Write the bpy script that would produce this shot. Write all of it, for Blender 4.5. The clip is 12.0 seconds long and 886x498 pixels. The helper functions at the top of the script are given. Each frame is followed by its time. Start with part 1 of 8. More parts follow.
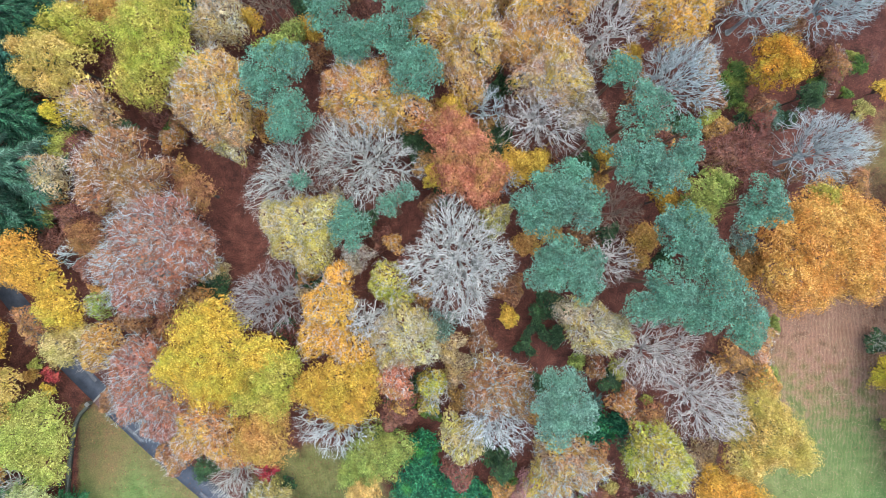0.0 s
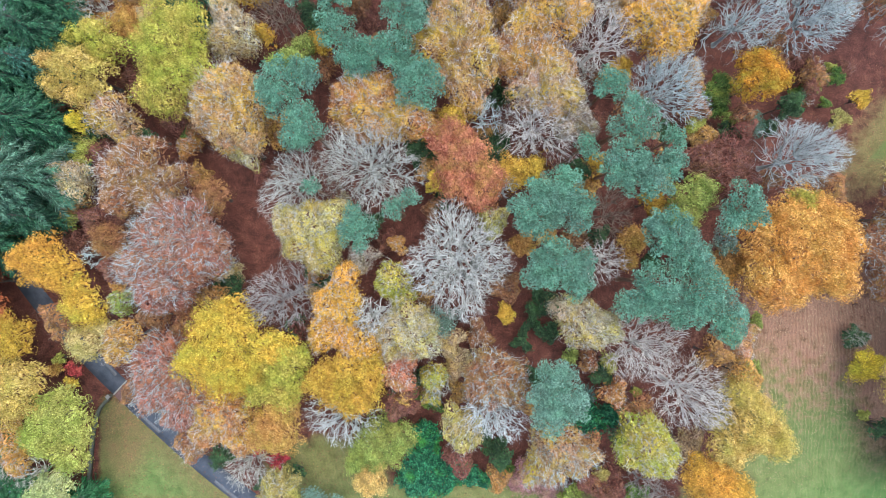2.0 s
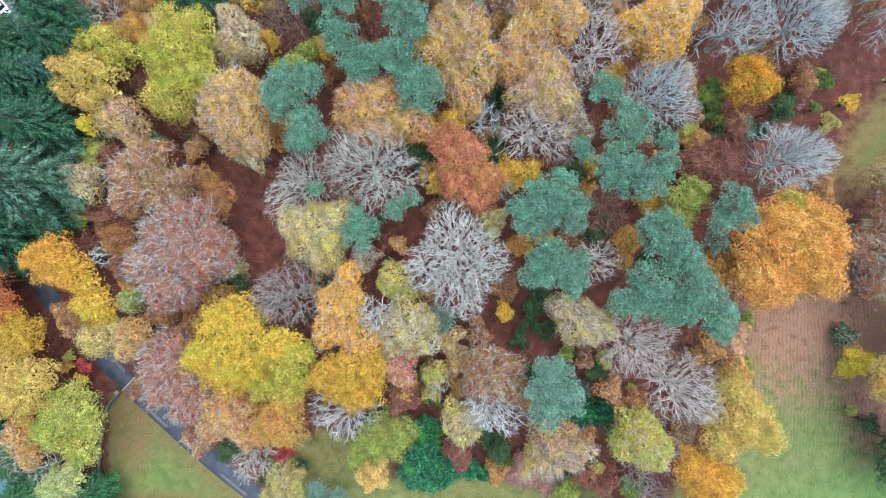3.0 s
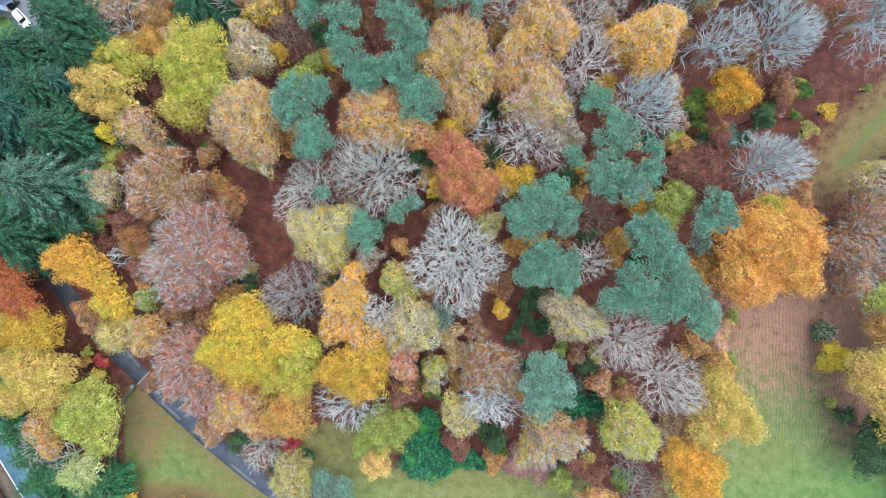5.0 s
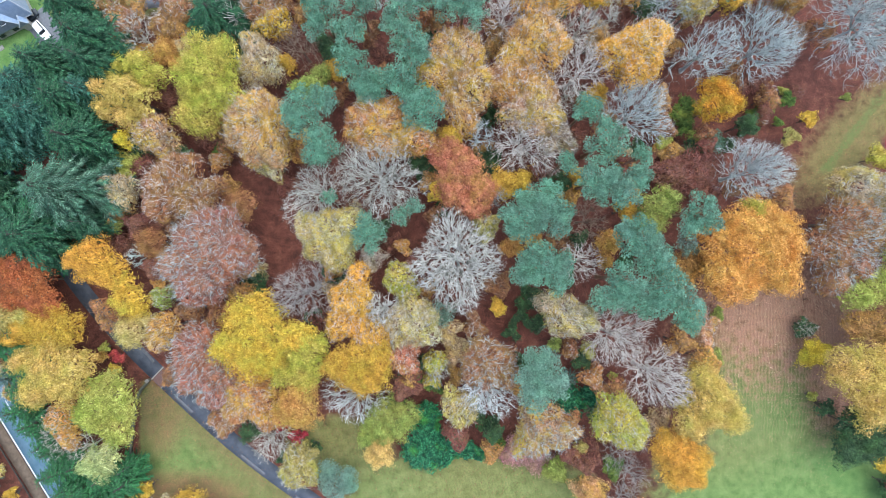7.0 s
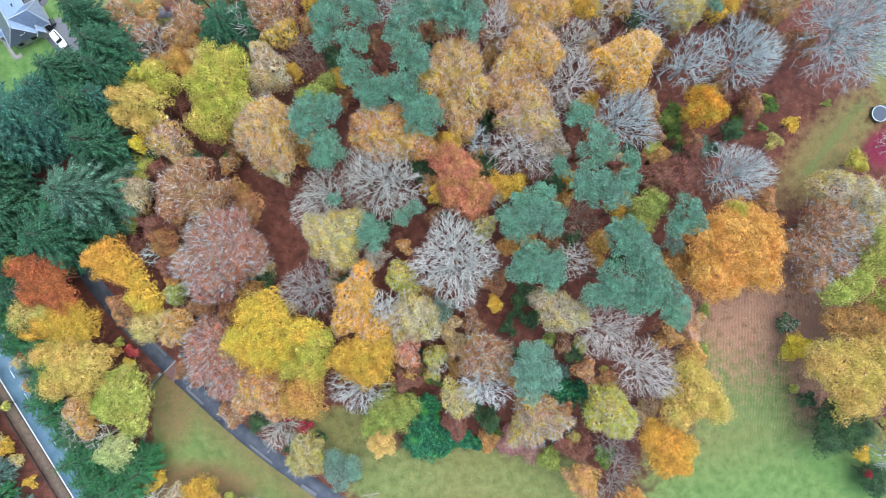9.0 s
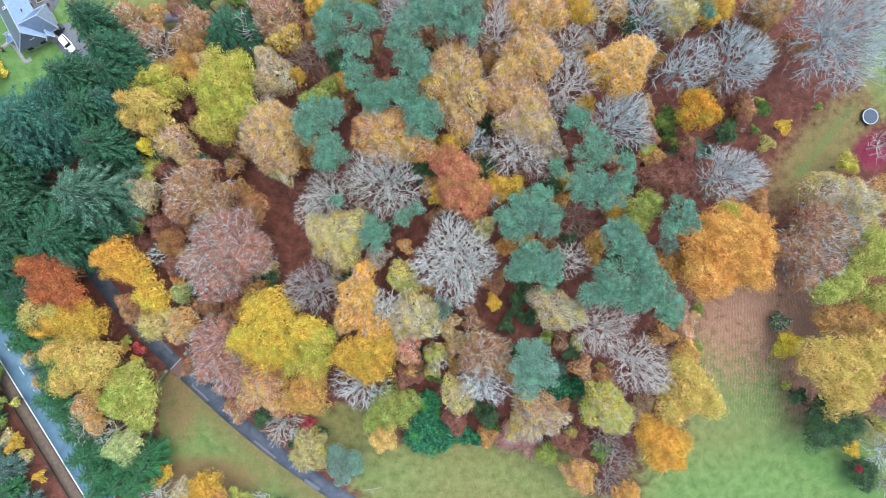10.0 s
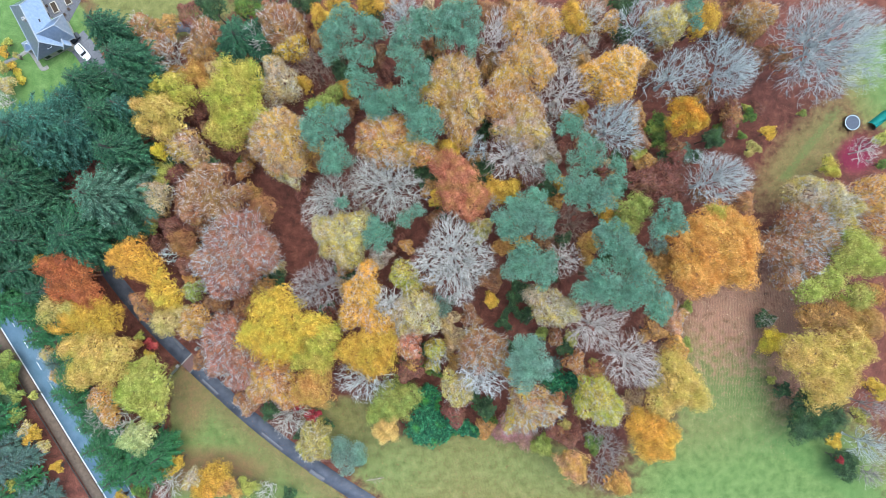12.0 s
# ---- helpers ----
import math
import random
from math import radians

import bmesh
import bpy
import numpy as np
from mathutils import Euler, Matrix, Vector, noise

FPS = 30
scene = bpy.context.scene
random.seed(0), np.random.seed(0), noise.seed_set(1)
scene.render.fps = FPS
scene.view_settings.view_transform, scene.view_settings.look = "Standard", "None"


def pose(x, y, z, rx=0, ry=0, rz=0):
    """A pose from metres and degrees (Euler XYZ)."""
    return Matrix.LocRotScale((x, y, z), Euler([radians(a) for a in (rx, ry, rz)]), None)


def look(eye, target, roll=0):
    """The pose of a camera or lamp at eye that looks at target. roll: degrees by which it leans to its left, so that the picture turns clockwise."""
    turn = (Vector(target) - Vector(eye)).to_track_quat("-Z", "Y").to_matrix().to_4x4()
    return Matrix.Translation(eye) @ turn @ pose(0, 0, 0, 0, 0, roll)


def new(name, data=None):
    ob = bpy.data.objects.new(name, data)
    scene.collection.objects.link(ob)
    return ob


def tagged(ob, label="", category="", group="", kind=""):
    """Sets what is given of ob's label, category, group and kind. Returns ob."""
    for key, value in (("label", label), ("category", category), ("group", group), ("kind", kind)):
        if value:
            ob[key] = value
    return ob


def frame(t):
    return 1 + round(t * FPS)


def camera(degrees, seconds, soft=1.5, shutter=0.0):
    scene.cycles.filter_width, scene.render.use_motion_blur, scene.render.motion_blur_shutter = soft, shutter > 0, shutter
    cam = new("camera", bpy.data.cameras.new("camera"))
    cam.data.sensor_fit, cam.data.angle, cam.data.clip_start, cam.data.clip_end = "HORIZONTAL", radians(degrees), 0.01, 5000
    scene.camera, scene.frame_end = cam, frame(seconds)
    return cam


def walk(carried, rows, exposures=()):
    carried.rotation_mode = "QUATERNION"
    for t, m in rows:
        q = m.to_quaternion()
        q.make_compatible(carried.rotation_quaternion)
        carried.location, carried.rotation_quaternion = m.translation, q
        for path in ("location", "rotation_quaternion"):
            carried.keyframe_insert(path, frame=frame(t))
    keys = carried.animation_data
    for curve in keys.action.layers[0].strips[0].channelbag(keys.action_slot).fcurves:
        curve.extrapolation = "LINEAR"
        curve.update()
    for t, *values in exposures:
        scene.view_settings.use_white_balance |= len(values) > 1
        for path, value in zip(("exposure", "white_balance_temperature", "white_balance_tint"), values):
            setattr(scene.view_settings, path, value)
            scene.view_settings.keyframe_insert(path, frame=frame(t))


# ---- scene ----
cam = camera(70.0, 12.0, soft=0.7)
METRES, EYE, TILT, LEAN, TURN = 38.0, 112.0, -90.0, 0.0, 0.0
ROWS = [
    (0.0, 0.0, 0.0, 0.0, 0.0, 0.0, -0.0),
    (0.5, -0.0011, -0.0437, 0.0011, 0.01, 0.01, -0.0),
    (1.0, -0.0025, -0.0858, 0.0028, 0.01, 0.01, 0.01),
    (1.5, -0.0048, -0.1278, 0.0035, -0.01, 0.04, 0.01),
    (2.0, -0.0062, -0.1693, 0.0034, -0.01, 0.02, 0.02),
    (2.5, -0.0071, -0.2113, 0.004, -0.03, -0.01, 0.02),
    (3.0, -0.0076, -0.2537, 0.0048, -0.03, -0.02, 0.01),
    (5.0, -0.0086, -0.4189, 0.0083, -0.09, 0.01, 0.01),
    (5.5, -0.0102, -0.4612, 0.0095, -0.1, 0.0, 0.02),
    (6.0, -0.0125, -0.5026, 0.0104, -0.12, 0.02, 0.04),
    (6.5, -0.0136, -0.5438, 0.0103, -0.15, 0.04, 0.03),
    (7.0, -0.0136, -0.5851, 0.0113, -0.16, 0.03, 0.03),
    (9.0, -0.0192, -0.752, 0.0148, -0.29, -0.09, 0.03),
    (9.5, -0.0201, -0.7941, 0.0147, -0.29, -0.1, 0.03),
    (10.0, -0.0206, -0.8354, 0.0152, -0.3, -0.11, 0.02),
    (10.5, -0.0207, -0.8767, 0.0156, -0.3, -0.11, 0.01),
    (11.0, -0.0209, -0.9178, 0.0164, -0.31, -0.12, -0.0),
    (11.5, -0.0213, -0.9585, 0.0158, -0.32, -0.11, -0.02),
    (12.0, -0.0212, -0.9994, 0.0166, -0.31, -0.11, -0.03),
]
walk(cam, [(t, pose(0, 0, EYE, TILT, LEAN, TURN) @ pose(METRES * x, METRES * y, METRES * z, 90 + pitch, roll, yaw)) for t, x, y, z, yaw, pitch, roll in ROWS])

# ---- light ----
world = bpy.data.worlds.new("overcast_sky")
scene.world = world
world.use_nodes = True
wn = world.node_tree.nodes
sky = wn.new("ShaderNodeTexSky")
sky.sky_type = "NISHITA"
sky.sun_disc = False
sky.sun_elevation, sky.sun_rotation = radians(74), radians(40)
sky.dust_density = 2.0
world.node_tree.links.new(sky.outputs["Color"], wn["Background"].inputs["Color"])
wn["Background"].inputs["Strength"].default_value = 0.15
sun = new("sun", bpy.data.lights.new("sun", "SUN"))
sun.data.energy, sun.data.angle, sun.data.color = 1.75, radians(75), (0.87, 0.985, 1.0)
sun.matrix_world = look((14, 17, 80), (0, 0, 0))
scene.view_settings.exposure = 1.41


# ---- materials ----
def nodes_of(name, rough=0.8):
    m = bpy.data.materials.new(name)
    m.use_nodes = True
    t = m.node_tree
    b = t.nodes["Principled BSDF"]
    b.inputs["Roughness"].default_value = rough
    b.inputs["Specular IOR Level"].default_value = 0.25
    return m, t.nodes, t.links, b


def ramp(nodes, *stops):
    r = nodes.new("ShaderNodeValToRGB")
    e = r.color_ramp.elements
    while len(e) < len(stops):
        e.new(0.5)
    for k, (at, c) in enumerate(stops):
        e[k].position, e[k].color = at, (*c, 1)
    return r


def mix(nodes, links, fac, a, b, kind="MIX"):
    n = nodes.new("ShaderNodeMix")
    n.data_type, n.blend_type = "RGBA", kind
    for sock, v in ((n.inputs[0], fac), (n.inputs[6], a), (n.inputs[7], b)):
        if hasattr(v, "is_linked"):
            links.new(v, sock)
        elif isinstance(v, tuple):
            sock.default_value = (*v, 1)
        else:
            sock.default_value = v
    return n.outputs[2]


def noise_of(nodes, links, scale, detail=3.0, coord="Object", rough=0.6):
    tc = nodes.new("ShaderNodeTexCoord")
    n = nodes.new("ShaderNodeTexNoise")
    n.inputs["Scale"].default_value, n.inputs["Detail"].default_value = scale, detail
    n.inputs["Roughness"].default_value = rough
    links.new(tc.outputs[coord], n.inputs["Vector"])
    return n.outputs["Fac"]


def shade(c, k):
    return tuple(min(1.0, v * k) for v in c)


def leaf_material(name, low, high, other, share=0.3):
    """Leaves: each one its own tone between low and high; boughs here and there turned to a third colour."""
    m, n, l, b = nodes_of(name, 0.75)
    geo = n.new("ShaderNodeNewGeometry")
    tone = ramp(n, (0.0, shade(low, 0.70)), (0.5, low), (1.0, shade(high, 1.06)))
    l.new(geo.outputs["Random Per Island"], tone.inputs["Fac"])
    patch = ramp(n, (0.62 - share * 0.5, (0, 0, 0)), (0.80 - share * 0.5, (1, 1, 1)))
    l.new(noise_of(n, l, 0.3, 4.0), patch.inputs["Fac"])
    c = mix(n, l, patch.outputs["Color"], tone.outputs["Color"], other)
    turn = ramp(n, (0.36, (1.04, 0.92, 0.94)), (0.64, (0.93, 1.02, 0.90)))
    l.new(noise_of(n, l, 0.16, 2.0), turn.inputs["Fac"])
    c = mix(n, l, 1.0, c, turn.outputs["Color"], "MULTIPLY")
    fine = ramp(n, (0.34, (0.58, 0.56, 0.54)), (0.64, (1.22, 1.23, 1.24)))
    l.new(noise_of(n, l, 0.8, 3.0), fine.inputs["Fac"])
    c = mix(n, l, 0.8, c, fine.outputs["Color"], "MULTIPLY")
    grain = ramp(n, (0.36, (0.52, 0.52, 0.52)), (0.62, (1.56, 1.56, 1.56)))
    l.new(noise_of(n, l, 3.4, 2.0), grain.inputs["Fac"])
    c = mix(n, l, 0.85, c, grain.outputs["Color"], "MULTIPLY")
    l.new(c, b.inputs["Base Color"])
    glow = n.new("ShaderNodeBsdfTranslucent")
    l.new(c, glow.inputs["Color"])
    both = n.new("ShaderNodeMixShader")
    both.inputs[0].default_value = 0.22
    l.new(b.outputs[0], both.inputs[1])
    l.new(glow.outputs[0], both.inputs[2])
    l.new(both.outputs[0], n["Material Output"].inputs["Surface"])
    return m


def bark_material(name, low, high):
    m, n, l, b = nodes_of(name, 0.85)
    geo = n.new("ShaderNodeNewGeometry")
    tone = ramp(n, (0.0, low), (0.7, high), (1.0, shade(high, 1.15)))
    l.new(geo.outputs["Random Per Island"], tone.inputs["Fac"])
    fine = ramp(n, (0.3, (0.65, 0.65, 0.65)), (0.7, (1.1, 1.1, 1.1)))
    l.new(noise_of(n, l, 1.1, 4.0), fine.inputs["Fac"])
    l.new(mix(n, l, 0.8, tone.outputs["Color"], fine.outputs["Color"], "MULTIPLY"), b.inputs["Base Color"])
    return m


LEAVES = {}


def leaves(name, low, high, other, share=0.3):
    LEAVES[name] = leaf_material("leaves_" + name, low, high, other, share)


leaves("yellow", (0.545, 0.345, 0.045), (0.737, 0.528, 0.101), (0.459, 0.386, 0.065), 0.3)
leaves("honey", (0.482, 0.335, 0.084), (0.627, 0.467, 0.173), (0.454, 0.355, 0.084), 0.3)
leaves("deeporange", (0.459, 0.203, 0.020), (0.631, 0.335, 0.050), (0.450, 0.335, 0.050), 0.3)
leaves("sunny", (0.600, 0.450, 0.045), (0.760, 0.610, 0.090), (0.500, 0.440, 0.060), 0.3)
leaves("ylime", (0.383, 0.325, 0.060), (0.603, 0.497, 0.131), (0.360, 0.370, 0.060), 0.36)
leaves("lime", (0.332, 0.338, 0.077), (0.518, 0.539, 0.156), (0.275, 0.315, 0.063), 0.3)
leaves("limecream", (0.355, 0.397, 0.146), (0.542, 0.586, 0.305), (0.238, 0.297, 0.125))
leaves("gold", (0.446, 0.280, 0.038), (0.584, 0.408, 0.080), (0.550, 0.306, 0.055), 0.32)
leaves("goldbrown", (0.370, 0.203, 0.061), (0.536, 0.325, 0.113), (0.273, 0.158, 0.071))
leaves("goldtan", (0.443, 0.232, 0.086), (0.583, 0.347, 0.161), (0.543, 0.309, 0.056), 0.4)
leaves("tangold", (0.432, 0.251, 0.121), (0.563, 0.367, 0.211), (0.523, 0.318, 0.070), 0.38)
leaves("orangegold", (0.579, 0.315, 0.050), (0.733, 0.447, 0.090), (0.560, 0.294, 0.060), 0.34)
leaves("bigorange", (0.605, 0.310, 0.076), (0.780, 0.475, 0.160), (0.547, 0.229, 0.053), 0.34)
leaves("orange", (0.446, 0.235, 0.066), (0.619, 0.387, 0.139), (0.476, 0.308, 0.072), 0.3)
leaves("orangetan", (0.422, 0.183, 0.070), (0.572, 0.299, 0.141), (0.523, 0.318, 0.065), 0.38)
leaves("coral", (0.402, 0.137, 0.079), (0.555, 0.239, 0.146), (0.479, 0.264, 0.081), 0.26)
leaves("rust", (0.261, 0.117, 0.058), (0.396, 0.198, 0.103), (0.347, 0.193, 0.070), 0.34)
leaves("rustred", (0.365, 0.112, 0.041), (0.536, 0.193, 0.075), (0.323, 0.100, 0.050), 0.3)
leaves("russet", (0.230, 0.117, 0.060), (0.335, 0.193, 0.106), (0.316, 0.152, 0.060), 0.3)
leaves("rose", (0.308, 0.136, 0.100), (0.432, 0.209, 0.155), (0.394, 0.150, 0.080), 0.34)
leaves("rosegold", (0.354, 0.203, 0.121), (0.479, 0.303, 0.191), (0.498, 0.335, 0.070), 0.38)
leaves("pinkgold", (0.402, 0.223, 0.101), (0.536, 0.335, 0.182), (0.507, 0.315, 0.060), 0.4)
leaves("pinktan", (0.383, 0.233, 0.151), (0.498, 0.345, 0.232), (0.469, 0.325, 0.081), 0.38)
leaves("pinkgrey", (0.283, 0.221, 0.180), (0.372, 0.317, 0.272), (0.355, 0.265, 0.131))
leaves("peach", (0.430, 0.233, 0.131), (0.565, 0.355, 0.222), (0.498, 0.315, 0.081), 0.3)
leaves("tan", (0.430, 0.335, 0.121), (0.565, 0.467, 0.232), (0.430, 0.365, 0.090), 0.3)
leaves("cream", (0.364, 0.303, 0.187), (0.479, 0.416, 0.282), (0.440, 0.345, 0.090), 0.34)
leaves("creamgold", (0.422, 0.355, 0.141), (0.545, 0.487, 0.261), (0.479, 0.365, 0.081), 0.34)
leaves("tanbrown", (0.373, 0.284, 0.159), (0.505, 0.416, 0.274), (0.457, 0.297, 0.100))
leaves("brown", (0.345, 0.157, 0.065), (0.479, 0.259, 0.121), (0.487, 0.274, 0.065), 0.36)
leaves("khaki", (0.326, 0.284, 0.086), (0.450, 0.406, 0.161), (0.383, 0.345, 0.081), 0.3)
leaves("khakigold", (0.403, 0.324, 0.096), (0.539, 0.454, 0.183), (0.457, 0.380, 0.101), 0.3)
leaves("olive", (0.194, 0.251, 0.059), (0.346, 0.403, 0.113), (0.283, 0.291, 0.073))
leaves("green", (0.066, 0.139, 0.031), (0.154, 0.254, 0.063), (0.242, 0.289, 0.052))
leaves("dgreen", (0.033, 0.076, 0.037), (0.086, 0.158, 0.072), (0.058, 0.125, 0.046), 0.3)
leaves("rhodo", (0.017, 0.110, 0.058), (0.060, 0.280, 0.130), (0.080, 0.280, 0.060), 0.2)
leaves("paleyellow", (0.560, 0.396, 0.121), (0.714, 0.548, 0.226), (0.540, 0.335, 0.116), 0.25)
leaves("wine", (0.163, 0.063, 0.048), (0.259, 0.117, 0.086), (0.210, 0.100, 0.060), 0.3)
leaves("crimson", (0.349, 0.032, 0.051), (0.515, 0.072, 0.100), (0.310, 0.055, 0.051))
leaves("redleaf", (0.411, 0.057, 0.068), (0.558, 0.108, 0.117), (0.413, 0.105, 0.070))
leaves("pinkshrub", (0.365, 0.183, 0.180), (0.495, 0.274, 0.274), (0.338, 0.196, 0.139))
leaves("pine", (0.135, 0.275, 0.205), (0.185, 0.340, 0.255), (0.170, 0.345, 0.260), 0.34)
leaves("bluepine", (0.170, 0.300, 0.240), (0.220, 0.360, 0.290), (0.210, 0.370, 0.300), 0.34)
leaves("greypine", (0.146, 0.228, 0.189), (0.269, 0.360, 0.315), (0.181, 0.260, 0.206))
leaves("fir", (0.016, 0.070, 0.039), (0.072, 0.190, 0.105), (0.034, 0.125, 0.060), 0.3)
leaves("spruce", (0.026, 0.131, 0.050), (0.065, 0.236, 0.097), (0.046, 0.186, 0.064))
leaves("bluespruce", (0.076, 0.149, 0.132), (0.153, 0.234, 0.212), (0.093, 0.170, 0.136))
leaves("bluefir", (0.028, 0.107, 0.081), (0.075, 0.201, 0.156), (0.047, 0.149, 0.101))
leaves("greyfir", (0.045, 0.113, 0.074), (0.144, 0.248, 0.181), (0.068, 0.169, 0.107))

TWIGS = {
    "grey": bark_material("twigs_grey", (0.228, 0.207, 0.180), (0.589, 0.572, 0.514)),
    "light": bark_material("twigs_silver_grey", (0.21, 0.24, 0.235), (0.52, 0.575, 0.565)),
    "white": bark_material("twigs_pale_lichened", (0.257, 0.246, 0.216), (0.655, 0.632, 0.585)),
    "snow": bark_material("twigs_whitish", (0.30, 0.315, 0.30), (0.68, 0.70, 0.68)),
    "rosegrey": bark_material("twigs_rosy_grey", (0.28, 0.23, 0.20), (0.68, 0.63, 0.58)),
    "mauve": bark_material("twigs_mauve_grey", (0.180, 0.159, 0.151), (0.420, 0.383, 0.360)),
    "brown": bark_material("twigs_dull_brown", (0.170, 0.111, 0.078), (0.326, 0.235, 0.183)),
    "wine": bark_material("twigs_wine_brown", (0.183, 0.083, 0.066), (0.314, 0.166, 0.144)),
    "blue": bark_material("twigs_blue_grey", (0.339, 0.398, 0.398), (0.655, 0.737, 0.725)),
}
BARK = bark_material("bark", (0.07, 0.055, 0.045), (0.13, 0.10, 0.085))


# ---- building in bulk ----
def link_mesh(name, verts, faces, material, parent=None, label=""):
    """verts (n, 3) and faces (m, 3 or 4), or a list of such pairs, as one mesh object."""
    data = bpy.data.meshes.new(name)
    faces = np.asarray(faces, dtype=np.int32)
    m, k = faces.shape
    data.vertices.add(len(verts))
    data.vertices.foreach_set("co", np.asarray(verts, dtype=np.float32).ravel())
    data.loops.add(m * k)
    data.loops.foreach_set("vertex_index", faces.ravel())
    data.polygons.add(m)
    data.polygons.foreach_set("loop_start", np.arange(0, m * k, k, dtype=np.int32))
    data.materials.append(material)
    data.update(calc_edges=True)
    ob = new(name, data)
    if parent:
        ob.parent = parent
    if label:
        tagged(ob, label)
    return ob


def unit(v):
    return v / np.maximum(np.linalg.norm(v, axis=1, keepdims=True), 1e-9)


def leaf_sprays(rng, at, facing, size, slim=0.8):
    """A small spray of leaves, as a pointed triangle, at each place."""
    n = len(at)
    a = unit(np.cross(facing, rng.normal(size=(n, 3))))
    b = np.cross(facing, a)
    s = (size * rng.uniform(0.65, 1.35, n))[:, None]
    v = np.stack([at + a * s * 0.7, at - a * s * 0.45 + b * s * slim * 0.55, at - a * s * 0.45 - b * s * slim * 0.55], 1)
    return v.reshape(-1, 3), np.arange(3 * n).reshape(n, 3)


def tubes(p, q, r0, r1):
    """Three-sided tapering twigs from p to q."""
    n = len(p)
    d = unit(q - p)
    side = np.where(np.abs(d[:, 2:3]) > 0.9, np.array([[1.0, 0, 0]]), np.array([[0, 0, 1.0]]))
    a = unit(np.cross(d, side))
    b = np.cross(d, a)
    ring = [math.cos(k * 2.0944) * a + math.sin(k * 2.0944) * b for k in range(3)]
    v = np.stack([p + ring[k] * r0[:, None] for k in range(3)] + [q + ring[k] * r1[:, None] for k in range(3)], 1).reshape(-1, 3)
    f = np.array([(0, 1, 4), (0, 4, 3), (1, 2, 5), (1, 5, 4), (2, 0, 3), (2, 3, 5)])
    return v, (np.arange(n)[:, None, None] * 6 + f[None]).reshape(-1, 3)


def spikes(p, q, r0):
    n = len(p)
    d = unit(q - p)
    side = np.where(np.abs(d[:, 2:3]) > 0.9, np.array([[1.0, 0, 0]]), np.array([[0, 0, 1.0]]))
    a = unit(np.cross(d, side))
    b = np.cross(d, a)
    v = np.stack([p + (math.cos(k * 2.0944) * a + math.sin(k * 2.0944) * b) * r0[:, None] for k in range(3)] + [q], 1).reshape(-1, 3)
    f = np.array([(0, 1, 3), (1, 2, 3), (2, 0, 3)])
    return v, (np.arange(n)[:, None, None] * 4 + f[None]).reshape(-1, 3)


def joined(pieces):
    vs, fs, at = [], [], 0
    for v, f in pieces:
        vs.append(v)
        fs.append(f + at)
        at += len(v)
    return np.concatenate(vs), np.concatenate(fs)


def domes(lobes, height, deep=0.0):
    """Lobes (dx, dy, r) as (centre, radii) of ellipsoids; the first reaches the tree's full height, the outer ones less."""
    big = lobes[0][2]
    out = []
    for dx, dy, r in lobes:
        off = math.hypot(dx, dy) / max(big, 0.5)
        top = height * (1 - 0.06 * min(off, 1.8)) if off > 0.05 else height
        up = max(min(r * 0.85, height * 0.42), height * deep)
        out.append((np.array([dx, dy, top - up]), np.array([r, r, up])))
    return out


def surface(rng, dome, n, low=-0.35):
    """n places on a dome, evenly strewn as seen from above, with more on its flanks."""
    top = int(n * 0.78)
    k = np.arange(top)
    z = np.concatenate([np.sqrt(np.clip(1 - (k + rng.uniform(0, 1, top)) / max(top, 1), 0, 1)), rng.uniform(low, 0.7, n - top)])
    t = np.concatenate([k * 2.39996 + rng.normal(size=top) * 0.25 + rng.uniform(0, 6.28), rng.uniform(0, 2 * math.pi, n - top)])
    s = np.sqrt(1 - z * z)
    d = np.stack([s * np.cos(t), s * np.sin(t), z], 1)
    return d, dome[0] + d * dome[1]


def buried(points, lobe_domes, skip, depth):
    """True where a point lies well inside another lobe."""
    inside = np.zeros(len(points), bool)
    for k, (c, r) in enumerate(lobe_domes):
        if k != skip:
            inside |= (((points - c) / (r * depth)) ** 2).sum(1) < 1
    return inside


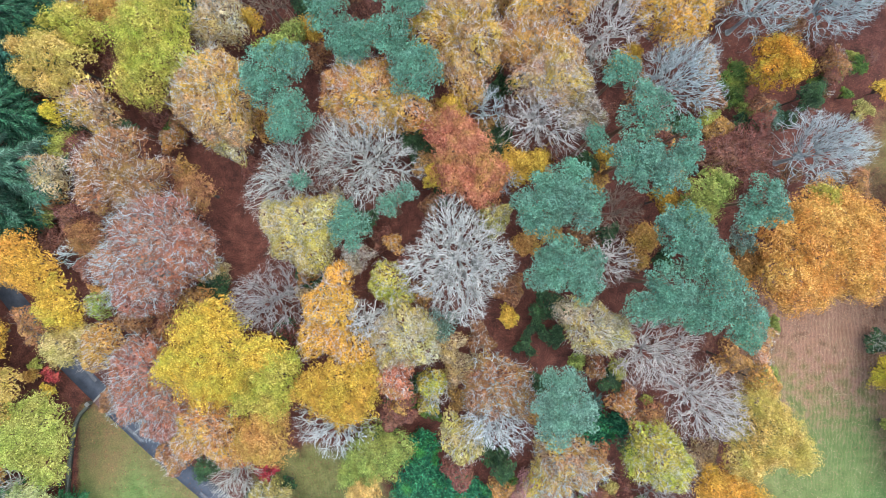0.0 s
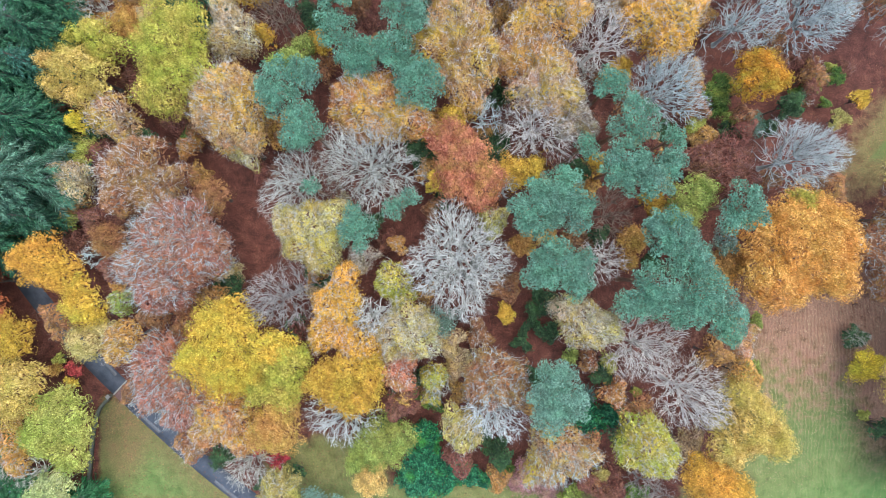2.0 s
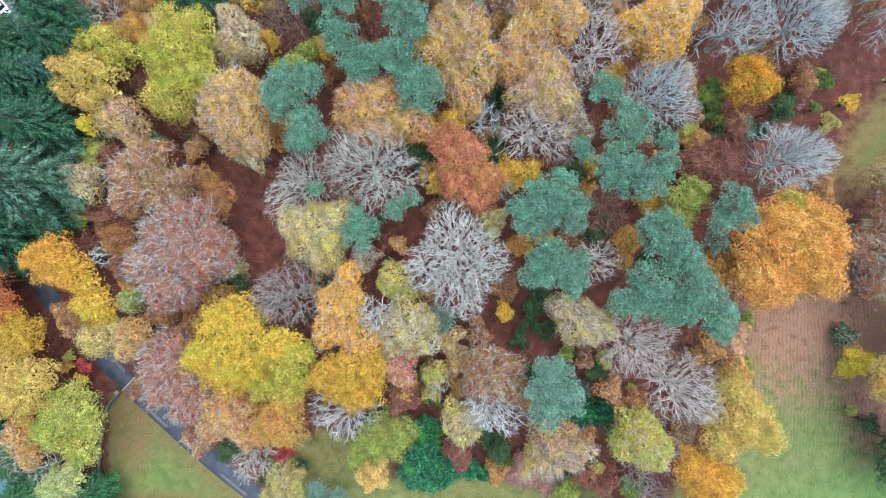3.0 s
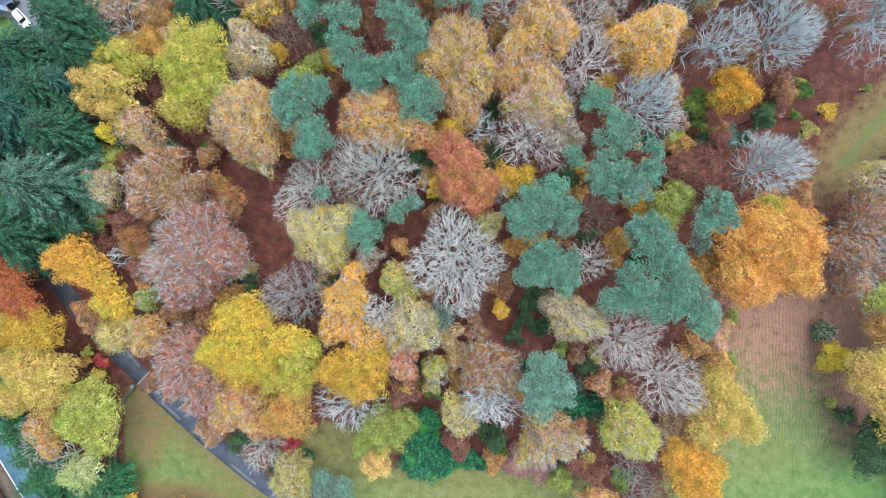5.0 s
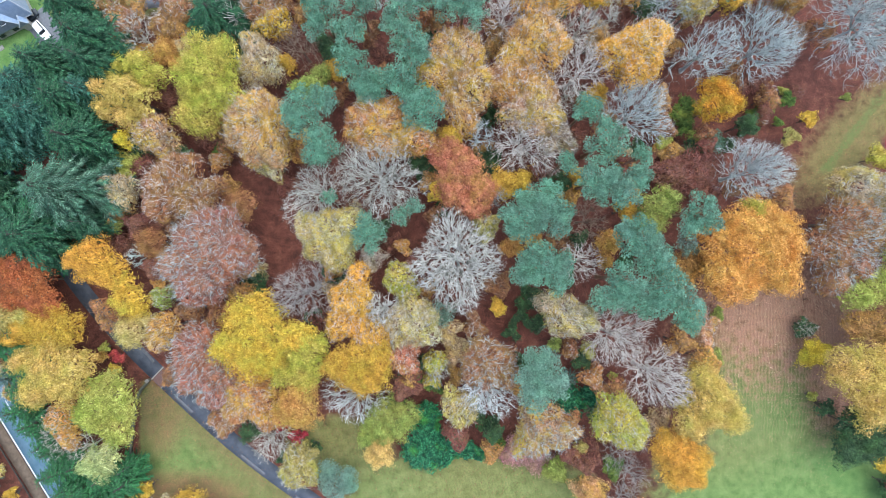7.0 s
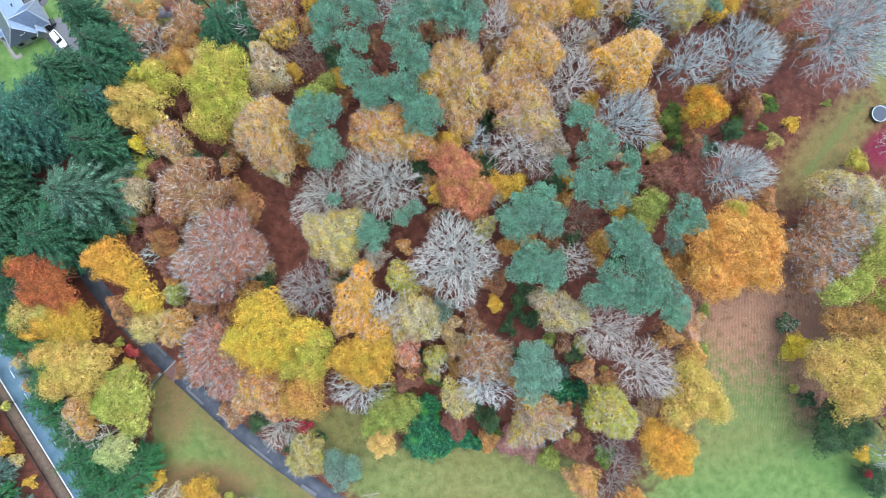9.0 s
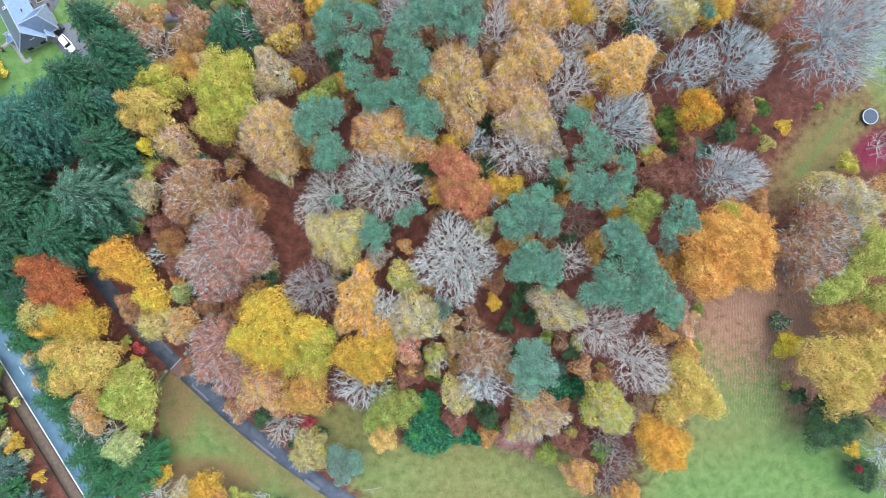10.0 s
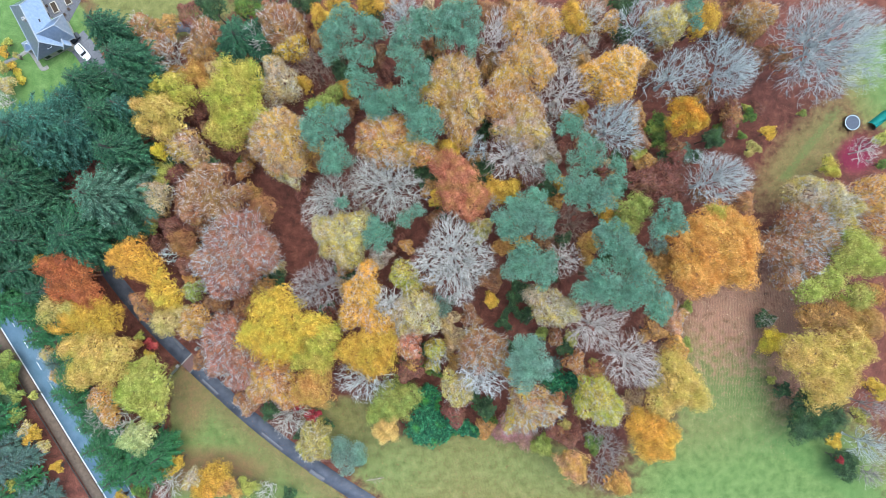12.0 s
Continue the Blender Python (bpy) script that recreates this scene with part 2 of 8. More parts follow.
def foliage(rng, lobe_domes, bough, size, cover, fill, slim=0.8, flat=0.8, uneven=0.15, bald=0.0, skin=0.0, inner=1.0, inner_size=0.5):
    """Leaf sprays gathered in boughs that stand out of the lobes, with gaps between them; bald: the share of boughs that have shed their leaves."""
    ats, dirs = [], []
    wave = rng.uniform(0, 6.28, 6)
    for k, dome in enumerate(lobe_domes):
        r = dome[1][0]
        if bald:
            m = int(cover * 2.1 * 3.14 * r * r / (0.3 * size * size))
            u, p = surface(rng, dome, m, -0.25)
            p = dome[0] + (p - dome[0]) * rng.uniform(0.87, 1.03, (m, 1))
            shed = 0.25 * np.sin(p[:, 0] * 0.8 + wave[0] + 1.3 * np.sin(p[:, 1] * 0.5 + wave[1])) + 0.25 * np.sin(p[:, 1] * 0.9 + wave[2]) + 0.16 * np.sin(p[:, 0] * 2.3 + wave[3]) * np.sin(p[:, 1] * 2.1 + wave[4])
            shed = 0.7 * shed + 0.5 * np.clip(u[:, 2], 0, 1) ** 3 + rng.normal(size=m) * 0.16
            keep = (shed < np.quantile(shed, 1 - bald)) & ~buried(p, lobe_domes, k, 0.8)
            ats.append(p[keep])
            dirs.append(u[keep] + np.array([0, 0, 0.5]) + rng.normal(size=(keep.sum(), 3)) * 0.3)
            continue
        b0 = min(bough, r * 0.42)
        n = max(8, int(fill * 2.3 * (r / b0) ** 2))
        d, p = surface(rng, (dome[0], np.maximum(dome[1] - b0 * 0.6, 0.1)), n)
        p = dome[0] + (p - dome[0]) * rng.uniform(0.95 - uneven, 0.95 + uneven * 0.8, (n, 1))
        keep = ~buried(p, lobe_domes, k, 0.66)
        p = p[keep]
        for c in p:
            b = b0 * rng.uniform(0.45, 1.45)
            m = max(6, int(cover * 3.14 * b * b / (0.45 * size * size)))
            z = rng.uniform(-0.2, 1, m)
            t = rng.uniform(0, 6.2832, m)
            s = np.sqrt(1 - z * z)
            u = np.stack([s * np.cos(t), s * np.sin(t), z], 1)
            reach = rng.uniform(0.55, 1.08, (m, 1)) * (1 + 0.22 * np.sin(3 * t + 5 * c[0]) * np.sin(4 * z + 3 * c[1]))[:, None]
            ats.append(c + u * np.array([1, 1, flat]) * b * reach)
            dirs.append(u + np.array([0, 0, 0.3]))
        if skin:
            m = int(skin * 3.14 * r * r / (0.3 * size * size))
            u, p = surface(rng, (dome[0], dome[1] * 0.92), m, -0.2)
            swell = 1 + 0.09 * np.sin(u[:, 0] * 8 + k) * np.sin(u[:, 1] * 9 + 2 * k) + 0.05 * np.sin(u[:, 0] * 19 + u[:, 1] * 13)
            p = dome[0] + (p - dome[0]) * (swell * rng.uniform(0.84, 1.02, m))[:, None]
            keep = ~buried(p, lobe_domes, k, 0.85)
            ats.append(p[keep])
            dirs.append(u[keep] * 0.8 + np.array([0, 0, 0.45]))
    at, d = np.concatenate(ats), np.concatenate(dirs)
    d = unit(d + rng.normal(size=d.shape) * 0.3)
    pieces = [leaf_sprays(rng, at, d, size, slim)]
    # the shaded inner leaves behind the boughs, in larger sprays
    for k, dome in enumerate(lobe_domes):
        m = int(inner * 3.14 * dome[1][0] ** 2 / (0.32 * inner_size ** 2))
        u, p = surface(rng, (dome[0], dome[1] * (0.9 if bald else 0.74)), m, -0.1)
        p = dome[0] + (p - dome[0]) * rng.uniform(0.9 if bald else 0.86, 1.06, (m, 1))
        keep = ~buried(p, lobe_domes, k, 0.72)
        pieces.append(leaf_sprays(rng, p[keep], unit(u[keep] * 0.7 + np.array([0, 0, 0.5]) + rng.normal(size=(keep.sum(), 3)) * 0.25), inner_size, 0.9))
    return joined(pieces)


def branchwork(rng, lobe_domes, height, tips_per_m2, twiglets, thick, reach=1.0, fork=0.45, low=-0.4):
    """Limbs, boughs, twigs and twiglets that run from a fork out to the crown's surface."""
    tips = []
    for k, dome in enumerate(lobe_domes):
        n = max(6, int(tips_per_m2 * 3.14 * dome[1][0] ** 2))
        d, p = surface(rng, dome, n, low)
        p = dome[0] + (p - dome[0]) * (rng.uniform(0.5, 1.0, (n, 1)) ** 0.4 * reach)
        keep = ~buried(p, lobe_domes, k, 0.72)
        tips.append(p[keep])
    tips = np.concatenate(tips)
    n = len(tips)
    root = np.array([0, 0, height * fork])
    k2 = max(8, int(n / 3.5))
    k1 = max(6, min(14, n // 45))
    km = max(k1, n // 16)
    wide = np.array([1.0, 1.0, 0.5])

    def part_way(p, w, lift):
        q = root + (p - root) * w
        q[:, 2] -= (lift * height * (1 - w) * w)[:, 0]
        return q

    def nearest(p, nodes):
        """For each place the node it springs from: near by, and nearer the trunk than itself."""
        gap = (((p[:, None] - nodes[None]) * wide) ** 2).sum(2)
        out_p, out_n = np.linalg.norm(p[:, :2], axis=1), np.linalg.norm(nodes[:, :2], axis=1)
        gap += np.where(out_n[None] > out_p[:, None], 4.0, 0.0)
        ahead = (unit((p[:, None] - nodes[None]).reshape(-1, 3)).reshape(len(p), len(nodes), 3) * unit(nodes - root + 1e-4)[None]).sum(2)
        return (gap * (1.5 - 0.7 * ahead)).argmin(1)
    boughs = tips[rng.choice(n, k2, replace=False)]
    nodes2 = part_way(boughs, rng.uniform(0.8, 0.97, (k2, 1)), rng.uniform(0.05, 0.3, (k2, 1)))
    middle = boughs[rng.choice(k2, km, replace=False)]
    nodesm = part_way(middle, rng.uniform(0.52, 0.76, (km, 1)), rng.uniform(0.1, 0.3, (km, 1)))
    limbs = middle[rng.choice(km, k1, replace=False)]
    nodes1 = part_way(limbs, rng.uniform(0.25, 0.4, (k1, 1)), 0.2)
    near2 = nearest(tips, nodes2)
    r_limb = np.full(k1, thick * 2.8)
    pieces = [tubes(np.tile(root, (k1, 1)), nodes1, r_limb * 1.3, r_limb)]
    for start, end, thin in ((nodes1[nearest(nodesm, nodes1)], nodesm, 1.6), (nodesm[nearest(nodes2, nodesm)], nodes2, 1.0)):
        w = thick * thin * rng.uniform(0.85, 1.5, len(end))
        bend = np.clip(np.linalg.norm(end - start, axis=1) * 0.085, 0.06, 0.3)[:, None]
        third = start + (end - start) * 0.36 + rng.normal(size=end.shape) * bend
        later = start + (end - start) * 0.7 + rng.normal(size=end.shape) * bend
        pieces += [tubes(start, third, w * 1.5, w * 1.3), tubes(third, later, w * 1.3, w * 1.1), tubes(later, end, w * 1.1, w * 0.9)]
    a = nodes2[near2]
    mid = (a + tips) / 2 + rng.normal(size=tips.shape) * np.clip(np.linalg.norm(tips - a, axis=1) * 0.11, 0.05, 0.22)[:, None]
    w = np.full(n, thick) * rng.uniform(0.38, 0.7, n)
    pieces += [tubes(a, mid, w * 1.0, w * 0.8), spikes(mid, tips, w * 0.8)]
    length = np.linalg.norm(tips - a, axis=1)
    for k in range(twiglets):
        along = rng.uniform(0.0, 0.95, (n, 1))
        p = np.where(k % 2 == 0, mid + (tips - mid) * along, a + (mid - a) * along)
        # side shoots fork forwards, left and right in turn
        on = unit(tips - a)
        left = unit(np.cross(on, np.array([0, 0, 1.0])) + 1e-4) * (1 if k % 2 else -1)
        d = unit(on + left * rng.uniform(0.3, 0.85, (n, 1)) + rng.normal(size=tips.shape) * 0.28 + np.array([0, 0, 0.12]))
        q = p + d * (rng.uniform(0.45, 1.05, n) * np.clip(length * 0.5, 0.4, 1.1))[:, None]
        pieces.append(spikes(p, q, w * 0.6))
    return joined(pieces)


def trunk_mesh(rng, height, radius, bend=0.02):
    """A tapering trunk of eight sides with a flared foot."""
    levels = [(0.0, 1.7), (0.03, 1.2), (0.15, 1.0), (0.5, 0.8), (1.0, 0.45)]
    ring, verts, faces = 8, [], []
    sway = rng.normal(size=2) * bend * height
    for at, w in levels:
        for k in range(ring):
            t = k * 2 * math.pi / ring
            r = radius * w * (1 + (0.18 * math.cos(3 * t) if at < 0.05 else 0))
            verts.append((sway[0] * at * at + r * math.cos(t), sway[1] * at * at + r * math.sin(t), at * height))
    for j in range(len(levels) - 1):
        for k in range(ring):
            a, b = j * ring + k, j * ring + (k + 1) % ring
            faces.append((a, b, b + ring, a + ring))
    return np.array(verts), np.array(faces)


SEED = [100]


GROUPS = {"broadleaf_tree": "broadleaf trees of the wood", "bare_tree": "leafless trees of the wood", "pine_tree": "stand of Scots pines", "fir_tree": "belt of firs and spruces", "shrub": "shrubs of the wood edge", "bare_shrub": "shrubs of the wood edge"}


def start_thing(name, x, y, label, category):
    SEED[0] += 1
    ob = new(name)
    ob.empty_display_size = 0.5
    ob.location = (x, y, 0)
    tagged(ob, label, category, GROUPS[name])
    return ob, np.random.default_rng(SEED[0])


def spread(lobes):
    return max(math.hypot(dx, dy) + r for dx, dy, r in lobes)


def warp(v, size, phase, amount=1.0):
    """Bends a round crown out of true: a lobed outline, and swells and hollows over its top."""
    p = np.array(v, dtype=float)
    t = np.arctan2(p[:, 1], p[:, 0])
    far = np.clip(np.hypot(p[:, 0], p[:, 1]) / size, 0, 1)
    k = 1 + amount * far * (0.09 * np.sin(3 * t + phase[0]) + 0.07 * np.sin(5 * t + phase[1]) + 0.05 * np.sin(8 * t + phase[2]))
    x, y = p[:, 0] * 0.9, p[:, 1] * 0.9
    p[:, 0] = p[:, 0] * k + amount * 0.22 * np.sin(y * 2.1 + phase[3]) * np.sin(p[:, 2] * 1.7 + phase[4])
    p[:, 1] = p[:, 1] * k + amount * 0.22 * np.sin(x * 2.3 + phase[5]) * np.sin(p[:, 2] * 1.5 + phase[0])
    p[:, 2] += amount * np.clip(p[:, 2] / 6, 0, 1) * (0.45 * np.sin(x * 1.2 + phase[1]) * np.sin(y * 1.3 + phase[2]) + 0.25 * np.sin(x * 2.6 + y * 1.1 + phase[3]))
    return p


def leafy_tree(x, y, height, colour, lobes, label, twigs="", leaf=0.2, bough=1.1, cover=0.55, fill=0.72, slim=0.7, tips=4.4, bald=0.68, name="broadleaf_tree"):
    """A broadleaf tree in leaf; with twigs named, a thinning one whose twigs show among the leaves."""
    small = height < 7.5
    ob, rng = start_thing("shrub" if small else name, x, y, label, "shrub" if small else "tree")
    if twigs:
        lobes = [(dx, dy, r * 1.04) for dx, dy, r in lobes]
    d = domes(lobes, height, 0.33)
    big = lobes[0][2]
    tv, tf = trunk_mesh(rng, height * (0.35 if small else 0.5), max(0.06, 0.014 * height))
    link_mesh("trunk", tv, tf, BARK, ob)
    v, f = branchwork(rng, d, height, tips if twigs else 0.3, 3 if twigs else 0, 0.034 if twigs else 0.05, 1.07 if twigs else 0.85, 0.2 if small else 0.42)
    phase = rng.uniform(0, 6.28, 6)
    size_out = spread(lobes)
    link_mesh("branchwork", warp(v, size_out, phase, 1.2 if twigs else 1.0), f, TWIGS[twigs] if twigs else BARK, ob)
    size = leaf * 1.12 if twigs else leaf
    if twigs:
        d = [(c - np.array([0, 0, 0.75]), r * 0.93) for c, r in d]
    v, f = foliage(rng, d, min(bough, big * 0.42), size, cover, fill, slim, bald=bald if twigs else 0.0, skin=0.0 if twigs else 0.22, inner=0.8 if twigs else 0.75, inner_size=0.3 if twigs else 0.5)
    link_mesh("crown", warp(v, size_out, phase, 1.2 if twigs else 1.0), f, LEAVES[colour], ob)
    return ob


def bare_tree(x, y, height, colour, lobes, label, tips=5.6, twiglets=4, thick=0.034):
    small = height < 7.5
    ob, rng = start_thing("bare_shrub" if small else "bare_tree", x, y, label, "shrub" if small else "tree")
    tv, tf = trunk_mesh(rng, height * 0.4, max(0.06, 0.016 * height))
    link_mesh("trunk", tv, tf, TWIGS[colour], ob)
    v, f = branchwork(rng, domes([(dx, dy, r * 1.05) for dx, dy, r in lobes], height, 0.42), height, tips, twiglets, thick, 1.0, 0.16 if small else 0.38, -0.5)
    link_mesh("branchwork", warp(v, spread(lobes), rng.uniform(0, 6.28, 6), 0.8), f, TWIGS[colour], ob)
    return ob


def needle_pads(rng, centres, radii, size, cover, flat=0.8):
    """Rounded clumps of needles, each knobbed with smaller tufts and thickest on top."""
    ats, dirs = [], []
    for c, b in zip(centres, radii):
        knobs = max(5, int(9 * b * b))
        i = np.arange(knobs)
        kz = 1 - 1.15 * (i + 0.5) / knobs
        kt = i * 2.39996 + rng.uniform(0, 6.28)
        ks = np.sqrt(np.clip(1 - kz * kz, 0, 1))
        kd = np.stack([ks * np.cos(kt), ks * np.sin(kt), kz], 1)
        m = max(8, int(cover * 3.14 * b * b / (0.3 * size * size) / knobs))
        tuft = b * rng.uniform(0.34, 0.52, (knobs, 1, 1))
        z = rng.uniform(-0.35, 1, (knobs, m))
        t = rng.uniform(0, 6.2832, (knobs, m))
        q = np.sqrt(1 - z * z)
        u = np.stack([q * np.cos(t), q * np.sin(t), z], 2)
        p = c + (kd * np.array([1, 1, flat]) * b * 0.72)[:, None] + u * tuft * rng.uniform(0.75, 1.05, (knobs, m, 1))
        ats.append(p.reshape(-1, 3))
        dirs.append((u + 0.6 * kd[:, None]).reshape(-1, 3))
    at, out = np.concatenate(ats), unit(np.concatenate(dirs))
    n = len(at)
    way = unit(out + rng.normal(size=out.shape) * 0.5)
    side = unit(np.cross(way, rng.normal(size=out.shape)))
    s = (size * rng.uniform(0.6, 1.4, n))[:, None]
    v = np.stack([at + way * s * 0.7, at - way * s * 0.4 + side * s * 0.45, at - way * s * 0.4 - side * s * 0.45], 1)
    return v.reshape(-1, 3), np.arange(3 * n).reshape(n, 3)


def pine_tree(x, y, height, colour, lobes, label):
    """Scots pine: needles in rounded clumps at stepped heights on bent limbs."""
    ob, rng = start_thing("pine_tree", x, y, label, "tree")
    centres, radii, big = [], [], lobes[0][2]
    for k, (dx, dy, r) in enumerate(lobes):
        off = math.hypot(dx, dy) / big
        top = height - 1.6 * off * rng.uniform(0.3, 1.2)
        pad = min(1.05, 0.42 * r)
        n = max(5, int(2.0 * (r / pad) ** 2))
        i = np.arange(n)
        w = np.sqrt((i + 0.4) / n) * (r - pad * 0.55) * rng.uniform(0.9, 1.07, n)
        t = i * 2.39996 + rng.uniform(0, 6.28) + rng.normal(size=n) * 0.3
        for wx, wt in zip(w, t):
            fall = (wx / r) ** 2 * r * 0.8 + rng.uniform(0, 1.5)
            b = pad * rng.uniform(0.55, 1.3)
            centres.append((dx + wx * math.cos(wt), dy + wx * math.sin(wt), top - fall - b * 0.7))
            radii.append(b)
    centres = np.array(centres)
    tv, tf = trunk_mesh(rng, height * 0.75, 0.013 * height + 0.05)
    link_mesh("trunk", tv, tf, PINE_BARK, ob)
    n = len(centres)
    root = np.zeros((n, 3)) + np.array([0, 0, height * 0.62])
    bend = root + (centres - root) * 0.55 + rng.normal(size=(n, 3)) * 0.4
    limb = np.full(n, 0.08)
    v, f = joined([tubes(root, bend, limb * 1.2, limb * 0.9), tubes(bend, centres, limb * 0.9, limb * 0.5)])
    link_mesh("branchwork", v, f, PINE_BARK, ob)
    v, f = needle_pads(rng, centres, np.array(radii), 0.2, 0.95)
    link_mesh("crown", v, f, LEAVES[colour], ob)
    return ob


def fir_tree(x, y, height, colour, radius, label):
    """A fir: whorls of drooping branches, each feathered with hanging sprays."""
    ob, rng = start_thing("fir_tree", x, y, label, "tree")
    tv, tf = trunk_mesh(rng, height * 0.97, 0.013 * height + 0.04, 0.004)
    link_mesh("trunk", tv, tf, BARK, ob)
    P, Q = [], []
    for z in np.arange(height * 0.25, height - 0.3, 0.6):
        up = z / height
        n = 6 + int(rng.integers(0, 3)) + int(radius / 5)
        t = rng.uniform(0, 6.28) + np.arange(n) * 6.2832 / n + rng.normal(size=n) * 0.2
        shape = (1 - up) ** 0.55 * 1.45 if up > 0.5 else 1.0 - (0.5 - up) * 0.9
        length = radius * min(shape, 1.0) * rng.uniform(0.62, 1.1, n) + 0.25
        base = np.stack([0 * t, 0 * t, 0 * t + z + rng.normal(size=n) * 0.2], 1)
        tip = base + np.stack([np.cos(t) * length, np.sin(t) * length, -length * rng.uniform(0.05, 0.38, n) + 0.3], 1)
        P.append(base)
        Q.append(tip)
    p, q = np.concatenate(P), np.concatenate(Q)
    length = np.linalg.norm(q - p, axis=1)
    sag = np.array([0, 0, 1.0]) * (0.06 * length)[:, None]
    mid = (p + q) / 2 + sag
    w = 0.03 + 0.006 * length
    twig = FIR_TWIG
    v, f = joined([spikes(p, mid, w * 1.4), spikes(mid, q, w)])
    link_mesh("branchwork", v, f, twig, ob)
    count = np.maximum(8, (length / 0.115).astype(int))
    k = np.repeat(np.arange(len(p)), count)
    n = len(k)
    s = rng.uniform(0.12, 1.0, n) ** 0.8
    a = p[k] + (q - p)[k] * s[:, None] + sag[k] * (1 - np.abs(2 * s - 1))[:, None]
    way = unit(q - p)[k]
    left = unit(np.cross(np.array([0, 0, 1.0]), way)) * np.where(rng.random(n) < 0.5, -1, 1)[:, None]
    l = np.clip(0.34 * length[k] * (1.05 - s * 0.72), 0.25, 1.15) * rng.uniform(0.5, 1.25, n)
    d = unit(way * 0.8 + left * rng.uniform(0.25, 1.2, (n, 1)) + np.array([0, 0, -0.3]) * rng.uniform(-0.2, 1.9, (n, 1)))
    b = a + d * l[:, None]
    w = np.clip(0.16 * l, 0.06, 0.13)[:, None]
    side = unit(np.cross(d, np.array([0, 0, 1.0])) + rng.normal(size=d.shape) * 0.3)
    drop = np.array([0, 0, -0.07])
    v = np.stack([a + side * w, b + drop, a - side * w], 1).reshape(-1, 3)
    link_mesh("crown", v, np.arange(len(v)).reshape(-1, 3), LEAVES[colour], ob)
    return ob


FIR_TWIG = bark_material("fir_twigs", (0.035, 0.05, 0.035), (0.075, 0.10, 0.07))
PINE_BARK = bark_material("pine_bark", (0.20, 0.11, 0.07), (0.34, 0.21, 0.14))


# ---- ground ----
def blob(x, y, cx, cy, rx, ry, turn=0.0, soft=0.35):
    """1 inside an ellipse, 0 outside, with a soft rim."""
    c, s = math.cos(radians(turn)), math.sin(radians(turn))
    u, v = ((x - cx) * c + (y - cy) * s) / rx, (-(x - cx) * s + (y - cy) * c) / ry
    return np.clip((1 + soft - np.sqrt(u * u + v * v)) / (2 * soft), 0, 1)


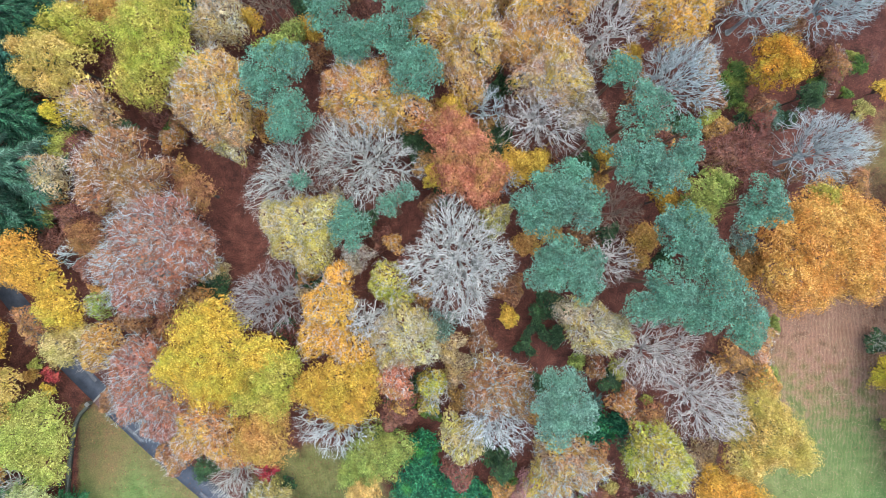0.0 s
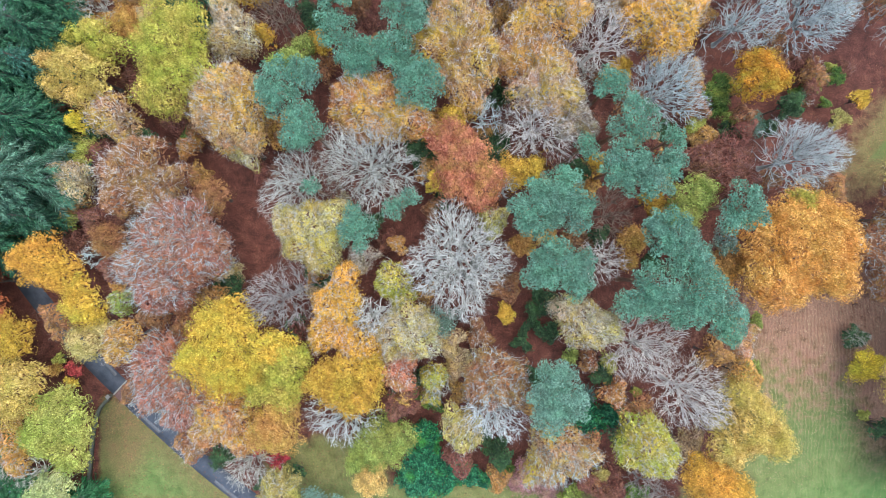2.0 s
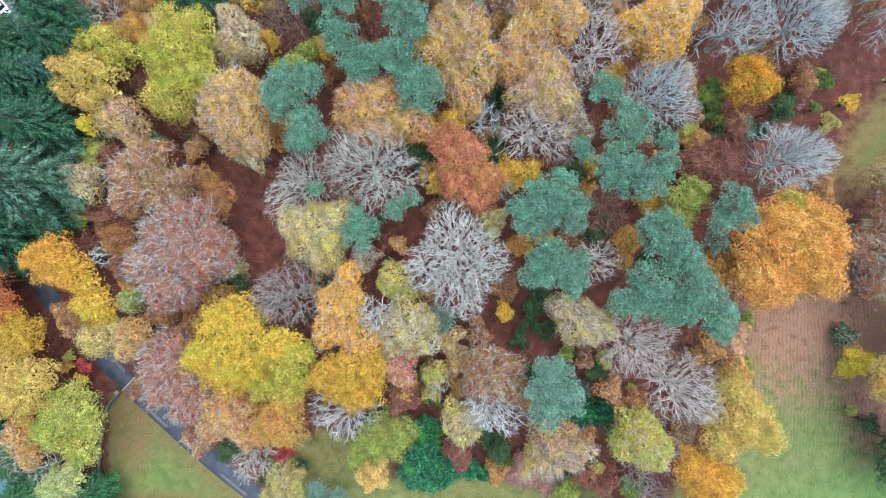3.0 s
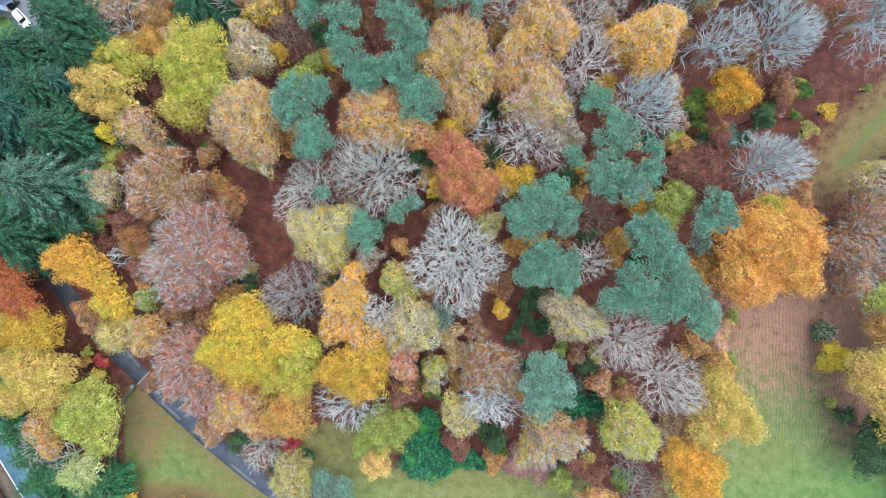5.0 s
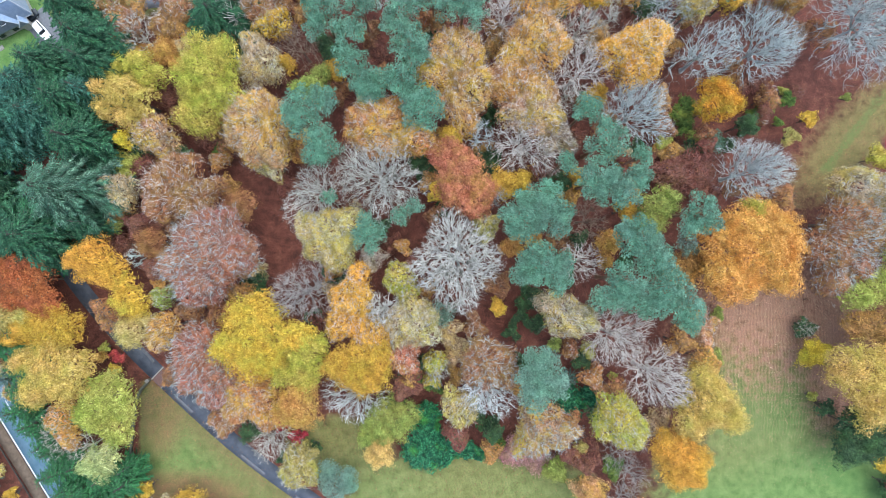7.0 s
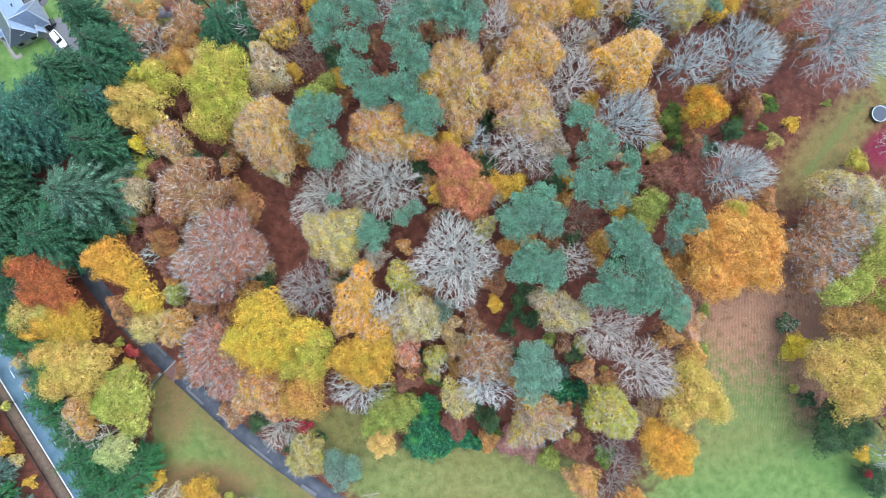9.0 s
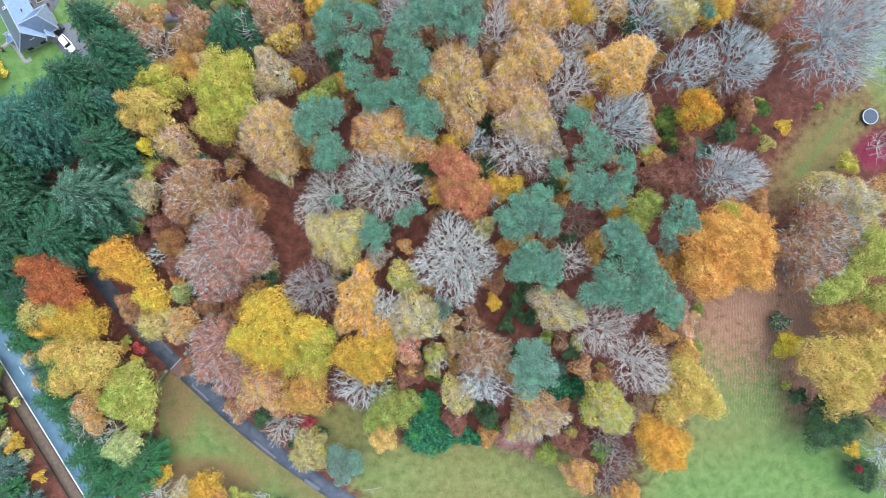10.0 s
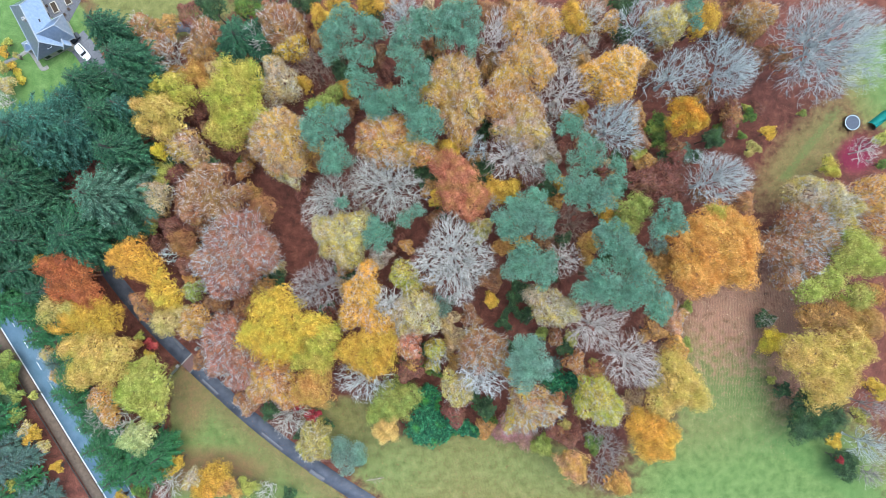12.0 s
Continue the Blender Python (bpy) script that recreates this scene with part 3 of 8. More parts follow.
def ground_material():
    m, n, l, b = nodes_of("woodland_floor", 0.95)

    def attr(name):
        a = n.new("ShaderNodeAttribute")
        a.attribute_name = name
        return a.outputs["Fac"]

    def edge(value, noise_fac, spread_by=0.55):
        """A zone's edge broken up by noise."""
        add = n.new("ShaderNodeMath")
        add.operation = "MULTIPLY_ADD"
        l.new(noise_fac, add.inputs[0])
        add.inputs[1].default_value = spread_by * 2
        add.inputs[2].default_value = -spread_by
        s = n.new("ShaderNodeMath")
        s.operation = "ADD"
        l.new(value, s.inputs[0])
        l.new(add.outputs[0], s.inputs[1])
        r = n.new("ShaderNodeMapRange")
        r.inputs["From Min"].default_value, r.inputs["From Max"].default_value = 0.3, 0.7
        l.new(s.outputs[0], r.inputs["Value"])
        return r.outputs[0]

    def ramp_of(value, low, high):
        c = n.new("ShaderNodeMapRange")
        c.inputs["From Min"].default_value, c.inputs["From Max"].default_value = low, high
        c.inputs["To Min"].default_value = 0.5
        l.new(value, c.inputs["Value"])
        return c.outputs[0]

    broad, medium, fine = (noise_of(n, l, s, d) for s, d in ((0.07, 4.0), (0.5, 6.0), (5.0, 5.0)))
    tc = n.new("ShaderNodeTexCoord")
    cell = n.new("ShaderNodeTexVoronoi")
    cell.inputs["Scale"].default_value = 2.6
    l.new(tc.outputs["Object"], cell.inputs["Vector"])
    # fallen leaves
    litter = ramp(n, (0.25, (0.044, 0.019, 0.015)), (0.5, (0.104, 0.037, 0.027)), (0.75, (0.170, 0.068, 0.048)))
    l.new(medium, litter.inputs["Fac"])
    speck = ramp(n, (0.3, (0.45, 0.42, 0.42)), (0.5, (1.0, 1.0, 1.0)), (0.72, (2.0, 1.8, 1.6)))
    l.new(fine, speck.inputs["Fac"])
    bare = mix(n, l, 1.0, litter.outputs["Color"], speck.outputs["Color"], "MULTIPLY")
    # grass
    turf = ramp(n, (0.3, (0.094, 0.102, 0.032)), (0.5, (0.138, 0.145, 0.049)), (0.7, (0.185, 0.182, 0.073)))
    l.new(medium, turf.inputs["Fac"])
    lush = ramp(n, (0.3, (0.058, 0.130, 0.034)), (0.7, (0.120, 0.208, 0.070)))
    l.new(medium, lush.inputs["Fac"])
    green = mix(n, l, attr("lush"), turf.outputs["Color"], lush.outputs["Color"])
    blade = ramp(n, (0.3, (0.6, 0.62, 0.6)), (0.7, (1.35, 1.3, 1.25)))
    l.new(fine, blade.inputs["Fac"])
    green = mix(n, l, 1.0, green, blade.outputs["Color"], "MULTIPLY")
    # streaks left by the mower
    turned = n.new("ShaderNodeMapping")
    turned.inputs["Rotation"].default_value = (0, 0, radians(12))
    turned.inputs["Scale"].default_value = (0.12, 1.5, 1.0)
    l.new(tc.outputs["Object"], turned.inputs["Vector"])
    streak = n.new("ShaderNodeTexNoise")
    streak.inputs["Scale"].default_value, streak.inputs["Detail"].default_value = 1.0, 4.0
    l.new(turned.outputs[0], streak.inputs["Vector"])
    swath = ramp(n, (0.3, (0.97, 0.97, 0.97)), (0.7, (1.03, 1.03, 1.02)))
    l.new(streak.outputs["Fac"], swath.inputs["Fac"])
    green = mix(n, l, 1.0, green, swath.outputs["Color"], "MULTIPLY")
    # scattered leaves lying on the grass
    fallen = ramp(n, (0.08, (1, 1, 1)), (0.16, (0, 0, 0)))
    l.new(cell.outputs["Distance"], fallen.inputs["Fac"])
    scatter = mix(n, l, attr("fallen"), (0, 0, 0), fallen.outputs["Color"])
    green = mix(n, l, scatter, green, (0.22, 0.13, 0.065))
    strewn = n.new("ShaderNodeMath")
    strewn.operation = "MULTIPLY"
    l.new(attr("fallen"), strewn.inputs[0])
    l.new(ramp_of(medium, 0.3, 0.62), strewn.inputs[1])
    green = mix(n, l, strewn.outputs[0], green, mix(n, l, 0.85, green, mix(n, l, 0.7, (0.175, 0.082, 0.047), speck.outputs["Color"], "MULTIPLY")))
    green = mix(n, l, edge(attr("track"), medium, 0.3), green, mix(n, l, 0.42, green, (0.065, 0.145, 0.04)))
    # leaves strewn over mown grass
    straw = mix(n, l, 0.8, mix(n, l, medium, (0.205, 0.125, 0.078), (0.265, 0.132, 0.10)), speck.outputs["Color"], "MULTIPLY")
    c = mix(n, l, edge(attr("grass"), medium, 0.5), bare, green)
    c = mix(n, l, edge(attr("straw"), medium, 0.7), c, straw)
    # rows left by the mower
    spot = n.new("ShaderNodeSeparateXYZ")
    l.new(tc.outputs["Object"], spot.inputs[0])

    def calc(kind, a, b, c=None):
        node = n.new("ShaderNodeMath")
        node.operation = kind
        for slot, value in zip(node.inputs, (a, b, c)):
            if isinstance(value, (int, float)):
                slot.default_value = value
            elif value is not None:
                l.new(value, slot)
        return node.outputs[0]
    off = calc("ADD", spot.outputs["Y"], 24.0)
    bow = calc("MULTIPLY", calc("MULTIPLY", off, off), 0.0048)
    side = calc("TANH", calc("MULTIPLY_ADD", spot.outputs["X"], 0.125, -8.25), 0.0)
    across = calc("MULTIPLY_ADD", bow, side, spot.outputs["X"])
    wobble = calc("MULTIPLY_ADD", noise_of(n, l, 0.22, 3.0), 1.6, across)
    turns_at = calc("MULTIPLY_ADD", medium, 2.4, calc("MULTIPLY", wobble, 8.9))
    wave = n.new("ShaderNodeMath")
    wave.operation = "SINE"
    l.new(turns_at, wave.inputs[0])
    stripe = ramp(n, (0.2, (0.92, 0.94, 0.92)), (0.6, (1.0, 1.0, 1.0)), (0.9, (1.10, 1.08, 1.07)))
    lift = n.new("ShaderNodeMapRange")
    lift.inputs["From Min"].default_value = -1.0
    l.new(wave.outputs[0], lift.inputs["Value"])
    l.new(lift.outputs[0], stripe.inputs["Fac"])
    combed = mix(n, l, 1.0, c, stripe.outputs["Color"], "MULTIPLY")
    hay = ramp(n, (0.55, (0, 0, 0)), (0.9, (1, 1, 1)))
    l.new(lift.outputs[0], hay.inputs["Fac"])
    loose = n.new("ShaderNodeMath")
    loose.operation = "MULTIPLY"
    l.new(hay.outputs["Color"], loose.inputs[0])
    l.new(ramp_of(medium, 0.35, 0.7), loose.inputs[1])
    combed = mix(n, l, loose.outputs[0], combed, mix(n, l, 0.3, combed, (0.36, 0.27, 0.17)))
    c = mix(n, l, attr("mown"), c, combed)
    c = mix(n, l, edge(attr("crimson"), fine, 0.5), c, mix(n, l, fine, (0.09, 0.010, 0.022), (0.26, 0.030, 0.07)))
    l.new(c, b.inputs["Base Color"])
    bump = n.new("ShaderNodeBump")
    bump.inputs["Strength"].default_value, bump.inputs["Distance"].default_value = 0.6, 0.15
    l.new(fine, bump.inputs["Height"])
    l.new(bump.outputs[0], b.inputs["Normal"])
    return m


far = np.array([160.0, 190, 240, 330, 500, 900, 1600, 3000])
xs = np.concatenate([-far[::-1], np.arange(-150, 150.1, 1.8), far])
ys = np.concatenate([-far[::-1], np.arange(-150, 150.1, 1.8), far])
gx, gy = np.meshgrid(xs, ys)
gx, gy = gx.ravel(), gy.ravel()
gz = 0.05 * np.sin(gx * 0.7 + 1.3 * np.sin(gy * 0.31)) * np.sin(gy * 0.6 + np.sin(gx * 0.23)) - 0.05
nx, ny = len(xs), len(ys)
idx = (np.arange(ny - 1)[:, None] * nx + np.arange(nx - 1)[None]).ravel()
ground = link_mesh("ground", np.stack([gx, gy, gz], 1), np.stack([idx, idx + 1, idx + nx + 1, idx + nx], 1), ground_material())
tagged(ground, "woodland ground of red-brown fallen leaves with grass clearings", "ground", kind="structure")
ground.data.polygons.foreach_set("use_smooth", np.ones(len(ground.data.polygons), bool))
below_drive = (gx + 68.7) * -0.638 + (gy + 17.6) * -0.77
zone = {}
zone["left_lawn"] = np.clip((below_drive - 1.2) / 2.5, 0, 1) * np.clip((gx + 65.5) / 2, 0, 1) * np.clip((-gy - 24) / 6, 0, 1)
zone["meadow"] = np.maximum(blob(gx, gy, 75.7, -61.4, 34, 27), blob(gx, gy, 67, -31, 15, 17, 0, 0.5))
zone["corridor"] = np.maximum(0.8 * blob(gx, gy, 86, 23, 18, 7, 48, 0.6), blob(gx, gy, 104, 41, 9, 12))
zone["south_lawn"] = np.maximum(np.maximum(blob(gx, gy, 6, -52, 27, 10, 0, 0.2), blob(gx, gy, 15, -70, 34, 17)), blob(gx, gy, -22, -42, 11, 7))
zone["garden"] = blob(gx, gy, -99, 48, 17, 17, 0, 0.2)
zone["paddock"] = blob(gx, gy, -66, 60, 17, 10, 0, 0.25)
grass = np.maximum.reduce(list(zone.values()))
straw = 0.85 * np.maximum(blob(gx, gy, 70, -14, 17, 14, 0, 1.0), blob(gx, gy, 83, -20, 7, 18, 0, 0.6))
lush = np.maximum.reduce([0.8 * zone["meadow"] * np.clip((-gy - 20) / 14, 0, 1), zone["garden"], 0.9 * blob(gx, gy, 106, 42, 8, 12), 0.35 * zone["corridor"], 0.6 * zone["left_lawn"], 0.5 * blob(gx, gy, -14, -52, 14, 7, 10, 0.8), 0.4 * blob(gx, gy, 22, -52, 16, 5, -8, 0.8)])
fallen = np.maximum.reduce([zone["left_lawn"] * np.clip(1 - (below_drive - 1) / 9, 0, 1), 0.8 * blob(gx, gy, -60, -34, 5, 9), blob(gx, gy, -57, -52, 16, 5), 0.6 * blob(gx, gy, 83, 22, 22, 10, 48, 0.5), 0.12 * zone["south_lawn"], 0.2 * blob(gx, gy, 60, -36, 14, 14), 0.9 * blob(gx, gy, 72, -12, 17, 10, 0, 0.5), 0.6 * blob(gx, gy, 82, -26, 6, 14, 0, 0.5)])
track = np.zeros_like(gx)
for k in range(6, 40):
    s = k / 39
    px, py = 75 + 36 * s, -33 - 26 * math.sqrt(s) - 4 * s
    for off in (-1.0, 1.0):
        track = np.maximum(track, np.clip(1.25 - np.hypot(gx - px + off * 0.9, gy - py + off * 1.2) / 1.9, 0, 1))
for k in range(20):
    s = k / 19
    track = np.maximum(track, np.clip(1.2 - np.hypot(gx - 81 - 13 * s, gy - 17 - 17 * s) / 1.4, 0, 1))
crimson = 0.9 * blob(gx, gy, 98.4, 22.8, 4.8, 4.2, 20, 0.6)
mown = np.maximum(0.85 * blob(gx, gy, 70, -19, 16, 19, 0, 0.8), 0.15 * zone["south_lawn"])
for key, value in (("mown", mown), ("grass", grass), ("straw", straw), ("lush", lush), ("fallen", fallen), ("crimson", crimson), ("track", track)):
    ground.data.attributes.new(key, "FLOAT", "POINT").data.foreach_set("value", value.astype(np.float32))


def strew(name, n, place, size, material, label, seed):
    """Single fallen leaves lying on the grass: place(rng, n) gives their x and y."""
    rng = np.random.default_rng(seed)
    x, y = place(rng, n)
    at = np.stack([x, y, np.full(len(x), 0.045) + rng.uniform(0, 0.03, len(x))], 1)
    up = unit(np.array([0, 0, 1.0]) + rng.normal(size=at.shape) * 0.3)
    v, f = leaf_sprays(rng, at, up, size)
    return tagged(link_mesh(name, v, f, material), label, "leaves", kind="stuff")


def meadow_place(rng, n):
    """Leaves strewn over the mown meadow, thinning away from the wood."""
    x, y = rng.uniform(50, 92, n), rng.uniform(-50, 2, n)
    keep = rng.random(n) < blob(x, y, 71, -17, 17, 20, 0, 0.8)
    return x[keep], y[keep]


def lawn_place(rng, n):
    x, y = rng.uniform(-66, 40, n), rng.uniform(-72, -26, n)
    d = (x + 68.7) * -0.638 + (y + 17.6) * -0.77
    near = np.where((d > 2.2) & (x > -65), np.exp(-(d - 2) / 9) + 0.25, 0.0) + 0.55 * blob(x, y, 6, -52, 28, 11) + 0.9 * blob(x, y, -22, -42, 10, 7)
    keep = rng.random(n) < near
    return x[keep], y[keep]


def glade_place(rng, n):
    x, y = rng.uniform(66, 108, n), rng.uniform(0, 50, n)
    keep = rng.random(n) < 0.9 * blob(x, y, 84, 22, 21, 11, 48) + 0.5 * blob(x, y, 80, 2, 12, 12)
    return x[keep], y[keep]


STRAW_LEAF = leaf_material("fallen_leaves_tan", (0.33, 0.22, 0.145), (0.52, 0.39, 0.28), (0.30, 0.15, 0.10))
RED_LEAF = leaf_material("fallen_leaves_russet", (0.15, 0.065, 0.035), (0.30, 0.16, 0.08), (0.17, 0.07, 0.045))
strew("fallen_leaves", 60000, meadow_place, 0.10, STRAW_LEAF, "tan fallen leaves strewn over the mown meadow", 11)
strew("fallen_leaves", 24000, lawn_place, 0.15, RED_LEAF, "russet fallen leaves scattered over the lawns", 12)
strew("fallen_leaves", 16000, glade_place, 0.15, RED_LEAF, "russet fallen leaves scattered over the glade", 13)


# ---- roads ----
def ribbon(name, points, half, material, label, z=0.06, thick=0.3, parent=None):
    """A slab that follows a smooth line through the points."""
    pts = [Vector((x, y, 0)) for x, y in points]
    line = []
    for k in range(len(pts) - 1):
        a, b = pts[max(k - 1, 0)], pts[min(k + 2, len(pts) - 1)]
        p, q = pts[k], pts[k + 1]
        for s in range(8):
            t = s / 8
            line.append(0.5 * ((2 * p) + (q - a) * t + (2 * a - 5 * p + 4 * q - b) * t * t + (3 * p - a - 3 * q + b) * t ** 3))
    line.append(pts[-1])
    v, f = [], []
    for k, p in enumerate(line):
        d = (line[min(k + 1, len(line) - 1)] - line[max(k - 1, 0)]).normalized()
        s = Vector((-d.y, d.x, 0)) * half
        v += [p + s + Vector((0, 0, z)), p - s + Vector((0, 0, z)), p - s + Vector((0, 0, z - thick)), p + s + Vector((0, 0, z - thick))]
    for k in range(len(line) - 1):
        a, b = 4 * k, 4 * k + 4
        for j in range(4):
            f.append((a + j, a + (j + 1) % 4, b + (j + 1) % 4, b + j))
    ob = link_mesh(name, np.array([tuple(p) for p in v]), np.array(f), material, parent)
    return tagged(ob, label, kind="" if parent else "structure", category="" if parent else "road")


def tarmac(name, low, high):
    m, n, l, b = nodes_of(name, 0.7)
    tone = ramp(n, (0.3, low), (0.7, high))
    l.new(noise_of(n, l, 0.35, 6.0), tone.inputs["Fac"])
    grit = ramp(n, (0.3, (0.8, 0.8, 0.8)), (0.7, (1.15, 1.15, 1.15)))
    l.new(noise_of(n, l, 9.0, 3.0), grit.inputs["Fac"])
    l.new(mix(n, l, 1.0, tone.outputs["Color"], grit.outputs["Color"], "MULTIPLY"), b.inputs["Base Color"])
    return m


DRIVE = [(-96, 22), (-88, 8), (-82.7, 0.4), (-76, -9), (-68.7, -17.6), (-58, -28.3), (-44.7, -40.4), (-32.6, -49.7), (-19.3, -58.5), (0, -70), (30, -84)]
# weathered tarmac tones, raised and tinted blue to carry the sky's reflection
drive = ribbon("road_drive", DRIVE, 1.75, tarmac("drive_tarmac_sky_tint", (0.034, 0.041, 0.057), (0.085, 0.096, 0.120)), "narrow weathered tarmac drive along the lawn")
MAIN = [(-170, 88.5), (-104.6, -17.6), (-79.4, -58.6), (-40, -122.7)]
OVER = Vector((0.852, 0.524, 0))  # across the main road, towards the wood


def beside(off):
    return [(x + OVER.x * off, y + OVER.y * off) for x, y in MAIN]


# the blue of the base colour stands in for sky reflected in wet tarmac
main_road = ribbon("road_main", beside(2.7), 3.1, tarmac("main_tarmac_sky_tint", (0.066, 0.130, 0.180), (0.105, 0.175, 0.235)), "tarmac main road with blue sky reflection in its colour and white lines")


def paint(name, low, high, rough=0.6, scale=3.0, metal=0.0):
    m, n, l, b = nodes_of(name, rough)
    b.inputs["Metallic"].default_value = metal
    tone = ramp(n, (0.3, low), (0.7, high))
    l.new(noise_of(n, l, scale, 5.0), tone.inputs["Fac"])
    l.new(tone.outputs["Color"], b.inputs["Base Color"])
    return m


WHITE_LINE = paint("road_paint", (0.45, 0.47, 0.48), (0.72, 0.73, 0.73))
LITTER = paint("leafy_verge", (0.075, 0.055, 0.042), (0.135, 0.10, 0.075), 0.9, 1.2)
PATCH = paint("tarmac_patch", (0.085, 0.09, 0.105), (0.15, 0.155, 0.17), 0.8)
SETTS = paint("red_setts", (0.10, 0.055, 0.05), (0.17, 0.10, 0.09), 0.8)
CONCRETE = paint("concrete", (0.19, 0.185, 0.17), (0.28, 0.275, 0.255), 0.85)
STONE = paint("mossy_stone", (0.055, 0.065, 0.045), (0.15, 0.15, 0.12), 0.9)
STEEL = paint("dull_steel", (0.030, 0.027, 0.025), (0.065, 0.055, 0.048), 0.7, 4.0, 0.0)
TIMBER = paint("grey_timber", (0.20, 0.17, 0.13), (0.34, 0.29, 0.23), 0.85)
SOIL = paint("dark_soil", (0.03, 0.022, 0.016), (0.06, 0.045, 0.03), 0.95)
RENDER = paint("pale_render", (0.30, 0.29, 0.26), (0.42, 0.405, 0.37), 0.85)
SLATE = paint("blue_zinc", (0.24, 0.31, 0.40), (0.32, 0.39, 0.48), 0.30, 1.5, 0.8)
LEAD = paint("ridge_tile", (0.24, 0.275, 0.31), (0.32, 0.36, 0.40), 0.55)
GLASS = paint("dark_glass", (0.02, 0.025, 0.03), (0.03, 0.035, 0.045), 0.08)
CAR_WHITE = paint("white_car_paint", (0.70, 0.71, 0.72), (0.76, 0.77, 0.78), 0.25)
RUBBER = paint("black_rubber", (0.015, 0.015, 0.016), (0.03, 0.03, 0.03), 0.8)
PAD_BLUE = paint("trampoline_mat", (0.045, 0.06, 0.085), (0.075, 0.09, 0.12), 0.7)
PAD_RIM = paint("trampoline_pad", (0.24, 0.32, 0.36), (0.40, 0.47, 0.50), 0.6)
TEAL = paint("teal_sheet", (0.0, 0.22, 0.20), (0.01, 0.33, 0.29), 0.5)
WOOD_PALE = paint("bleached_wood", (0.36, 0.33, 0.28), (0.52, 0.48, 0.42), 0.85)

verge = ribbon("pavement_verge", beside(-1.75), 1.2, LITTER, "leaf-covered verge between main road and crash barrier", 0.10)
tagged(verge, category="verge")
ribbon("edge_line", beside(-0.18), 0.12, WHITE_LINE, "white painted edge line", 0.072, 0.01, main_road)
ribbon("edge_line", beside(5.55), 0.07, WHITE_LINE, "white painted edge line", 0.072, 0.01, main_road)
way = Vector((0.524, -0.852, 0))
for k in range(22):
    p = Vector((MAIN[1][0], MAIN[1][1], 0)) + OVER * 2.75 + way * (-30 + 6.0 * k)
    q = p + way * 2.2
    ribbon("lane_mark", [(p.x, p.y), (q.x, q.y)], 0.07, WHITE_LINE, "", 0.072, 0.01, main_road)


def part(name, bm, material, parent=None, label=""):
    data = bpy.data.meshes.new(name)
    bm.normal_update()
    bm.to_mesh(data)
    bm.free()
    data.materials.append(material)
    ob = new(name, data)
    if parent:
        ob.parent = parent
    return tagged(ob, label) if label else ob


def block(lx, ly, lz, at=(0, 0, 0), turn=0.0, bevel=0.0, taper=1.0):
    """A box that stands on at, bevelled and tapered towards its top."""
    bm = bmesh.new()
    bmesh.ops.create_cube(bm, size=1.0)
    for v in bm.verts:
        k = taper if v.co.z > 0 else 1.0
        v.co = Vector((v.co.x * lx * k, v.co.y * ly * k, (v.co.z + 0.5) * lz))
    if bevel:
        bmesh.ops.bevel(bm, geom=bm.edges[:], offset=bevel, segments=2, affect="EDGES")
    bmesh.ops.transform(bm, matrix=pose(*at, 0, 0, turn), verts=bm.verts)
    return bm


def drum(radius, height, at=(0, 0, 0), sides=24, rx=0, ry=0, rz=0, top=1.0):
    bm = bmesh.new()
    bmesh.ops.create_cone(bm, cap_ends=True, segments=sides, radius1=radius, radius2=radius * top, depth=height)
    bmesh.ops.transform(bm, matrix=pose(*at, rx, ry, rz) @ pose(0, 0, height / 2), verts=bm.verts)
    return bm


def empty(name, x, y, z, turn, label, category, group="", kind=""):
    ob = new(name)
    ob.matrix_world = pose(x, y, z, 0, 0, turn)
    return tagged(ob, label, category, group, kind)


# crash barrier
barrier = empty("crash_barrier", 0, 0, 0, 0, "rusty steel crash barrier on short posts", "barrier")
ribbon("rail", beside(-3.0), 0.09, STEEL, "", 0.78, 0.3, barrier)
for k in range(48):
    p = Vector((MAIN[1][0], MAIN[1][1], 0)) - OVER * 3.14 + way * (-30 + 2.4 * k)
    part("post", block(0.12, 0.12, 0.75, (p.x, p.y, 0.0), -58), STEEL, barrier)

# drive: patches, setts by the gate, wall
for k, (a, b) in enumerate((((-57.0, -30.6), (-53.2, -34.1)), ((-43.0, -43.2), (-38.0, -47.2)), ((-63.8, -20.7), (-61.4, -23.4)), ((-31.5, -52.2), (-28.2, -54.4)))):
    ribbon("repair_patch", [a, b], 0.3 if k < 3 else 0.5, PATCH, "paler patch of newer tarmac", 0.066, 0.01, drive)
setts = empty("paved_threshold", -59.6, -26.7, 0.065, -43.5, "strip of red setts across the drive at the gate", "paving")
part("sett_panel", block(2.5, 3.5, 0.012, (0, 0, 0.0), 0, 0.004), SETTS, setts)
part("kerb", block(0.28, 3.7, 0.03, (-1.4, 0, 0.0), 0, 0.01), CONCRETE, setts, "pale concrete kerb")
part("kerb", block(0.16, 3.7, 0.03, (1.35, 0, 0.0), 0, 0.01), CONCRETE, setts, "pale concrete kerb")
for k, (x, y) in enumerate(((-62.3, -27.2), (-57.9, -23.2))):
    pillar = empty("gate_pillar", x, y, 0, -43, "squat stone gate pillar with a pale cap beside the drive", "pillar", "gate pillars")
    part("shaft", block(0.6, 0.6, 1.3, (0, 0, 0), 0, 0.04), STONE, pillar)
    part("cap", block(0.8, 0.8, 0.22, (0, 0, 1.3), 0, 0.05, 0.7), CONCRETE, pillar)
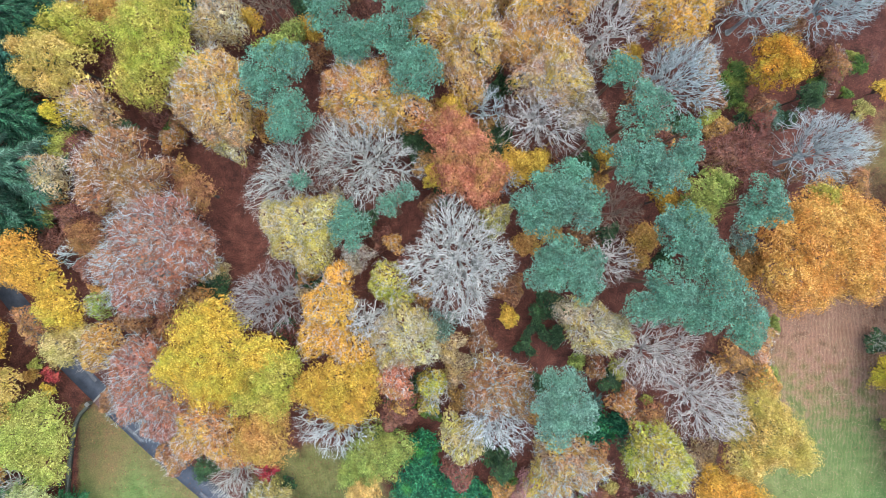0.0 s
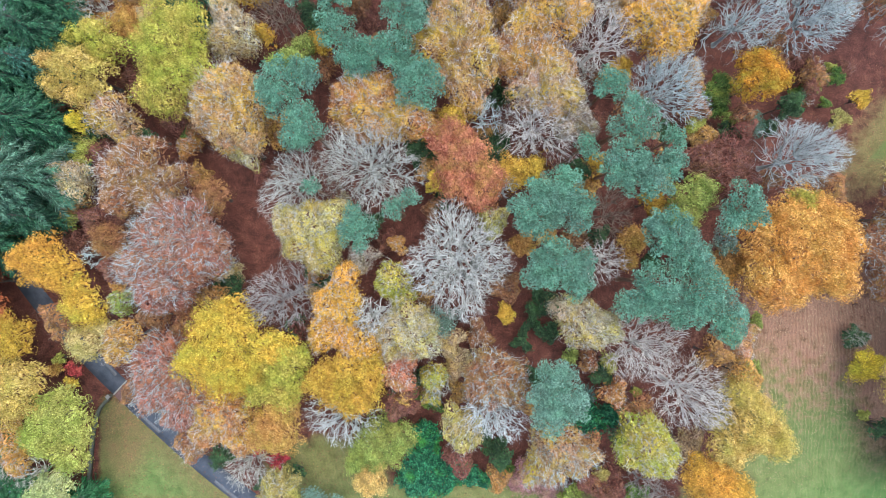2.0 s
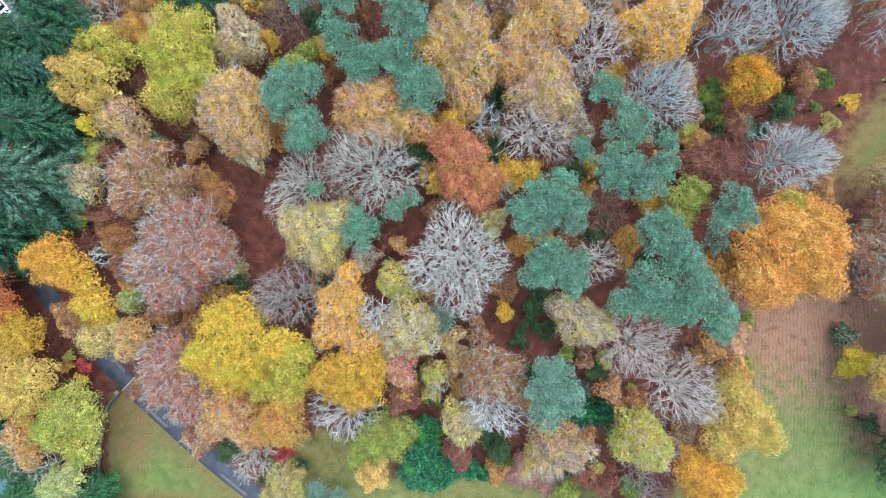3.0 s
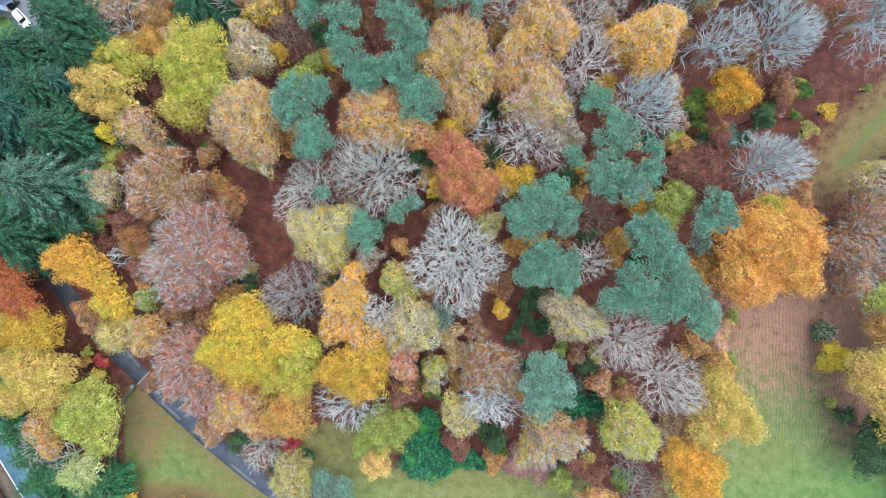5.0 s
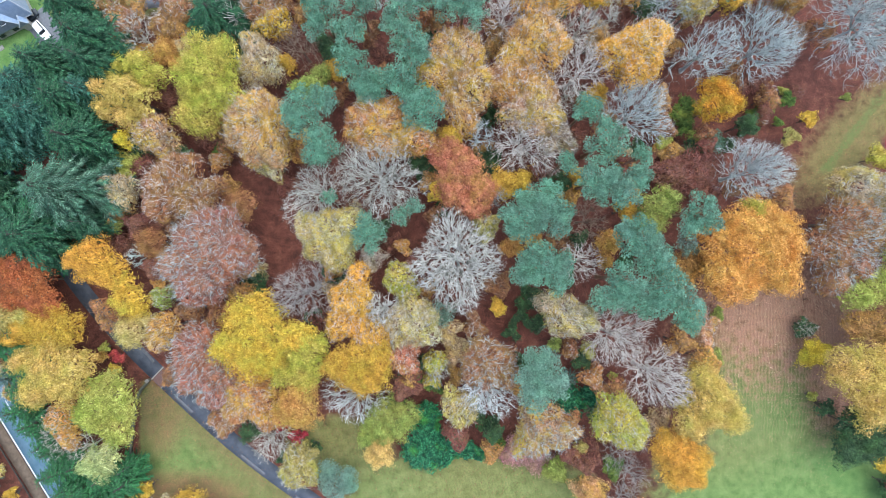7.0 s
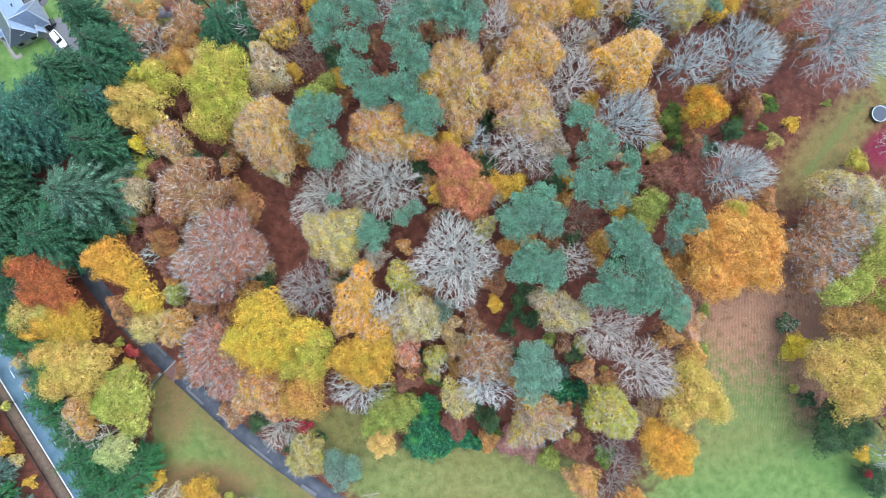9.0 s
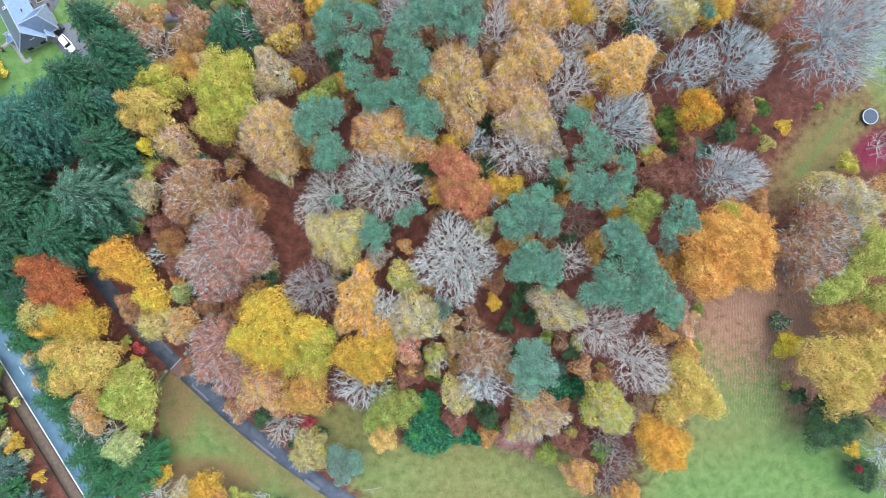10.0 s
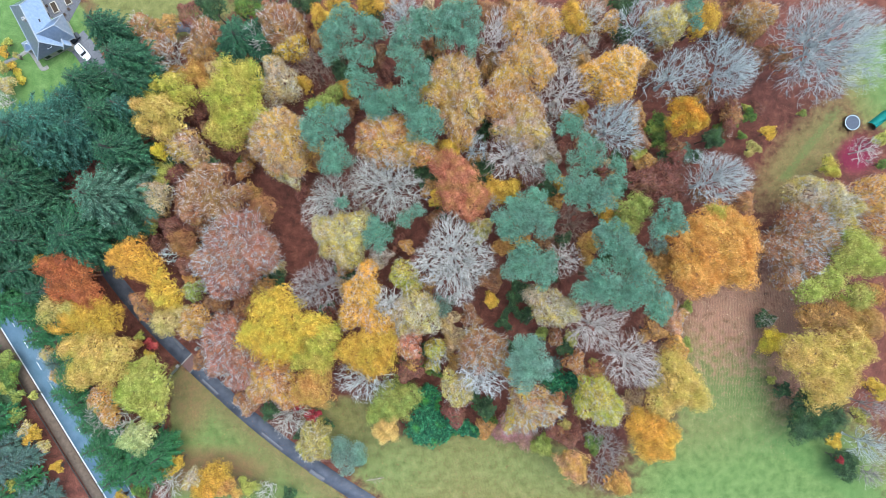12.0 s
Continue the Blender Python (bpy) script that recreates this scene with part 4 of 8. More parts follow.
WALL = [(-62.4, -27.6), (-64.2, -29.6), (-65.2, -33), (-65.8, -38), (-66.3, -44), (-67.5, -52), (-70, -62)]
wall = ribbon("wall_field", WALL, 0.22, STONE, "low curved drystone wall with moss on top", 1.0, 1.1)
tagged(wall, category="wall")
loop_road = ribbon("road_loop", [(-70, 47.5), (-66, 51.0), (-61.3, 52.9), (-57.5, 51.0), (-55, 46)], 1.2, tarmac("loop_tarmac", (0.12, 0.12, 0.14), (0.2, 0.2, 0.22)), "short curving grey tarmac track by the paddock")


# ---- house and garden ----
def hip_roof(a0, a1, r0, r1, half, eave, ridge, thick=0.16):
    """A hipped roof along x: eaves from a0 to a1, ridge from r0 to r1. Returns one bmesh for each slope."""
    c = [(a0, -half, eave), (a1, -half, eave), (a1, half, eave), (a0, half, eave), (r0, 0, ridge), (r1, 0, ridge)]
    out = []
    for face in ((0, 1, 5, 4), (2, 3, 4, 5), (3, 0, 4), (1, 2, 5)):
        bm = bmesh.new()
        vs = [bm.verts.new(c[k]) for k in face]
        f = bm.faces.new(vs)
        low = [bm.verts.new(Vector(c[k]) - Vector((0, 0, thick))) for k in face]
        bm.faces.new(low[::-1])
        for k in range(len(face)):
            bm.faces.new((vs[k], low[k], low[(k + 1) % len(face)], vs[(k + 1) % len(face)]))
        out.append(bm)
    return out


def bar(p, q, w):
    bm = bmesh.new()
    p, q = Vector(p), Vector(q)
    bmesh.ops.create_cube(bm, size=1.0)
    bmesh.ops.transform(bm, matrix=Matrix.Translation((p + q) / 2) @ (q - p).to_track_quat("X", "Z").to_matrix().to_4x4() @ Matrix.Diagonal(((q - p).length, w, w, 1)), verts=bm.verts)
    return bm


TURN_HOUSE = -62.6
house = empty("house", -95.9, 55.4, 0, TURN_HOUSE, "L-shaped house with blue-grey zinc hipped roofs and pale walls", "house")


def roofed(a0, a1, r0, r1, half, eave, ridge, turn, x, y, inset=0.35):
    m = pose(x, y, 0, 0, 0, turn)
    made = [("wall", block(a1 - a0 - 2 * inset, 2 * half - 2 * inset, eave - 0.1, ((a0 + a1) / 2, 0, 0)), RENDER)]
    made += [("roof_slope", bm, SLATE) for bm in hip_roof(a0, a1, r0, r1, half, eave, ridge)]
    made += [("ridge", bar((r0, 0, ridge + 0.03), (r1, 0, ridge + 0.03), 0.22), LEAD)]
    for p in ((a0, -half), (a0, half)):
        made.append(("hip_ridge", bar((r0, 0, ridge + 0.02), (*p, eave + 0.02), 0.16), LEAD))
    for p in ((a1, -half), (a1, half)):
        made.append(("hip_ridge", bar((r1, 0, ridge + 0.02), (*p, eave + 0.02), 0.16), LEAD))
    for s in (-1, 1):
        made.append(("gutter", bar((a0, s * (half + 0.06), eave - 0.08), (a1, s * (half + 0.06), eave - 0.08), 0.13), LEAD))
    for name, bm, mat in made:
        bmesh.ops.transform(bm, matrix=m, verts=bm.verts)
        part(name, bm, mat, house)


roofed(-3.0, 11.1, -0.2, 9.2, 3.4, 2.9, 6.0, 0, 0, 0, 0.6)
roofed(-0.5, 6.6, 0.0, 4.7, 3.0, 2.85, 5.7, 90, 7.2, 0, 0.6)
roofed(-1.3, 1.2, -0.6, 0.6, 1.0, 2.6, 3.6, 0, 10.3, 3.9, 0.2)
roofed(-1.2, 1.2, -0.2, 0.2, 1.1, 2.3, 3.2, 90, 6.6, -4.1, 0.2)
chimney = part("chimney", block(0.75, 0.75, 1.5, (3.2, -0.5, 5.1), 0, 0.04), RENDER, house, "white rendered chimney stack")
part("pot", drum(0.16, 0.4, (3.2, -0.5, 6.6), 12), LEAD, chimney)
for k, (x, y) in enumerate(((10.35, 0.9), (4.0, 1.8))):
    z = 6.0 - (6.0 - 2.9) * (abs(y) / 3.4 if k else (x - 9.2) / 1.9)
    light = part("skylight", block(0.9 if k else 0.5, 0.5 if k else 1.1, 0.12, (x, y, z), 0, 0.02), LEAD, house)
    part("pane", block(0.7 if k else 0.32, 0.32 if k else 0.9, 0.02, (x, y, z + 0.125)), GLASS, light)
for x, y, t in ((11.1 - 0.33, -1.5, 90), (11.1 - 0.33, 1.6, 90), (2.0, 3.08, 0), (5.5, -3.08, 0), (1.0, -3.08, 0)):
    win = part("window", block(1.3, 0.1, 1.2, (x, y, 1.0), t, 0.02), CONCRETE, house, "pale-framed window")
    part("pane", block(1.1, 0.13, 1.0, (x, y, 1.1), t), GLASS, win)


def strip(name, points, half, label, material=None):
    ob = ribbon(name, points, half, material or CONCRETE, label, 0.05)
    return tagged(ob, category="path")


strip("path_garden", [(-103.5, 44.2), (-100, 45.8), (-97.8, 47.0), (-96, 44.8), (-94.6, 42.8), (-93.2, 43.4)], 0.45, "pale concrete garden path round the house corner")
strip("path_patio", [(-92.5, 55.0), (-89.2, 61.0)], 4.2, "grey paved patio behind the house", PATCH)
strip("path_forecourt", [(-87, 50.2), (-83.4, 45.6), (-80.5, 40)], 2.7, "grey gravel forecourt in front of the house", PATCH)


def planter(x, y, turn, lx, ly):
    ob = empty("raised_planter", x, y, 0.05, turn, "raised timber planting bed filled with dark soil", "planter", "raised beds on the patio")
    for s in (-1, 1):
        part("side_board", block(lx, 0.12, 0.5, (0, s * ly / 2, 0), 0, 0.015), WOOD_PALE, ob)
        part("end_board", block(0.12, ly - 0.13, 0.5, (s * (lx - 0.12) / 2, 0, 0), 0, 0.015), WOOD_PALE, ob)
    part("soil", block(lx - 0.26, ly - 0.13, 0.4, (0, 0, 0.0)), SOIL, ob)


planter(-91.5, 57.2, 27, 1.4, 2.6)
planter(-88.6, 59.2, 27, 1.5, 2.8)
for x, y, r, h in ((-93.2, 55.3, 0.35, 0.5), (-92.6, 54.2, 0.28, 0.4), (-90.0, 54.6, 0.3, 0.45), (-89.2, 55.5, 0.4, 0.5), (-93.4, 57.6, 0.3, 0.4), (-88.2, 56.8, 0.35, 0.5)):
    pot = empty("plant_pot", x, y, 0.05, 0, "terracotta plant pot with dark soil on the patio", "pot", "pots on the patio")
    part("pot_body", drum(r * 0.75, h, (0, 0, 0), 16, top=1.3), SETTS, pot)
    part("soil", drum(r * 0.9, 0.03, (0, 0, h - 0.02), 16), SOIL, pot)
bench = empty("garden_table", -90.2, 52.9, 0.05, 27, "bleached wooden garden table on the patio", "table")
part("tabletop", block(1.6, 0.9, 0.05, (0, 0, 0.7), 0, 0.01), WOOD_PALE, bench)
for sx in (-0.7, 0.7):
    for sy in (-0.35, 0.35):
        part("leg", block(0.07, 0.07, 0.7, (sx, sy, 0)), WOOD_PALE, bench)
shed = empty("garden_shed", -86.3, 61.5, 0, 27, "small white garden shed with a shallow roof", "shed")
part("wall", block(2.4, 1.8, 1.9, (0, 0, 0)), RENDER, shed)
part("roof", block(2.7, 2.1, 0.14, (0, 0, 1.9), 0, 0.03, 0.96), RENDER, shed, "white felt roof")
part("door", block(0.8, 0.06, 1.7, (0, -0.92, 0.05)), WOOD_PALE, shed)


def car(x, y, turn, body_mat, label):
    ob = empty("car", x, y, 0.055, turn, label, "car")
    bm = bmesh.new()
    rings = [(-2.2, 0.72, 0.45, 0.62), (-2.1, 0.84, 0.3, 0.92), (-1.2, 0.90, 0.22, 0.98), (0.6, 0.90, 0.22, 0.96), (1.6, 0.86, 0.25, 0.82), (2.2, 0.68, 0.4, 0.62)]
    loops = []
    for px, w, lo, hi in rings:
        loops.append([bm.verts.new(c) for c in ((px, -w, lo), (px, -w, hi - 0.12), (px, -w * 0.86, hi), (px, w * 0.86, hi), (px, w, hi - 0.12), (px, w, lo))])
    for a, b in zip(loops, loops[1:]):
        for k in range(6):
            bm.faces.new((a[k], a[(k + 1) % 6], b[(k + 1) % 6], b[k]))
    bm.faces.new(loops[0][::-1])
    bm.faces.new(loops[-1])
    bmesh.ops.recalc_face_normals(bm, faces=bm.faces)
    part("body", bm, body_mat, ob)
    cabin = block(2.9, 1.5, 0.5, (-0.45, 0, 0.93), 0, 0.06, 0.8)
    part("cabin_glass", cabin, GLASS, ob, "dark tinted windows")
    part("roof", block(2.15, 1.2, 0.09, (-0.5, 0, 1.39), 0, 0.04, 0.95), body_mat, ob)
    for sy in (-0.55, 0.55):
        part("headlight", block(0.12, 0.3, 0.14, (2.12, sy, 0.5), 0, 0.02), LEAD, ob)
        part("tail_light", block(0.08, 0.22, 0.2, (-2.2, sy * 1.1, 0.55), 0, 0.02), SETTS, ob)
        part("mirror", block(0.16, 0.2, 0.14, (0.75, sy * 1.75, 0.85), 0, 0.03), body_mat, ob)
    for px in (-1.35, 1.35):
        for sy in (-0.8, 0.8):
            wheel = part("wheel", drum(0.32, 0.22, (px, sy + 0.11, 0.32), 20, rx=90), RUBBER, ob)
            part("rim", drum(0.2, 0.235, (px, sy + 0.118, 0.32), 16, rx=90), LEAD, wheel)
    return ob


car(-84.8, 46.6, -48, CAR_WHITE, "white estate car parked on the grey forecourt")
car(-87.4, 49.4, 40, GLASS, "dark car parked close to the house wall")


# ---- trampoline and tunnel tent in the eastern clearing ----
def ring(r_in, r_out, h, z, sides=40):
    bm = bmesh.new()
    rows = []
    for r, hh in ((r_in, 0.0), (r_in, h), (r_out, h), (r_out, 0.0)):
        rows.append([bm.verts.new((r * math.cos(k * 2 * math.pi / sides), r * math.sin(k * 2 * math.pi / sides), z + hh)) for k in range(sides)])
    for a, b in zip(rows, rows[1:] + rows[:1]):
        for k in range(sides):
            bm.faces.new((a[k], a[(k + 1) % sides], b[(k + 1) % sides], b[k]))
    bmesh.ops.recalc_face_normals(bm, faces=bm.faces)
    return bm


trampoline = empty("trampoline", 96.8, 30.3, 0, 0, "round garden trampoline with dark mat and pale padded rim", "trampoline")
part("mat", drum(1.63, 0.03, (0, 0, 0.88), 40), PAD_BLUE, trampoline, "dark blue bouncing mat")
part("rim_pad", ring(1.62, 1.82, 0.06, 0.88), PAD_RIM, trampoline, "pale blue-white padded rim")
part("frame", ring(1.82, 1.9, 0.08, 0.84), RUBBER, trampoline)
for k in range(6):
    t = k * math.pi / 3 + 0.2
    part("leg", bar((1.84 * math.cos(t), 1.84 * math.sin(t), 0), (1.84 * math.cos(t), 1.84 * math.sin(t), 0.86), 0.06), RUBBER, trampoline)
    part("net_pole", bar((1.92 * math.cos(t), 1.92 * math.sin(t), 0), (1.92 * math.cos(t), 1.92 * math.sin(t), 2.3), 0.05), RUBBER, trampoline)
tent = empty("tunnel_cover", 103.4, 30.9, 0, 38, "teal plastic sheet tunnel with an open dark end", "tunnel")
bm = bmesh.new()
arch = []
for k in range(9):
    t = math.pi * k / 8
    arch.append([bm.verts.new((x, 1.05 * math.cos(t), 1.5 * math.sin(t))) for x in (-2.3, -1.2, 0, 1.2, 2.6)])
for a, b in zip(arch, arch[1:]):
    for k in range(4):
        bm.faces.new((a[k], a[k + 1], b[k + 1], b[k]))
bmesh.ops.solidify(bm, geom=bm.faces[:], thickness=0.05)
part("cover", bm, TEAL, tent)
for x in (-2.25, 0, 2.5):
    for k in range(8):
        t, u = math.pi * k / 8, math.pi * (k + 1) / 8
        if x == -2.25:
            part("hoop", bar((x, 1.09 * math.cos(t), 1.54 * math.sin(t)), (x, 1.09 * math.cos(u), 1.54 * math.sin(u)), 0.06), RUBBER, tent)
part("back_sheet", block(0.05, 2.0, 1.2, (2.5, 0, 0), 0, 0.01), TEAL, tent)

# ---- fallen branch on the south lawn ----
rng_log = np.random.default_rng(5)


def fallen_branch(x, y, turn, length, label):
    """A pale dead branch with a few twigs, lying on the ground."""
    log = empty("fallen_branch", x, y, 0.02, turn, label, "branch", "fallen branches")
    part("stem", bar((-0.53 * length, 0, 0.12), (0.47 * length, 0.1, 0.16), 0.03 * length), TIMBER if length > 3 else WOOD_PALE, log)
    for k in range(int(2 + length * 3.4)):
        at = -0.44 * length + 0.21 * k * length / 4.1
        if at < 0.45 * length:
            part("twig", bar((at, 0, 0.15), (at + rng_log.uniform(0.05, 0.22) * length, (-1) ** k * rng_log.uniform(0.1, 0.27) * length, 0.2 + rng_log.uniform(0, 0.12) * length), 0.05), TIMBER if length > 3 else WOOD_PALE, log)


fallen_branch(-15.9, -54.2, 8, 4.1, "pale dead branch with twigs lying on the lawn")
fallen_branch(84.0, -9.0, 35, 1.9, "bleached dead branch lying on red fallen leaves")
fallen_branch(82.6, -11.3, 120, 1.5, "bleached dead branch lying on red fallen leaves")


# ---- trees and shrubs ----
fir_tree(-69.7, 11.5, 29, "greyfir", 8.6, "tall grey-green fir with drooping feathered branches")
fir_tree(-68.3, 20.9, 25, "fir", 6.6, "tall dark green fir with drooping feathered branches")
fir_tree(-78.0, 3.3, 22, "fir", 9.1, "tall dark green fir with drooping feathered branches")
fir_tree(-83.0, 27.0, 23, "bluefir", 8.8, "tall bluish green fir with drooping feathered branches")
fir_tree(-71.0, 28.5, 24, "fir", 6.5, "tall dark green fir with drooping feathered branches")
fir_tree(-78.6, 31.8, 22, "bluefir", 5.8, "tall bluish green fir with drooping feathered branches")
fir_tree(-66.8, 40.0, 25, "fir", 6.2, "tall dark green fir with drooping feathered branches")
fir_tree(-75.4, 35.3, 23, "fir", 6.3, "tall dark green fir with drooping feathered branches")
fir_tree(-66.0, 35.4, 24, "fir", 5.2, "tall dark green fir with drooping feathered branches")
fir_tree(-72.1, 47.4, 22, "fir", 5.3, "tall dark green fir with drooping feathered branches")
fir_tree(-89.0, 21.0, 20, "fir", 6.6, "tall dark green fir with drooping feathered branches")
fir_tree(-67.5, 30.3, 22, "bluefir", 4.8, "tall bluish green fir with drooping feathered branches")
fir_tree(-69.0, 5.6, 19, "fir", 4.4, "medium dark green fir with drooping feathered branches")
leafy_tree(-66.6, 49.6, 14, "rust", [(0, 0, 2.9), (2.5, -3.7, 3.2)], "medium broadleaf tree, thinning rust-brown leaves between grey twigs", twigs="rosegrey", cover=0.5, slim=0.5)
leafy_tree(-52.0, 47.6, 15, "rust", [(0, 0, 4.0), (-2.5, -3.1, 2.9)], "medium broadleaf tree, thinning rust-brown leaves between grey twigs", twigs="rosegrey", cover=0.5, slim=0.5)
bare_tree(-60.7, 43.0, 13, "grey", [(0, 0, 5.0)], "medium leafless tree with fine grey twigs")
leafy_tree(-64.5, 40.7, 9, "brown", [(0, 0, 3.2), (3.8, -0.6, 2.6)], "small broadleaf tree in thick brown autumn leaf")
leafy_tree(-54.7, 39.5, 12, "orange", [(0, 0, 3.6), (1.9, -2.5, 2.2)], "medium broadleaf tree in thick burnt orange autumn leaf")
leafy_tree(-55.9, 34.2, 10, "wine", [(0, 0, 2.3), (1.7, 0.1, 1.7), (-1.1, -1.4, 1.6), (-0.4, 1.3, 1.8)], "small broadleaf tree in thick wine-brown autumn leaf")
leafy_tree(-57.9, 35.9, 18, "ylime", [(0, 0, 2.9), (-3.6, -0.6, 2.4), (-6.0, -2.4, 2.0), (3.0, -2.0, 2.2), (0.6, -3.0, 2.2)], "medium broadleaf tree in thick yellow-green autumn leaf")
leafy_tree(-60.3, 29.8, 20, "honey", [(0, 0, 4.2), (-3.6, -3.0, 2.6), (0.6, -4.4, 2.6), (3.6, -0.6, 2.6), (-4.4, 0.8, 2.2), (4.0, -3.6, 1.8)], "tall broadleaf tree in thick honey gold autumn leaf", bough=1.35)
leafy_tree(-61.6, 21.6, 15, "sunny", [(0, 0, 1.9), (-1.2, 0.1, 1.0), (0.2, 1.1, 1.3), (0.7, -1.0, 1.2)], "medium broadleaf tree in thick bright yellow autumn leaf", bough=1.35)
leafy_tree(-62.3, 17.4, 12, "lime", [(0, 0, 2.6), (1.9, 1.3, 1.5), (-0.2, -1.9, 1.9), (-1.3, 0.8, 1.9)], "medium broadleaf tree in thick lime-yellow autumn leaf", bough=1.35)
leafy_tree(-55.5, 22.4, 18, "rosegold", [(0, 0, 4.2), (1.8, -1.8, 3.1)], "medium broadleaf tree, thinning rosy gold leaves between grey twigs", twigs="rosegrey", cover=0.5, slim=0.5)
leafy_tree(-44.0, 33.2, 23, "ylime", [(0, 0, 7.1), (-1.8, -7.7, 4.9), (3.0, 3.0, 4.1), (2.0, -4.2, 5.5)], "tall broadleaf tree in thick yellow-green autumn leaf", bough=1.35)
fir_tree(-43.2, 44.7, 21, "fir", 7.4, "tall dense dark green fir with drooping feathered branches")
bare_tree(-39.6, 45.4, 23, "grey", [(0, 0, 3.4)], "tall dead tree with pale grey branches over a fir", tips=1.6, twiglets=3)
leafy_tree(-43.4, 53.2, 15, "green", [(0, 0, 2.9), (3.1, -0.9, 2.3)], "medium dense mid-green evergreen tree among autumn woodland")
leafy_tree(-34.8, 48.7, 18, "rust", [(0, 0, 5.3), (-2.4, 0.6, 3.5)], "medium broadleaf tree, thinning rust-brown leaves between grey twigs", twigs="rosegrey", cover=0.5, slim=0.5)
leafy_tree(-32.5, 44.4, 17, "gold", [(0, 0, 3.5), (-1.8, -1.0, 2.5)], "medium broadleaf tree, thinning deep golden leaves between grey twigs", twigs="grey", cover=0.5, slim=0.5)
leafy_tree(-26.4, 50.2, 17, "gold", [(0, 0, 2.5), (1.6, -0.1, 1.8), (-1.0, -0.5, 1.4), (-0.8, 1.8, 1.5)], "medium broadleaf tree in thick deep golden autumn leaf")
bare_tree(-28.3, 40.2, 16, "brown", [(0, 0, 4.8)], "medium leafless tree with fine dull brown twigs")
leafy_tree(-35.4, 35.9, 18, "tanbrown", [(0, 0, 4.9), (-1.2, 3.4, 2.8)], "medium broadleaf tree, thinning tan-brown leaves between grey twigs", twigs="grey", cover=0.5, slim=0.5)
leafy_tree(-30.5, 36.6, 14, "gold", [(0, 0, 1.7), (0.6, -0.8, 1.2), (-1.2, 0.6, 1.0), (0.2, 0.9, 0.9)], "medium broadleaf tree in thick deep golden autumn leaf")
pine_tree(-21.8, 43.8, 25, "pine", [(0, 0, 3.8), (1.4, 3.5, 3.2), (-1.2, -3.5, 2.5)], "tall Scots pine with rounded blue-green needle pads")
pine_tree(-15.2, 44.4, 26, "pine", [(0, 0, 3.5), (-1.8, -5.5, 3.2)], "tall Scots pine with rounded blue-green needle pads")
pine_tree(-17.2, 34.2, 24, "pine", [(0, 0, 3.2), (2.6, -3.0, 3.2)], "tall Scots pine with rounded blue-green needle pads")
pine_tree(-7.1, 43.5, 25, "pine", [(0, 0, 3.5), (-2.7, -2.9, 2.5)], "tall Scots pine with rounded blue-green needle pads")
pine_tree(-6.5, 37.6, 25, "pine", [(0, 0, 3.8), (1.8, -2.6, 2.2)], "tall Scots pine with rounded blue-green needle pads")
pine_tree(-11.9, 30.8, 23, "pine", [(0, 0, 3.2), (-1.8, -2.6, 2.3)], "tall Scots pine with rounded blue-green needle pads")
pine_tree(-7.7, 31.3, 24, "pine", [(0, 0, 3.2)], "tall Scots pine with rounded blue-green needle pads")
pine_tree(-3.9, 26.0, 24, "pine", [(0, 0, 4.2), (-1.4, 2.4, 2.8)], "tall Scots pine with rounded blue-green needle pads")
pine_tree(-1.8, 45.3, 25, "pine", [(0, 0, 3.5), (2.6, 2.1, 3.1)], "tall Scots pine with rounded blue-green needle pads")
pine_tree(3.5, 46.2, 26, "pine", [(0, 0, 4.7), (2.0, -3.5, 2.8), (-1.8, -2.9, 3.2)], "tall Scots pine with rounded blue-green needle pads")
pine_tree(-5.1, 47.3, 24, "pine", [(0, 0, 2.3)], "tall Scots pine with rounded blue-green needle pads")
bare_tree(-8.4, 49.0, 22, "light", [(0, 0, 5.5)], "tall leafless tree with fine silver-grey twigs")
leafy_tree(-22.7, 53.9, 17, "gold", [(0, 0, 3.5), (6.1, 0.0, 3.1)], "medium broadleaf tree in thick deep golden autumn leaf")
leafy_tree(-25.3, 32.0, 16, "olive", [(0, 0, 3.1), (-2.3, -0.5, 2.2), (1.5, 2.2, 2.2), (1.2, -2.3, 1.9)], "medium broadleaf tree in thick olive green autumn leaf")
pine_tree(-24.8, 25.9, 24, "pine", [(0, 0, 4.8), (3.2, 1.5, 3.1), (-1.8, -2.4, 2.8)], "tall Scots pine with rounded blue-green needle pads")
pine_tree(-21.6, 19.4, 24, "pine", [(0, 0, 3.5), (-1.4, -1.8, 2.8)], "tall Scots pine with rounded blue-green needle pads")
leafy_tree(-21.9, 35.6, 13, "gold", [(0, 0, 1.9), (-1.4, 0.0, 1.2), (0.5, 1.4, 1.3), (1.3, -1.2, 1.3)], "medium broadleaf tree in thick deep golden autumn leaf")
leafy_tree(-35.3, 25.3, 22, "tangold", [(0, 0, 5.8), (-2.6, -2.2, 4.5), (3.6, -2.1, 4.5), (1.2, -4.8, 5.2)], "tall broadleaf tree, thinning pale gold leaves between grey twigs", twigs="white", cover=0.5, slim=0.5)
leafy_tree(-33.7, 17.1, 17, "cream", [(0, 0, 2.8), (1.7, 1.3, 1.7), (1.4, -2.1, 1.5), (-1.9, -0.4, 1.7)], "medium broadleaf tree, thinning cream-yellow leaves between grey twigs", twigs="white", cover=0.5, slim=0.5)
